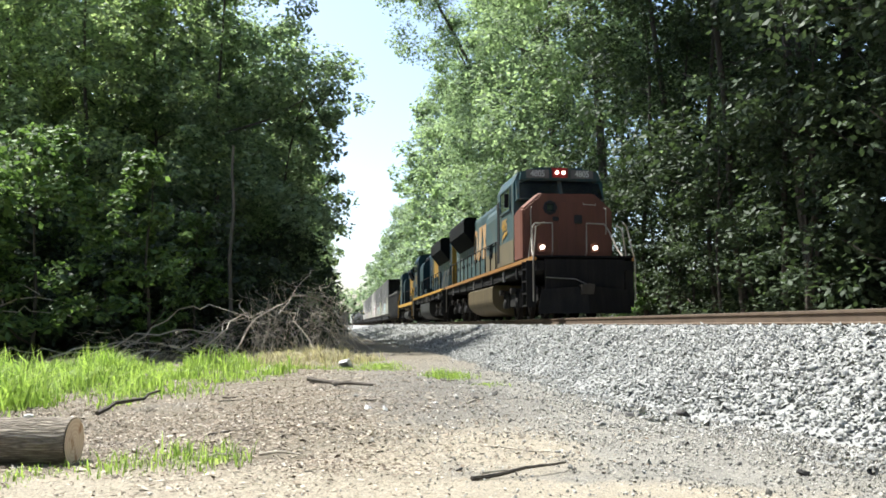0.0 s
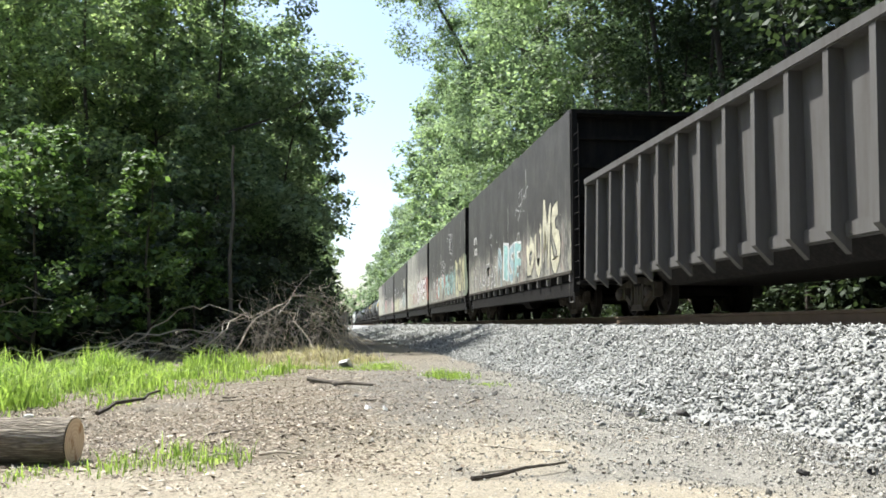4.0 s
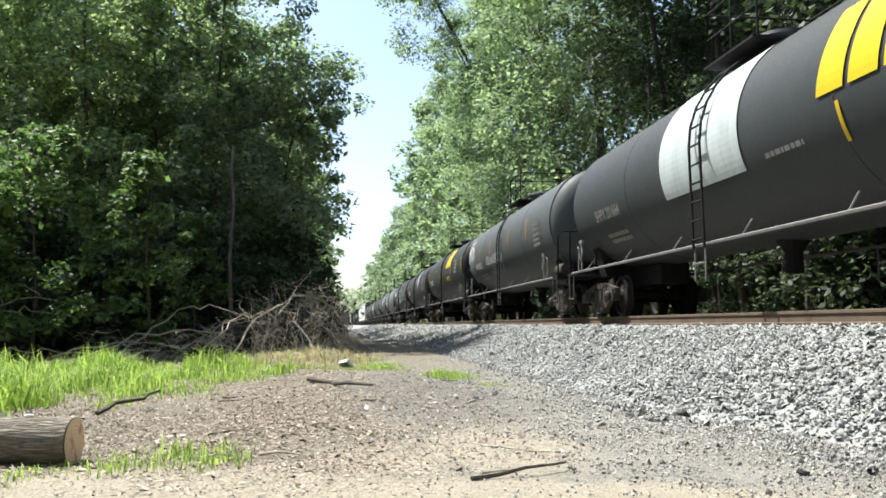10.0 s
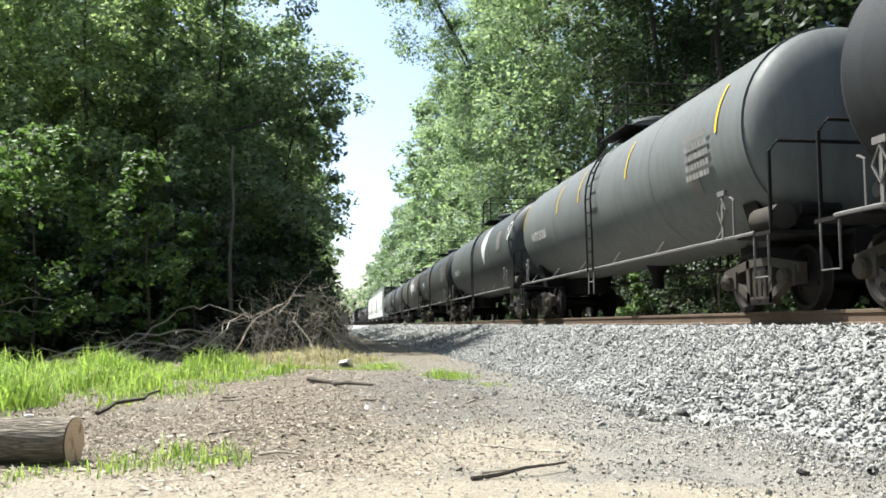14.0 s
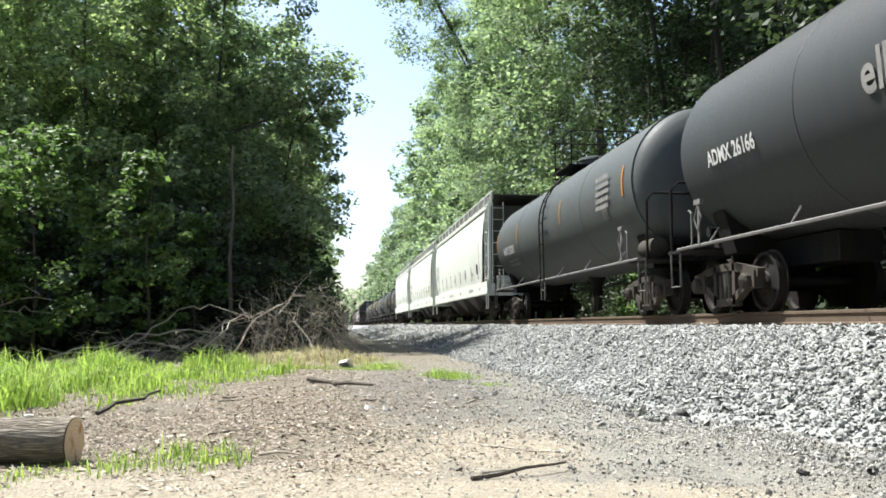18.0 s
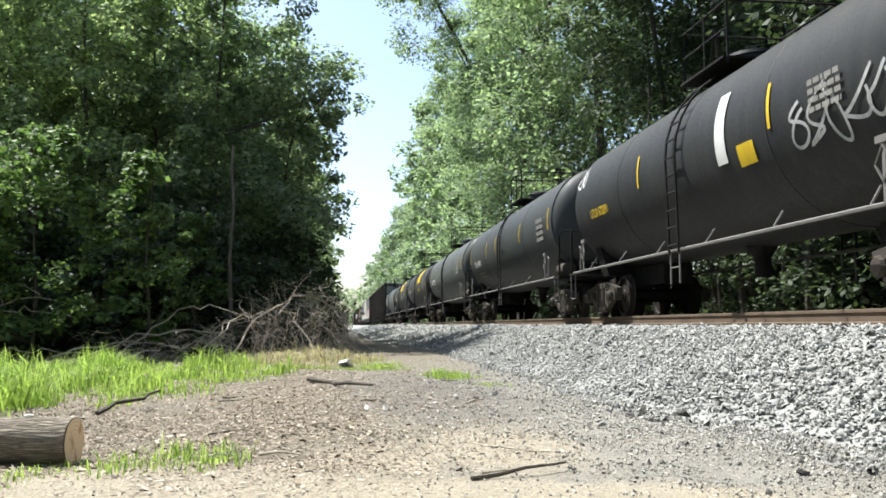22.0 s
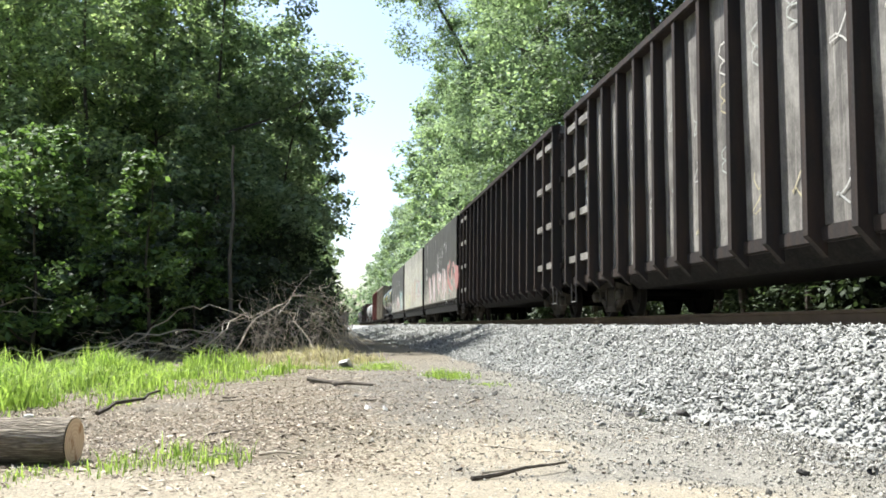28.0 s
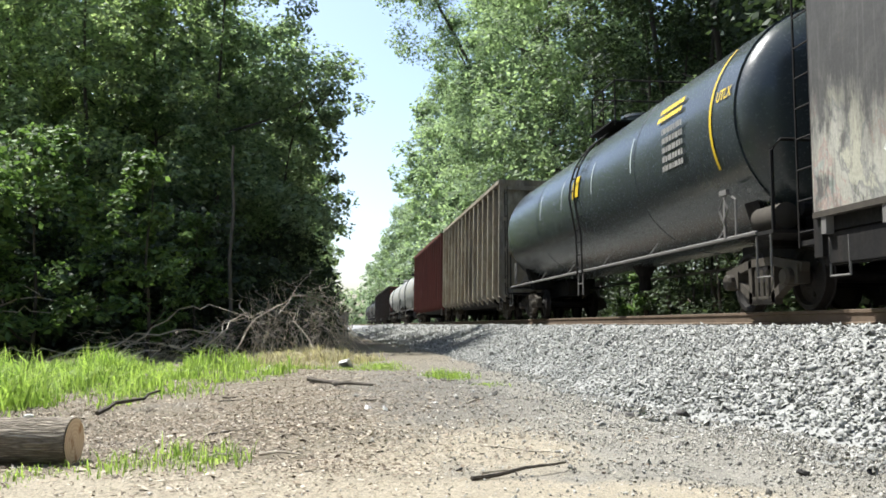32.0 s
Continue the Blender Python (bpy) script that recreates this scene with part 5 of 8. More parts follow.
def hopper_car(L, skin, seed, marks=()):
    car = tagged(new("covered_hopper"), "pale grey-white covered hopper car with bulged sides", "hopper car", "cars of the train")
    B = L - 1.3
    bulge = [(1.5, 1.48), (1.535, 1.7), (1.565, 1.95), (1.59, 2.3), (1.605, 2.7), (1.61, 3.1), (1.6, 3.5), (1.575, 3.85), (1.53, 4.2), (1.46, 4.42)]
    prof = [(-a, b) for a, b in bulge] + [(-1.4, 4.5), (-0.6, 4.66), (0.6, 4.66), (1.4, 4.5)] + bulge[::-1]
    h = B / 2 - 1.75
    part("body", extrude_poly(bmesh.new(), prof, -h, h), skin, car, "pale bulged sides", True)
    for e in (-1, 1):
        # the bulged sheets end in a curve over the open end cage
        for s in (-1, 1):
            sheet = bmesh.new()
            for a, b in zip(range(9), range(1, 10)):
                (x0, z0), (x1, z1) = bulge[a], bulge[b]
                d0, d1 = [1.25 * math.sqrt(max(0, 1 - ((z - 4.42) / 2.94) ** 2)) if z < 4.42 else 1.25 for z in (z0, z1)]
                q = [sheet.verts.new(c) for c in ((s * x0, e * h, z0), (s * x0, e * (h + d0 * 0.8), z0), (s * x1, e * (h + d1 * 0.8), z1), (s * x1, e * h, z1))]
                sheet.faces.new(q)
            part("end_sheet", sheet, skin, car, "", True)
        slope = bmesh.new()
        extrude_poly(slope, [(e * h, 1.5), (e * (h + 1.6), 4.45), (e * (h + 1.5), 4.45), (e * (h - 0.1), 1.5)], -1.45, 1.45, "x")
        part("slope_sheet", slope, M_CHUTE, car, "slope sheet in dark grey with shade put into the colour")
        for c in (-1, 1):
            shared("hpost", "end_post", lambda: bx(-0.05, 0.05, -0.05, 0.05, 0.95, 4.6), skin, car, m=pose(c * 1.45, e * (B / 2 - 0.05), 0))
            shared("hladder", "end_ladder", lambda: ladder_mesh(3.6, 0.5, 8, 0.02), skin, car, m=pose(c * 1.53, e * (B / 2 - 0.38), 0.95))
            shared("hlad2", "end_ladder", lambda: ladder_mesh(3.6, 0.42, 8, 0.018), skin, car, m=pose(c * 1.15, e * (B / 2 + 0.1), 0.95, 0, 0, 90))
            shared("hstep", "sill_step", lambda: tube(bmesh.new(), [(0, -0.2, 1.2), (0, -0.2, 0.45), (0, 0.2, 0.45), (0, 0.2, 1.2)], 0.02, 5), skin, car, m=pose(c * 1.5, e * (B / 2 - 0.35), 0))
        shared("hend", "end_sill", lambda: bx(-1.5, 1.5, -0.15, 0.15, 0.95, 1.4), skin, car, m=pose(0, e * (B / 2 - 0.15), 0))
        shared("hplat", "end_platform", lambda: bx(-1.45, 1.45, -0.8, 0.8, 1.2, 1.25), M_PIPE, car, m=pose(0, e * (B / 2 - 1.0), 0))
        shared("hres", "air_reservoir", lambda: lathe(bmesh.new(), [(-0.45, 0.05), (-0.4, 0.22), (0.4, 0.22), (0.45, 0.05)], 0, 0, 12, "x"), skin, car, m=pose(-0.6, e * (B / 2 - 1.0), 1.55), smooth=True)
    for s in (-1, 1):
        shared(("hsill", round(B, 1)), "side_sill", lambda: soft_box(-0.07, 0.07, -B / 2, B / 2, 1.0, 1.5, 0.02), skin, car, "white side sill", m=pose(s * 1.5, 0, 0))
        for j, z in enumerate((4.36, 4.5)):
            shared(("hrail", round(B, 1)), "eave_rail", lambda: bx(-0.04, 0.04, -B / 2 + 0.2, B / 2 - 0.2, -0.03, 0.03), skin, car, m=pose(s * (1.52 - 0.06 * j), 0, z))
        for k in range(9):
            shared("hrib", "weld_rib", lambda: extrude_poly(bmesh.new(), [(0.0, 1.7), (0.055, 2.28), (0.075, 2.28), (0.02, 1.7)], -0.014, 0.014), M_STEEL, car, m=pose(s * 1.53, -h + 0.5 + (2 * h - 1) * k / 8, 0, 0, 0, 0 if s > 0 else 180))
    # roof walk on stands
    shared(("rwalk", round(B, 1)), "roof_walk", lambda: bx(-1.25, 1.25, -B / 2 + 0.1, B / 2 - 0.1, 4.86, 4.9), M_PIPE, car)
    for s in (-1, 1):
        shared(("redge", round(B, 1)), "walk_edge", lambda: bx(-0.02, 0.02, -B / 2 + 0.1, B / 2 - 0.1, 4.68, 5.0), M_PIPE, car, m=pose(s * 1.3, 0, 0))
        shared(("rtop", round(B, 1)), "walk_rail", lambda: bx(-0.04, 0.04, -B / 2 + 0.1, B / 2 - 0.1, 5.0, 5.05), skin, car, m=pose(s * 1.3, 0, 0))
        for k in range(13):
            shared("rstand", "walk_stand", lambda: bx(-0.03, 0.03, -0.035, 0.035, 4.45, 5.03), skin, car, m=pose(s * 1.335, -B / 2 + 0.4 + (B - 0.8) * k / 12, 0))
    for k in range(4):
        y = -h + 2 * h * (k + 0.5) / 4
        w = h / 4 * 0.9
        shared(("chute", round(h, 1)), "hopper_chute", lambda: chute(w), M_CHUTE, car, m=pose(0, y, 0))
        shared("gate", "outlet_gate", lambda: bx(-1.0, 1.0, -0.22, 0.22, 0.3, 0.42), M_IRON, car, m=pose(0, y, 0))
    shared(("csill", round(L, 1)), "centre_sill", lambda: bx(-0.3, 0.3, -L / 2 + 0.6, L / 2 - 0.6, 0.62, 0.92), M_STEEL, car)
    for mk in marks:
        mk(car, B)
    ends_and_trucks(car, L)
    return car


def chute(w):
    bm = bmesh.new()
    lo = [bm.verts.new(c) for c in ((-0.6, -0.25, 0.4), (0.6, -0.25, 0.4), (0.6, 0.25, 0.4), (-0.6, 0.25, 0.4))]
    hi = [bm.verts.new(c) for c in ((-1.45, -w, 1.5), (1.45, -w, 1.5), (1.45, w, 1.5), (-1.45, w, 1.5))]
    for i in range(4):
        bm.faces.new((lo[i], lo[(i + 1) % 4], hi[(i + 1) % 4], hi[i]))
    bm.faces.new(lo[::-1])
    bm.faces.new(hi)
    return bm


# ---- locomotives ----
M_BLUE = paint("locomotive blue paint", (0.008, 0.034, 0.052), (0.05, 0.052, 0.048), 0.55, 0.45, scale=1.6, pale=(0.016, 0.05, 0.066))
M_TEAL = paint("faded blue paint", (0.035, 0.09, 0.105), (0.15, 0.125, 0.08), 0.85, 0.55, scale=1.3, pale=(0.085, 0.145, 0.15))
M_DUST = paint("dusty grey-tan paint", (0.2, 0.165, 0.1), (0.09, 0.095, 0.085), 0.65, 0.65, scale=1.4)
M_NOSE = paint("dusty red-brown paint", (0.2, 0.085, 0.06), (0.1, 0.055, 0.04), 0.5, 0.65)
M_LOCOYEL = paint("locomotive yellow paint", (0.6, 0.34, 0.05), (0.2, 0.12, 0.06), 0.75, 0.55, scale=2.2)
M_STRIPE = paint("worn orange stripe", (0.4, 0.2, 0.06), (0.16, 0.105, 0.06), 0.8, 0.65, scale=2)
M_RAD = plain("radiator black mesh", (0.006, 0.0065, 0.007), 0.9)
M_RAD.node_tree.nodes["Principled BSDF"].inputs["Specular IOR Level"].default_value = 0.1
M_TANKGREY = paint("dusty fuel tank", (0.14, 0.108, 0.058), (0.045, 0.038, 0.028), 0.6, 0.7)
M_LAMP = glow("headlight glow", (1.0, 0.88, 0.7), 2.2)
M_REDBOARD = paint("red lamp board", (0.35, 0.03, 0.03), rough=0.5)


M_TANKDARK = paint("dark dusty tank steel", (0.03, 0.031, 0.03), (0.06, 0.052, 0.04), 0.5, 0.65)
M_BRAKE = paint("dusty brake gear", (0.06, 0.052, 0.045), (0.03, 0.026, 0.022), 0.5, 0.75)
# grimy castings, near black because shade under the deck is in the colour
M_LTRUCK = paint("grimy truck castings", (0.014, 0.0135, 0.013), (0.034, 0.028, 0.022), 0.5, 0.9)
M_GRAB = paint("worn bright handrail", (0.45, 0.4, 0.33), (0.2, 0.15, 0.1), 0.5, 0.5)
M_BAND0 = paint("pale number plate", (0.6, 0.62, 0.58), (0.3, 0.28, 0.25), 0.3)
M_FADED = paint("faded peeling mark", (0.52, 0.27, 0.08), (0.3, 0.3, 0.26), 0.95, 0.7, scale=1.6, pale=(0.5, 0.42, 0.3))


def loco_truck(loco, y, axles, r=0.53):
    """Axles: offsets along the frame."""
    a = max(axles)
    t = part("truck", bx(-0.6, 0.6, -a - 0.2, a + 0.2, 0.55, 0.85), M_STEEL, loco, "heavy locomotive truck")
    t.matrix_basis = pose(0, y, 0)
    for s in (-1, 1):
        f = bmesh.new()
        extrude_poly(f, [(-a - 0.75, 0.95), (-a - 0.75, 0.6), (-a - 0.35, 0.45), (a + 0.35, 0.45), (a + 0.75, 0.6), (a + 0.75, 0.95), (a + 0.4, 1.05), (-a - 0.4, 1.05)], s * 1.02, s * 1.14, "x")
        part("side_frame", f, M_LTRUCK, t, "grimy cast side frame with shade in its dark colour")
        for c in axles:
            shared("abox", "axle_box", lambda: lathe(bx(0.0, 0.1, -0.2, 0.2, 0.4, 0.72), [(0.1, 0.17), (0.14, 0.15), (0.16, 0.08)], 0, 0.53, 12, "x"), M_LTRUCK, t, "grimy axle box with shade in its dark colour", m=pose(s * 1.14, c, 0, 0, 0, 0) if s > 0 else pose(-1.14, c, 0, 0, 0, 180))
            for o in (-0.4, 0.4):
                shared("lspring", "coil_spring", lambda: tube(bmesh.new(), [(0, 0, 0.4), (0, 0, 0.95)], 0.045, 8), M_LTRUCK, t, m=pose(s * 1.17, c + o, 0))
            shared("lbrake", "brake_cylinder", lambda: lathe(bmesh.new(), [(-0.1, 0.06), (-0.09, 0.11), (0.09, 0.11), (0.1, 0.06)], 0, 0.98, 14, "x"), M_BRAKE, t, m=pose(s * 1.23, c + 0.62, 0))
    for c in axles:
        roller(LOCO_ROLLER, t, c, r)


def handrail(loco, s, ys, z=1.85, top=2.85, x=1.48):
    bm = bmesh.new()
    tube(bm, [(s * x, ys[0], top), (s * x, ys[-1], top)], 0.022, 6)
    for y, e in ((ys[0], -1), (ys[-1], 1)):
        tube(bm, [(s * x, y, top), (s * x, y + 0.35 * e, top - 0.03), (s * x, y + 0.5 * e, top - 0.2), (s * (x + 0.03), y + 0.52 * e, z - 0.1)], 0.022, 6)
    r = part("handrail", bm, M_STEEL, loco)
    for y in ys:
        shared(("stan", z), "stanchion", lambda: tube(bmesh.new(), [(0, 0, z - 0.1), (0, 0, top)], 0.024, 6), M_STEEL, r, m=pose(s * x, y, 0))


def stairs(loco, y, e, s, mat_rail):
    """Corner steps between the deck and the rail."""
    bm = bmesh.new()
    for k in range(4):
        box(bm, s * 1.5 - 0.25, s * 1.5 + 0.02, y - 0.28, y + 0.28, 0.36 + 0.36 * k, 0.39 + 0.36 * k)
    for d in (-0.3, 0.3):
        box(bm, s * 1.5 - 0.25, s * 1.5 + 0.02, y + d - 0.015, y + d + 0.015, 0.34, 1.7)
    st = part("steps", bm, M_LTRUCK, loco, "steel corner steps")
    for k in (0, 1):
        part("tread_edge", bx(s * 1.525 - 0.006, s * 1.525 + 0.006, y - 0.26, y + 0.26, 0.36 + 0.36 * k, 0.4 + 0.36 * k), M_LOCOYEL, st, "yellow tread edge")
    for d in (-0.36, 0.36):
        part("grab_rail", tube(bmesh.new(), [(s * 1.55, y + d, 0.5), (s * 1.55, y + d, 1.7), (s * 1.4, y + d + e * -0.25 if d * e > 0 else y + d, 2.75), (s * 1.2, y + d, 2.85)], 0.022, 6), mat_rail, st)


def mark_shape(k, w, h):
    """One of the three plain shapes of the railway's mark: a ring, a slanted bar, an hourglass."""
    bm = bmesh.new()
    if k == 0:
        n = 28
        ring = [[bm.verts.new((0.5 * w * f * math.copysign(abs(math.cos(a)) ** 0.75, math.cos(a)), 0.5 * h * g * math.copysign(abs(math.sin(a)) ** 0.75, math.sin(a)), 0)) for a in [2 * math.pi * j / n for j in range(n)]] for f, g in ((1.0, 1.0), (0.46, 0.62))]
        for j in range(n):
            i = (j + 1) % n
            bm.faces.new((ring[0][j], ring[0][i], ring[1][i], ring[1][j]))
        return bm
    out = [(-0.5, -0.5), (0.2, -0.5), (0.5, 0.5), (-0.2, 0.5)] if k == 1 else [(-0.55, -0.5), (0.55, -0.5), (0.2, 0.0), (0.6, 0.5), (-0.5, 0.5), (-0.2, 0.0)]
    bm.faces.new([bm.verts.new((u * w, v * h, 0)) for u, v in out])
    return bm


def side_m(s, y, z, x):
    """Flat on either side, x metres from the middle."""
    return side_pose(y, z, -x) if s < 0 else Matrix.Rotation(math.pi, 4, "Z") @ side_pose(-y, z, -x)


def bars_logo(loco, side, x, y, z, w, h, material):
    """The railway's mark, as three plain shapes."""
    for k in range(3):
        o = part("mark", mark_shape(k, w / 3 * 0.92, h), material, loco, "plain shape of the railway's mark")
        u = (k - 1) * w / 3
        o.matrix_basis = side_m(side, y - u if side < 0 else y + u, z, abs(x))


def end_gear(loco, y, z0, z1, x, material, number, plate):
    """Painted end of the hood with grab irons, a number and a lamp housing."""
    end = part("hood_end", extrude_poly(bmesh.new(), [(-x, z0), (x, z0), (x, z1 - 0.22), (x - 0.06, z1 - 0.08), (x - 0.19, z1), (-x + 0.19, z1), (-x + 0.06, z1 - 0.08), (-x, z1 - 0.22)], y, y + 0.05), material, loco, "painted end of the hood")
    for k in range(5):
        zz = z0 + 0.45 + 0.42 * k
        shared("endgrab", "grab_iron", lambda: tube(bmesh.new(), [(-0.22, 0.0, 0), (-0.22, 0.09, 0), (0.22, 0.09, 0), (0.22, 0.0, 0)], 0.016, 5), M_GRAB, end, m=pose(0.55, y + 0.05, zz))
    part("number_plate", soft_box(-0.3, 0.3, y + 0.05, y + 0.075, z1 - 0.75, z1 - 0.5, 0.02), plate, end)
    text_part(number, 0.24, end, M_RUBBER, Matrix.Translation((0, y + 0.08, z1 - 0.63)) @ pose(0, 0, 0, 90, 0, 180), name="number")
    part("lamp_housing", lathe(bmesh.new(), [(y + 0.05, 0.13), (y + 0.14, 0.12), (y + 0.15, 0.08)], 0.0, z1 - 0.28, 14), M_RAD, end)
    part("end_door", soft_box(-0.3, 0.28, y + 0.05, y + 0.07, z0 + 0.1, z1 - 0.95, 0.01), material, end)


def louvres(loco, s, x, y, z, w, h, n):
    """A louvred panel on the side: a dark recess with slanted slats."""
    back = part("louvre_panel", bx(-0.006, 0.006, -w / 2, w / 2, -h / 2, h / 2), M_RAD, loco, "dark louvred panel")
    back.matrix_basis = pose(s * (x + 0.006), y, z)
    for k in range(n):
        shared(("lslat", w), "slat", lambda: extrude_poly(bmesh.new(), [(0.0, 0.0), (0.022, -0.018), (0.022, -0.026), (0.0, -0.012)], -w / 2, w / 2), M_BLUE, back, m=pose(s * 0.006, 0, h / 2 - h * (k + 0.4) / n, 0, 0, 0 if s > 0 else 180))


def side_labels(loco, s, x, spots):
    """Small white and red notices on the doors."""
    for i, (y, z) in enumerate(spots):
        o = part("notice", bx(-0.06, 0.06, -0.07, 0.07, 0, 0.004), M_WHITE, loco, "small white notice")
        o.matrix_basis = side_m(s, y, z, x)
        part("notice_band", bx(-0.06, 0.06, 0.02, 0.07, 0.004, 0.007), M_REDBOARD, o)


def bracket(loco, x, y, z, w, h, material):
    """Two tall yellow bracket bars on both sides of the mark."""
    for s in (-1, 1):
        for e in (-1, 1):
            bm = bx(-0.04, 0.04, -h / 2, h / 2, 0, 0.004)
            box(bm, *(sorted((0.0, -0.16 * e))), h / 2 - 0.08, h / 2, 0, 0.004)
            o = part("bracket", bm, material, loco, "yellow bracket bar")
            o.matrix_basis = side_pose(y - e * w / 2, z, x) if s < 0 else Matrix.Rotation(math.pi, 4, "Z") @ side_pose(-y - e * w / 2, z, x)


def hood_doors(loco, s, y0, y1, x, z0, z1, n, material):
    w = (y1 - y0) / n
    for k in range(n):
        d = shared(("hdoor", round(w, 3), z0), "hood_door", lambda: bx(-0.009, 0.009, -w / 2 + 0.03, w / 2 - 0.03, z0, z1), material, loco, m=pose(s * (x + 0.009), y0 + (k + 0.5) * w, 0))
        shared("latch", "latch", lambda: bx(-0.02, 0.02, -0.025, 0.025, -0.08, 0.08), M_STEEL, d, m=pose(s * 0.02, -w * 0.32, (z0 + z1) / 2))


def big_loco(upper, lower, nose, stripe, number, lit, logo, y_front=1):
    """Six-axle wide-nosed diesel, front towards -y."""
    loco = tagged(new("diesel_locomotive"), "six-axle wide-nosed diesel locomotive, " + ("dusty blue and grey with red-brown nose" if lit else "dark blue with yellow sill stripe"), "locomotive", "locomotives of the train")
    F = -10.9 if lit else -9.2                    # front end of the deck
    part("frame", bx(-1.45, 1.45, F, 10.9, 1.42, 1.8), M_STEEL, loco)
    for s in (-1, 1):
        part("sill_stripe", soft_box(s * 1.5 - 0.05, s * 1.5 + 0.05, F, 10.9, 1.71, 1.84, 0.015), stripe, loco, "stripe along the sill")
    part("walkway", bx(-1.5, 1.5, F, 10.9, 1.8, 1.86), M_STEEL, loco)
    tank = [(-1.47 + 0.85 * (1 - math.cos(a)), 0.78 - 0.6 * math.sin(a)) for a in [math.pi / 2 * k / 9 for k in range(10)]]
    tank = [(-1.36, 1.3), (-1.47, 1.22)] + tank + [(-x, z) for x, z in tank[::-1]] + [(1.47, 1.22), (1.36, 1.3)]
    part("fuel_tank", extrude_poly(bmesh.new(), tank, -3.5, 2.7), M_TANKGREY if lit else M_TANKDARK, loco, "dusty fuel tank with rounded belly")
    for s in (-1, 1):
        part("air_reservoir", lathe(bmesh.new(), [(-3.0, 0.05), (-2.9, 0.2), (2.0, 0.2), (2.1, 0.05)], s * 1.25, 1.56, 14), M_TANKGREY, loco, smooth=True)
    # hood
    part("hood", extrude_poly(bmesh.new(), [(-0.98, 1.86), (0.98, 1.86), (0.98, 4.5), (0.93, 4.64), (0.8, 4.72), (-0.8, 4.72), (-0.93, 4.64), (-0.98, 4.5)], -4.9, 10.3), upper, loco)
    for s in (-1, 1):
        hood_doors(loco, s, -1.6, 10.1, 0.98, 2.0, 3.4, 15, upper)
        rad = extrude_poly(bmesh.new(), [(s * 0.95, 3.45), (s * 1.5, 4.1), (s * 1.52, 4.62), (s * 1.45, 4.76), (s * 1.3, 4.8), (s * 0.9, 4.8)][::s], 3.9, 9.2)
        part("radiator_wing", rad, M_RAD, loco, "flared black radiator wing")
        cab_side = extrude_poly(bmesh.new(), [(s * 0.97, 1.86), (s * 1.44, 1.86), (s * 1.44, 3.75), (s * 1.4, 3.98), (s * 1.3, 4.16), (s * 1.15, 4.28), (s * 0.97, 4.34)][::s], -4.4, -1.9)
        part("equipment_cabinet", cab_side, upper, loco)
        part("lower_band", bx(s * 1.445 - 0.004, s * 1.445 + 0.004, -4.38, -1.92, 1.87, 2.5), lower, loco)
        part("air_intake", bx(s * 0.985 - 0.03, s * 0.985 + 0.03, -4.3, -1.95, 3.9, 4.55), M_RAD, loco, "dark intake grille")
        handrail(loco, s, [-4.3 + 1.2 * k for k in range(12)])
    end_gear(loco, 10.3, 1.86, 4.72, 0.98, upper if lit else M_LOCOYEL, number, upper if lit else M_LOCOYEL)
    for s in (-1, 1):
        louvres(loco, s, 1.532, -7.2, 2.32, 0.5, 0.6, 8) if not lit else None
        louvres(loco, s, 1.532, -6.4, 2.32, 0.5, 0.6, 8) if not lit else None
        louvres(loco, s, 1.45, -3.1, 2.6, 0.7, 0.5, 6)
        side_labels(loco, s, 1.005, [(-0.6, 3.6), (4.6, 2.6), (8.3, 3.2), (9.6, 3.3)])
        part("side_cabinet", soft_box(s * 1.2 - 0.2, s * 1.2 + 0.2, -1.4, 0.2, 1.86, 2.25, 0.03), upper, loco)
        for k in range(8):
            part("frame_bracket", bx(s * 1.47 - 0.03, s * 1.47 + 0.03, -8.2 + 2.3 * k, -8.08 + 2.3 * k, 1.3, 1.68), M_PIPE if k % 3 == 1 else M_LTRUCK, loco)
        part("brake_pipe", tube(bmesh.new(), [(s * 1.44, -8.6, 1.5), (s * 1.44, -4.0, 1.36), (s * 1.44, 3.4, 1.36), (s * 1.44, 9.8, 1.5)], 0.03, 6), M_LTRUCK, loco)
    part("roof_fans", lathe_z_at([(0, 0.7), (0.16, 0.7), (0.18, 0.6)], [(0, 6.2), (0, 7.8), (0, 3.2), (0, 1.4)], 4.72), M_RAD, loco)
    part("exhaust_stack", bx(-0.3, 0.3, 0.9, 1.9, 4.7, 4.95), M_RAD, loco)
    # cab
    cabp = [(-1.52, 1.86), (1.52, 1.86), (1.52, 4.5), (1.36, 4.86), (0.7, 5.02), (-0.7, 5.02), (-1.36, 4.86), (-1.52, 4.5)]
    part("cab", extrude_poly(bmesh.new(), cabp, -7.9, -4.9), upper, loco, "operator's cab")
    for s in (-1, 1):
        part("lower_band", bx(s * 1.527 - 0.004, s * 1.527 + 0.004, -7.88, -4.92, 1.87, 2.62), lower, loco)
        w = part("side_window", bx(s * 1.53 - 0.012, s * 1.53 + 0.012, -7.3, -5.7, 3.72, 4.4), M_GLASS, loco)
        part("window_frame", ring_frame(s * 1.54, -7.4, -5.6, 3.64, 4.48, 0.07), upper, w)
        part("cab_door", bx(s * 1.535 - 0.01, s * 1.535 + 0.01, -5.35, -4.95, 2.0, 4.2), M_STEEL, loco)
        part("mirror", bx(s * 1.58, s * 1.72, -7.35, -7.3, 3.75, 4.2), M_STEEL, loco)
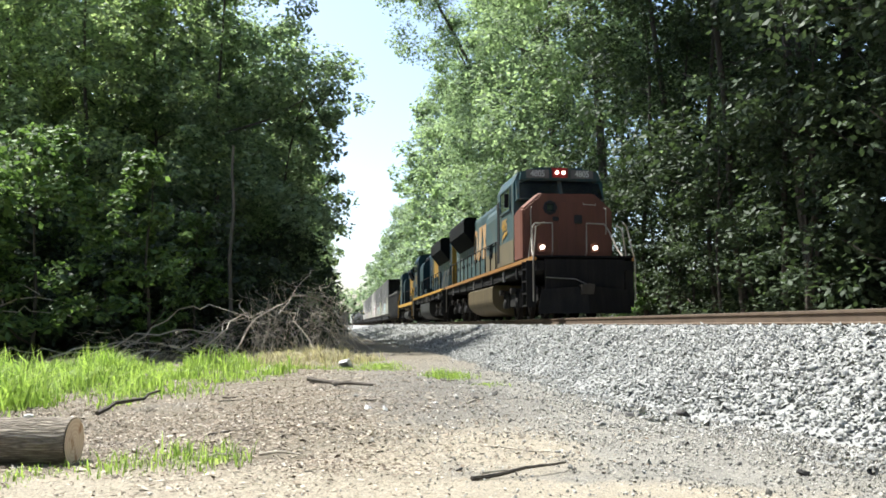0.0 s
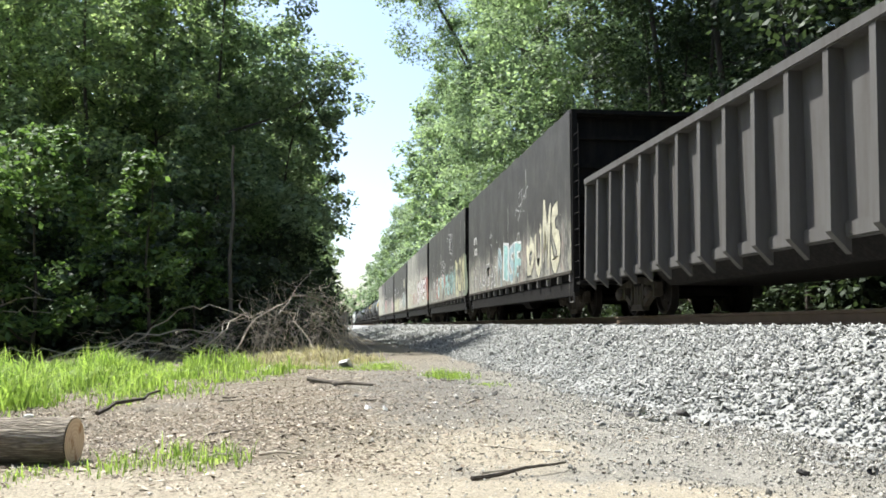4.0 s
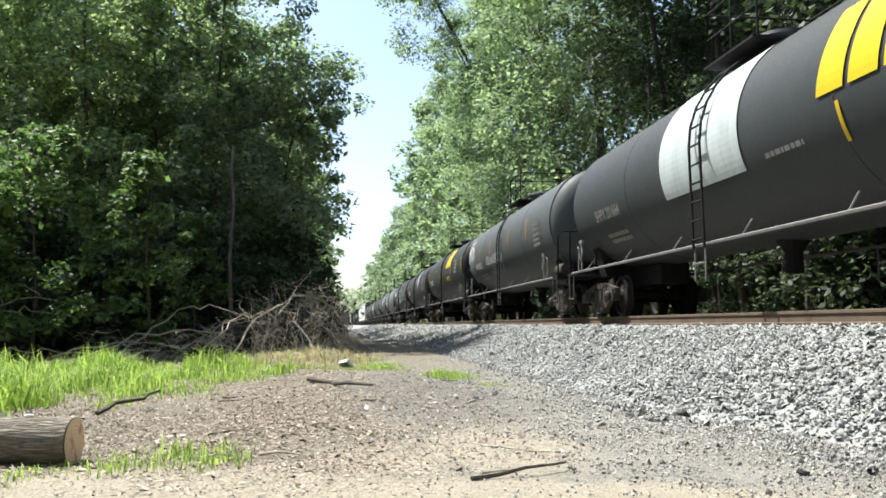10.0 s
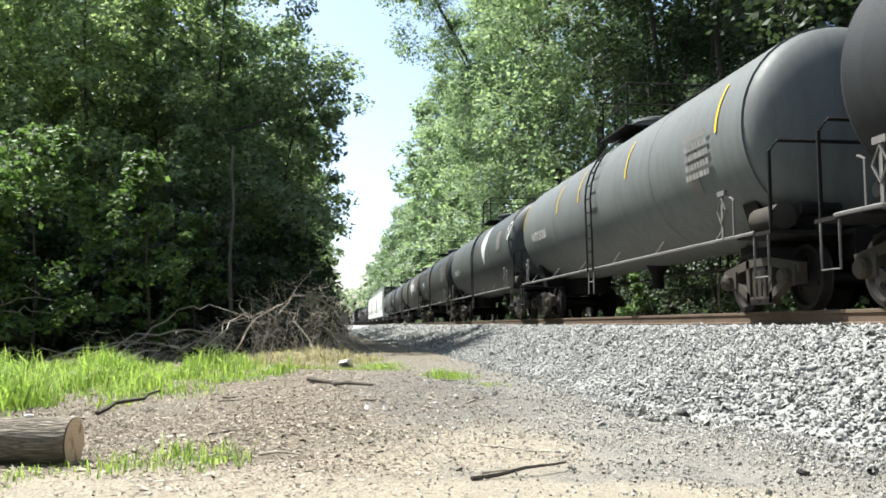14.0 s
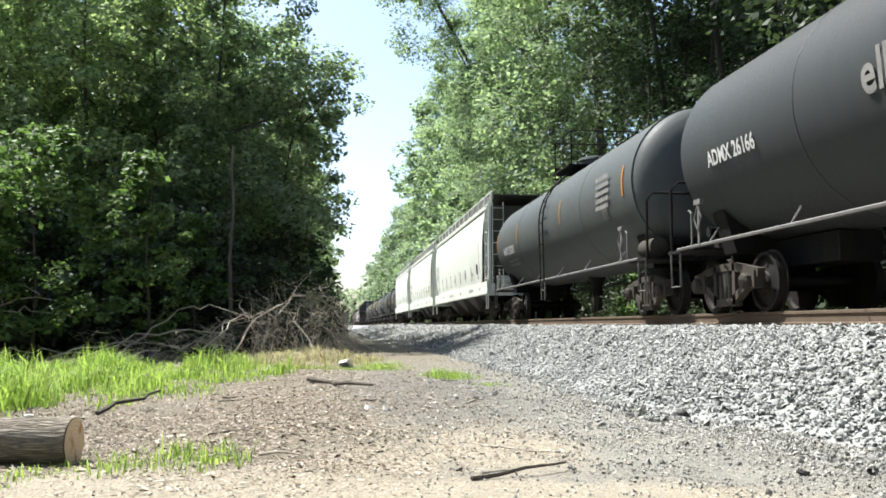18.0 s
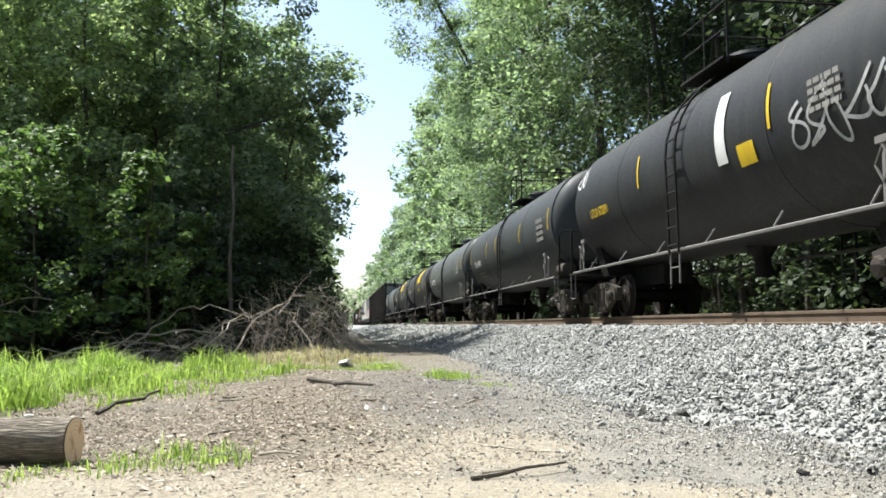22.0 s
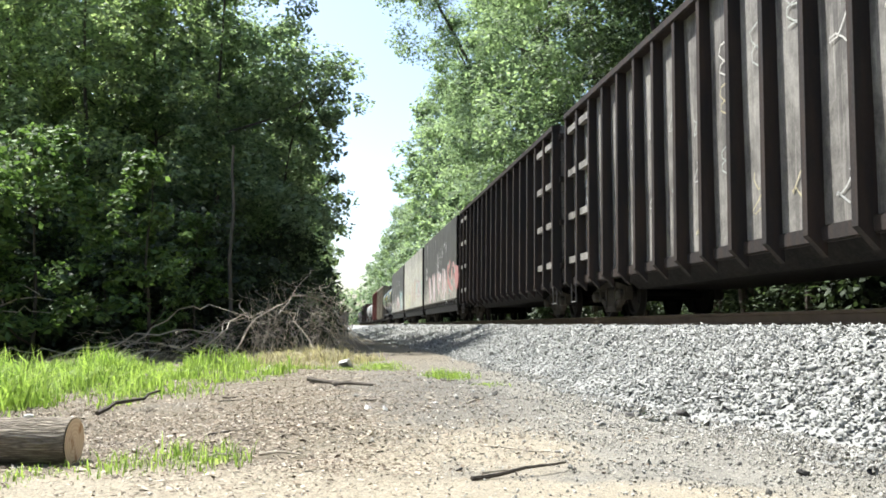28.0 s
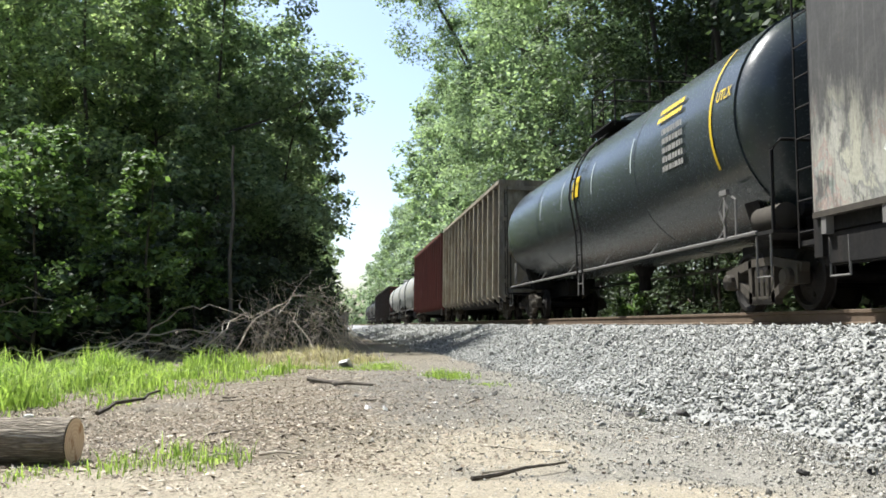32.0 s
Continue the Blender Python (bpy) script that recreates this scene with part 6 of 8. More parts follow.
    part("windshield_frame", extrude_poly(bmesh.new(), [(-7.9, 3.88), (-8.28, 3.9), (-7.96, 4.6), (-7.9, 4.6)], -1.46, 1.46, "x"), upper, loco)
    # windshields lean back over the nose
    for s in (-1, 1):
        ws = bmesh.new()
        q = [ws.verts.new(c) for c in ((s * 0.07, -8.29, 3.94), (s * 1.4, -8.29, 3.94), (s * 1.34, -7.985, 4.54), (s * 0.07, -7.985, 4.57))]
        ws.faces.new(q)
        part("windshield", ws, M_GLASS, loco, "windshield reflecting the sky")
    part("brow", extrude_poly(bmesh.new(), [(-1.34, 4.58), (1.34, 4.58), (1.3, 4.84), (0.7, 5.0), (-0.7, 5.0), (-1.3, 4.84)], -8.1, -7.9), upper, loco)
    lampb = part("lamp_board", bx(-0.26, 0.26, -8.15, -8.09, 4.66, 4.98), M_REDBOARD, loco, "red headlight housing")
    for s in (-1, 1):
        if lit:
            part("headlight", lathe(bmesh.new(), [(-8.2, 0.058), (-8.14, 0.058)], s * 0.11, 4.82, 14), M_LAMP, lampb, "lit headlight")
            part("ditch_light", lathe(bmesh.new(), [(-9.22, 0.066), (-9.08, 0.066)], s * 0.86, 2.25, 14), M_LAMP, loco, "lit ditch light")
        part("number_board", bx(s * 0.75 - 0.38, s * 0.75 + 0.38, -8.13, -8.09, 4.64, 4.92), M_PIPE, loco)
        text_part(number, 0.29, loco, M_WHITE, Matrix.Translation((s * 0.75, -8.135, 4.78)) @ pose(0, 0, 0, 90))
    # nose, with chamfered top edges, a door, grab irons and hand brake
    part("nose", nose_mesh(-9.05 if lit else -8.35), nose, loco, "wide nose")
    if lit:
        part("nose_door", soft_box(-0.32, 0.3, -9.085, -9.04, 1.98, 3.72, 0.015), nose, loco)
        part("nose_window", soft_box(-0.72, -0.42, -9.1, -9.03, 3.38, 3.68, 0.03), M_GLASS, loco)
        part("window_gasket", lathe(bmesh.new(), [(-9.09, 0.23), (-9.055, 0.24)], -0.57, 3.53, 8), M_RUBBER, loco)
        part("hand_brake", soft_box(0.2, 0.46, -9.12, -9.05, 3.02, 3.3, 0.02), M_RUBBER, loco)
        part("hand_brake", soft_box(-0.5, -0.3, -9.12, -9.05, 3.1, 3.24, 0.02), M_RUBBER, loco)
        for s in (-1, 1):
            part("nose_grab", tube(bmesh.new(), [(s * 0.55, -9.25, 3.02), (s * 1.12, -9.25, 3.0), (s * 1.2, -9.3, 2.9), (s * 1.36, -9.9, 2.1), (s * 1.42, -10.3, 1.84)], 0.024, 6), M_GRAB, loco, "bright worn handrail")
            part("nose_grab", tube(bmesh.new(), [(s * 0.55, -9.1, 2.0), (s * 0.55, -9.25, 2.1), (s * 0.55, -9.25, 3.02)], 0.02, 6), M_GRAB, loco)
            part("nose_grab", tube(bmesh.new(), [(s * 1.22, -9.1, 2.7), (s * 1.22, -9.16, 2.75), (s * 1.22, -9.16, 3.5), (s * 1.18, -9.08, 3.55)], 0.018, 6), M_GRAB, loco)
            part("lamp_bracket", bx(s * 0.86 - 0.14, s * 0.86 + 0.14, -9.1, -9.05, 2.1, 2.4), nose, loco)
        part("nose_grab", tube(bmesh.new(), [(0.5, -9.08, 3.7), (0.5, -9.13, 3.64), (0.9, -9.13, 3.62), (0.9, -9.08, 3.68)], 0.016, 6), M_GRAB, loco)
        part("front_platform", bx(-1.45, 1.45, -10.9, -9.05, 1.7, 1.8), M_STEEL, loco)
    # pilots, plough, steps
    for e in (-1, 1):
        fe = 10.9 if e > 0 else -F
        part("pilot", bx(-1.2, 1.2, e * fe - 0.06, e * fe + 0.06, 0.75, 1.75), M_STEEL, loco)
        pl = bmesh.new()
        for c in (-1, 1):
            q = [pl.verts.new(k) for k in ((0, e * (fe + 0.35), 0.95), (c * 1.3, e * (fe + 0.03), 0.85), (c * 1.42, e * (fe + 0.05), 0.14), (0, e * (fe + 0.5), 0.14))]
            r = [pl.verts.new((v.co.x, v.co.y - e * 0.05, v.co.z)) for v in q]
            pl.faces.new(q)
            pl.faces.new(r[::-1])
            for i in range(4):
                pl.faces.new((q[i], q[(i + 1) % 4], r[(i + 1) % 4], r[i]))
        part("plough", pl, M_STEEL, loco, "dark V-shaped plough")
        part("cut_lever", tube(bmesh.new(), [(-1.2, e * (fe + 0.1), 1.2), (-0.3, e * (fe + 0.15), 1.15), (0.0, e * (fe + 0.2), 1.0)], 0.018, 5), M_PIPE, loco)
        for s in (-1, 1):
            stairs(loco, e * (fe - 0.35), e, s, M_GRAB)
            text_part(number, 0.55, loco, M_LOCOYEL, side_pose(-6.35 if s < 0 else 6.35, 3.22, -1.545) if s < 0 else Matrix.Rotation(math.pi, 4, "Z") @ side_pose(6.35, 3.22, -1.545), name="road_number") if e < 0 else None
            if logo and e < 0:
                bars_logo(loco, s, -1.01, 2.25 if lit else 2.35, 3.4 if lit else 3.5, 3.6 if lit else 2.5, 1.45 if lit else 1.25, M_FADED if lit else M_LOCOYEL)
                part("bolt", bolt_mesh(), M_LOCOYEL, loco, "yellow zigzag bolt").matrix_basis = side_pose(-6.35, 2.85, -1.545) if s < 0 else Matrix.Rotation(math.pi, 4, "Z") @ side_pose(6.35, 2.85, -1.545)
    if not lit:
        bracket(loco, -1.03, 2.35, 3.4, 3.5, 2.1, M_LOCOYEL)
    couplers(loco, 11.27)
    for y in (-6.9, 6.9):
        loco_truck(loco, y, (-2.05, 0.0, 2.05))
    return loco


def lathe_z_at(profile, spots, z0, seg=16):
    bm = bmesh.new()
    for cx, cy in spots:
        rings = [[bm.verts.new((cx + r * math.cos(2 * math.pi * j / seg), cy + r * math.sin(2 * math.pi * j / seg), z0 + z)) for j in range(seg)] for z, r in profile]
        for s, t in zip(rings, rings[1:]):
            for j in range(seg):
                bm.faces.new((s[j], s[(j + 1) % seg], t[(j + 1) % seg], t[j]))
        bm.faces.new(rings[-1])
    return bm


def ring_frame(x, y0, y1, z0, z1, w):
    bm = bmesh.new()
    for a in ((y0, y1, z0, z0 + w), (y0, y1, z1 - w, z1), (y0, y0 + w, z0 + w, z1 - w), (y1 - w, y1, z0 + w, z1 - w)):
        box(bm, x - 0.02, x + 0.02, *a)
    return bm


def bolt_mesh():
    bm = bmesh.new()
    bm.faces.new([bm.verts.new((x, z, 0)) for x, z in ((-0.55, -0.17), (-0.1, 0.0), (-0.12, -0.07), (0.3, 0.06), (0.28, 0.0), (0.62, 0.17), (0.2, 0.12), (0.22, 0.17), (-0.2, 0.06), (-0.18, 0.12))])
    return bm


def nose_mesh(front):
    bm = bmesh.new()
    ring = []
    for y, w, top, ch in ((-7.9, 1.51, 3.95, 0.5), (front + 0.25, 1.5, 4.02, 0.48), (front, 1.45, 3.98, 0.5)):
        ring.append([bm.verts.new((a, y, z)) for a, z in ((-w, 1.86), (w, 1.86), (w, top - ch), (w - ch * 1.15, top), (-w + ch * 1.15, top), (-w, top - ch))])
    for s, t in zip(ring, ring[1:]):
        for i in range(6):
            bm.faces.new((s[i], t[i], t[(i + 1) % 6], s[(i + 1) % 6]))
    bm.faces.new(ring[-1])
    bm.faces.new(ring[0][::-1])
    bmesh.ops.recalc_face_normals(bm, faces=bm.faces[:])
    bmesh.ops.bevel(bm, geom=[e for e in bm.edges if len(e.link_faces) == 2 and e.calc_face_angle(0) > 0.3], offset=0.05, segments=2, affect="EDGES")
    return bm


def road_loco(number):
    """Four-axle hood diesel, cab and short nose towards -y."""
    loco = tagged(new("diesel_locomotive"), "four-axle dark blue hood diesel locomotive with yellow end and sill stripe", "locomotive", "locomotives of the train")
    part("frame", bx(-1.4, 1.4, -8.5, 8.5, 1.3, 1.62), M_STEEL, loco)
    for s in (-1, 1):
        part("sill_stripe", soft_box(s * 1.48 - 0.05, s * 1.48 + 0.05, -8.5, 8.5, 1.45, 1.68, 0.015), M_LOCOYEL, loco, "yellow sill stripe")
    part("walkway", bx(-1.48, 1.48, -8.5, 8.5, 1.62, 1.68), M_STEEL, loco)
    part("fuel_tank", extrude_poly(bmesh.new(), [(0.78 * math.copysign(abs(math.cos(a)) ** 0.7, math.cos(a)) * 1.8, 0.7 + 0.5 * math.copysign(abs(math.sin(a)) ** 0.8, math.sin(a))) for a in [2 * math.pi * k / 28 for k in range(28)]], -2.2, 2.2), M_TANKDARK, loco, "dark rounded fuel tank", True)
    for s in (-1, 1):
        part("air_reservoir", lathe(bmesh.new(), [(-2.0, 0.05), (-1.9, 0.22), (1.9, 0.22), (2.0, 0.05)], s * 1.15, 1.3, 14), M_TANKGREY, loco, smooth=True)
    part("hood", extrude_poly(bmesh.new(), [(-0.92, 1.68), (0.92, 1.68), (0.92, 4.35), (0.86, 4.48), (0.7, 4.56), (-0.7, 4.56), (-0.86, 4.48), (-0.92, 4.35)], -3.6, 7.6), M_BLUE, loco)
    end_gear(loco, 7.6, 1.75, 4.56, 0.925, M_LOCOYEL, number, M_BAND0)
    part("end_mark", lathe(bmesh.new(), [(7.66, 0.3), (7.69, 0.3)], 0, 2.6, 18), M_PIPE, loco, "round grey badge")
    for s in (-1, 1):
        side_labels(loco, s, 0.94, [(-2.9, 3.4), (1.9, 3.7), (3.4, 3.35), (4.4, 3.4), (6.9, 3.3)])
        for k in range(6):
            part("grille_bar", bx(s * 0.955 - 0.008, s * 0.955 + 0.008, 4.62, 7.28, 3.66 + 0.1 * k, 3.69 + 0.1 * k), M_BLUE, loco)
        for k in range(6):
            part("frame_bracket", bx(s * 1.44 - 0.03, s * 1.44 + 0.03, -6.6 + 2.5 * k, -6.5 + 2.5 * k, 1.2, 1.5), M_LTRUCK, loco)
    for s in (-1, 1):
        hood_doors(loco, s, -2.4, 7.4, 0.92, 1.9, 3.2, 13, M_BLUE)
        part("radiator_grille", bx(s * 0.93 - 0.02, s * 0.93 + 0.02, 4.6, 7.3, 3.6, 4.25), M_RAD, loco)
        bl = extrude_poly(bmesh.new(), [(s * 0.9, 3.9), (s * 1.28, 4.3), (s * 1.3, 4.45), (s * 1.1, 4.6), (s * 0.9, 4.64)][::s], 0.4, 3.0)
        part("brake_blister", bl, M_BLUE, loco, "flared dynamic brake housing")
        # shade below the flared housing, put in as a black panel
        part("brake_grille", extrude_poly(bmesh.new(), [(s * 0.925, 3.62), (s * 0.96, 3.62), (s * 1.27, 4.27), (s * 0.925, 4.27)][::s], 0.5, 2.9), M_RAD, loco, "black panel in place of shade under the flare")
        part("equipment_cabinet", extrude_poly(bmesh.new(), [(s * 0.9, 1.68), (s * 1.38, 1.68), (s * 1.38, 3.45), (s * 1.33, 3.72), (s * 1.18, 3.9), (s * 0.9, 3.95)][::s], -3.6, -2.2), M_BLUE, loco)
        handrail(loco, s, [-2.2 + 1.15 * k for k in range(9)], 1.68, 2.7, 1.45)
        bars_logo(loco, s, -0.945, 0.3, 3.2, 3.3, 1.7, M_LOCOYEL)
        part("side_window", bx(s * 1.51 - 0.012, s * 1.51 + 0.012, -5.7, -4.4, 3.3, 4.1), M_GLASS, loco)
        part("window_frame", ring_frame(s * 1.515, -5.8, -4.3, 3.2, 4.2, 0.07), M_BLUE, loco)
        text_part(number, 0.52, loco, M_LOCOYEL, side_pose(-5.0, 2.8, -1.525) if s < 0 else Matrix.Rotation(math.pi, 4, "Z") @ side_pose(5.0, 2.8, -1.525), name="road_number")
    part("roof_fans", lathe_z_at([(0, 0.6), (0.16, 0.6), (0.18, 0.5)], [(0, 5.2), (0, 6.6), (0, 0.8)], 4.56), M_RAD, loco)
    part("cab", extrude_poly(bmesh.new(), [(-1.5, 1.68), (1.5, 1.68), (1.5, 4.35), (1.4, 4.5), (1.1, 4.64), (0.4, 4.74), (-0.4, 4.74), (-1.1, 4.64), (-1.4, 4.5), (-1.5, 4.35)], -6.1, -3.6), M_BLUE, loco, "operator's cab")
    part("short_hood", soft_box(-0.92, 0.92, -8.0, -6.1, 1.68, 3.1, 0.08), M_BLUE, loco)
    for s in (-1, 1):
        part("front_window", bx(s * 1.15 - 0.2, s * 1.15 + 0.2, -6.13, -6.1, 3.35, 4.1), M_GLASS, loco)
    for e in (-1, 1):
        part("pilot", bx(-1.35, 1.35, e * 8.6 - 0.06, e * 8.6 + 0.06, 0.5, 1.6), M_STEEL, loco)
        for s in (-1, 1):
            stairs(loco, e * 8.2, e, s, M_LOCOYEL)
    couplers(loco, 9.0)
    for y in (-5.4, 5.4):
        loco_truck(loco, y, (-1.37, 1.37), 0.53)
    return loco


# ---- marshal the train: (car, place along the track at the start) ----
TRAIN = []
GAPS = [24.9, 47.5, 68.4, 85.1, 101.1, 119.4, 136.6, 154.3, 172.3, 190.0, 207.6, 225.4, 242.7, 260.6, 278.3, 296.0, 313.5, 331.3, 348.8, 366.5, 383.5, 400.9, 420.7, 439.6, 458.0, 473.4, 490.7, 508.2, 526.0, 543.6, 560.6, 580.3, 599.2, 618.6, 636.2, 654.1, 672.2, 691.6, 709.8, 728.5, 746, 763.5, 783, 802, 820, 838, 856]


def slot(k):
    return GAPS[k + 1] - GAPS[k]


def couple(car, turn=False):
    k = len(TRAIN)
    car.rotation_euler.z = math.pi if turn else 0.0
    TRAIN.append((car, (GAPS[k] + GAPS[k + 1]) / 2))


def skin(name, c, **kw):
    return paint("tank " + name, c, (0.075, 0.072, 0.062), 0.4, 0.55, bumps=0.05, **kw)


def build_train():
    global TR, TZ
    couple(big_loco(M_TEAL, M_DUST, M_NOSE, M_STRIPE, "4805", True, True))
    couple(big_loco(M_BLUE, M_BLUE, M_BLUE, M_LOCOYEL, "4771", False, True), True)
    TRAIN[-1] = (TRAIN[-1][0], 58.75)
    couple(road_loco("2732"), True)
    M_G0 = paint("grey gondola steel", (0.13, 0.125, 0.12), (0.06, 0.045, 0.035), 0.5, 0.7)
    couple(rib_gondola(slot(3), M_G0, M_G0, 3, 0.95, 3.15, 16, False, "low grey ribbed gondola with scraped sides"))
    # six tall waste cars
    dkg, ltg, mid = (0.11, 0.105, 0.1), (0.4, 0.385, 0.35), (0.2, 0.19, 0.18)
    sheet = [sheet_mat("sheet dark", (0.038, 0.036, 0.033), (0.08, 0.077, 0.07), (0.022, 0.021, 0.02), 0.52, 2.3, 0.95), sheet_mat("sheet mid", (0.05, 0.048, 0.045), (0.115, 0.111, 0.1), (0.028, 0.026, 0.024), 0.52, 2.4, 0.95), sheet_mat("sheet pale", (0.4, 0.385, 0.33), (0.17, 0.165, 0.15), (0.06, 0.057, 0.052), 0.5, 3.4, 1.15, soot=-1.0), sheet_mat("sheet washed", (0.4, 0.385, 0.33), (0.2, 0.19, 0.17), (0.06, 0.057, 0.052), 0.5, 4.4, 1.15)]
    WH, BK, CR, GR, PK, RD, BL, YE = (0.72, 0.72, 0.7), (0.03, 0.03, 0.03), (0.58, 0.55, 0.4), (0.42, 0.55, 0.36), (0.52, 0.35, 0.34), (0.4, 0.17, 0.15), (0.3, 0.43, 0.45), (0.56, 0.53, 0.32)
    X = -1.606
    def car_marks(car, L, w1, w2, at=0.0):
        h = (L - 1.3) / 2
        text_part(w1, 0.4, car, M_WHITE, side_pose(h - 1.9 - at, 3.25, X - 0.006), name="car_mark")
        text_part(w2, 0.4, car, M_WHITE, side_pose(h - 1.9 - at, 2.8, X - 0.006), name="car_number")
    TE, WP, RB = (0.3, 0.52, 0.5), (0.7, 0.62, 0.64), (0.34, 0.13, 0.1)
    specs = [
        (0, [(-7.6, -3.4, 1.35, 3.0, "BOMS", (CR,), BK, None), (-2.6, 1.4, 1.3, 2.4, "RISE", (BL, TE), WH, None), (2.0, 6.0, 1.25, 2.1, "KOTA", (mid,), WH, None)], ("BFTX", "10083"), 5),
        (0, [(-8.0, -4.9, 1.4, 2.9, "BOM", (YE,), BK, (0.16, 0.2, 0.13)), (-4.6, -0.7, 1.4, 2.4, "PETUN", (TE,), BK, (0.14, 0.2, 0.17)), (-0.1, 3.0, 1.35, 2.4, "GEN", (TE, (0.36, 0.3, 0.2), TE), WH, RB), (3.4, 5.9, 1.3, 2.3, "ATOK", (mid,), WH, None), (-3.6, -1.4, 3.5, 4.3, "DEM", ((0.05, 0.049, 0.046),), WH, None)], ("BFTX", "10076"), 6),
        (2, [(-7.9, -1.4, 1.5, 2.8, "SUPER", (WP, (0.74, 0.72, 0.7)), BK, RB), (-0.9, 2.4, 1.35, 2.2, "NIWA", (RB, (0.45, 0.3, 0.28)), (0.55, 0.53, 0.45), None), (2.8, 6.4, 1.3, 2.2, "ZETH", ((0.5, 0.46, 0.3),), (0.3, 0.3, 0.28), None)], ("BFTX", "10094"), 7),
        (0, [(-7.7, -4.2, 1.35, 2.5, "BENO", ((0.24, 0.3, 0.27),), WH, None), (-4.0, 1.2, 1.25, 2.2, "KSAKA", (WH, CR), (0.3, 0.3, 0.27), CR), (1.4, 6.6, 1.25, 2.2, "MERKS", (YE, CR), (0.25, 0.26, 0.2), YE), (-6.6, -5.2, 3.1, 3.8, "UM", (CR,), WH, None)], ("BFTX", "10062"), 8),
        (1, [(-7.8, -5.4, 1.3, 2.6, "REN", (PK,), WH, PK), (4.0, 7.9, 1.3, 2.6, "SWAY", (PK, (0.52, 0.24, 0.22)), WH, RD), (0.5, 3.0, 1.25, 1.9, "TOK", (mid,), CR, None)], ("BFTX", "10096"), 9),
        (2, [(-7.6, -3.2, 1.45, 2.7, "ROAM", ((0.26, 0.28, 0.27), (0.28, 0.42, 0.36)), (0.08, 0.08, 0.08), (0.36, 0.4, 0.36)), (-2.4, 0.8, 1.35, 2.3, "COSE", (GR, (0.5, 0.6, 0.5)), BK, None), (2.2, 6.4, 1.25, 2.0, "NAVES", (CR,), (0.4, 0.39, 0.33), None)], ("BFTX", "10071"), 10),
    ]
    def add_waste(i, throws, marks, seed):
        k = len(TRAIN)
        car = waste_car(slot(k), sheet[i], seed)
        for j, (y0, y1, z0, z1, word, fills, line, cloud) in enumerate(throws):
            piece(car, X, y0, y1, z0, z1, word, fills, line, seed * 10 + j, cloud)
        rng = random.Random(seed)
        drips(car, X, [(rng.uniform(-8, 8), rng.uniform(3.6, 4.9), rng.uniform(0.6, 2.2), rng.uniform(0.015, 0.06)) for k in range(16)], seed + 7, (0.42, 0.41, 0.38) if i < 2 else (0.16, 0.155, 0.145))
        car_marks(car, slot(k), *marks)
        tag_scribble(car, X, -3.5 + seed % 4, 3.6, 0.75, WH, seed, 4)
        tag_scribble(car, X, 0.5 + seed % 3, 3.0, 0.6, WH, seed + 40, 5)
        tag_scribble(car, X, 4.0 - seed % 3, 1.9, 0.6, WH, seed + 60, 6)
        tag_scribble(car, X, -4.5 + seed % 2, 2.1, 1.1, (0.5, 0.5, 0.48), seed + 80, 6)
        tag_scribble(car, X, 6.4, 1.8, 0.7, WH, seed + 90, 3)
        couple(car)
    for i, throws, marks, seed in specs:
        add_waste(i, throws, marks, seed)
    # eleven tank cars
    BKT, GRT, DGT = skin("black", (0.029, 0.031, 0.033)), skin("grey", (0.095, 0.105, 0.104)), skin("dark grey", (0.052, 0.058, 0.06))
    LBL = "dirty %s tank car with running pipes, ladder and top railing"
    M_PRINT = paint("pale data print", (0.5, 0.49, 0.46), (0.2, 0.19, 0.17), 0.4)
    M_BAND = paint("white band", (0.56, 0.62, 0.61), (0.25, 0.24, 0.22), 0.4)
    M_LOGOY = paint("yellow mark", (0.8, 0.58, 0.02), (0.3, 0.2, 0.05), 0.25)
    M_LOGOW = paint("white diamond mark", (0.75, 0.75, 0.74), (0.3, 0.3, 0.28), 0.2)
    M_LOGOB = paint("violet half of mark", (0.09, 0.07, 0.32), (0.1, 0.1, 0.15), 0.2)
    def logo_blocks(at, deg, w, h, n=3, m=None):
        def put(car, T):
            for k in range(n):
                drum_patch(car, T / 2 - at * T + (k - (n - 1) / 2) * w / n, deg, w / n * 0.84, h, m or M_LOGOY, "mark_block", "plain block of a company mark", h * 0.25)
        return put
    def diamond(at, deg, violet=True):
        def put(car, T):
            for s, m in ((-1, M_LOGOB if violet else M_LOGOW), (1, M_LOGOW)):
                bm = bmesh.new()
                rows = []
                for k in range(7):
                    f = k / 6 - 0.5
                    a = radians(deg) + f * 1.7 / TR
                    w = 0.62 * (1 - abs(f) * 2) + 0.02
                    rows.append([bm.verts.new((-(TR + 0.014) * math.cos(a), T / 2 - at * T + s * u, TZ + (TR + 0.014) * math.sin(a))) for u in (0.01, w)])
                for p, q in zip(rows, rows[1:]):
                    bm.faces.new((p[0], p[1], q[1], q[0]))
                part("diamond_mark", bm, m, car, "half of a painted diamond")
        return put
    def tank(colour, label, *marks):
        couple(tank_car(slot(len(TRAIN)), colour, LBL % label, marks))
    ys = stripes((0.01, 0.28, 0.72, 0.985))
    OLV = skin("olive grey", (0.075, 0.075, 0.064))
    PGT = skin("pale grey", (0.172, 0.185, 0.18))
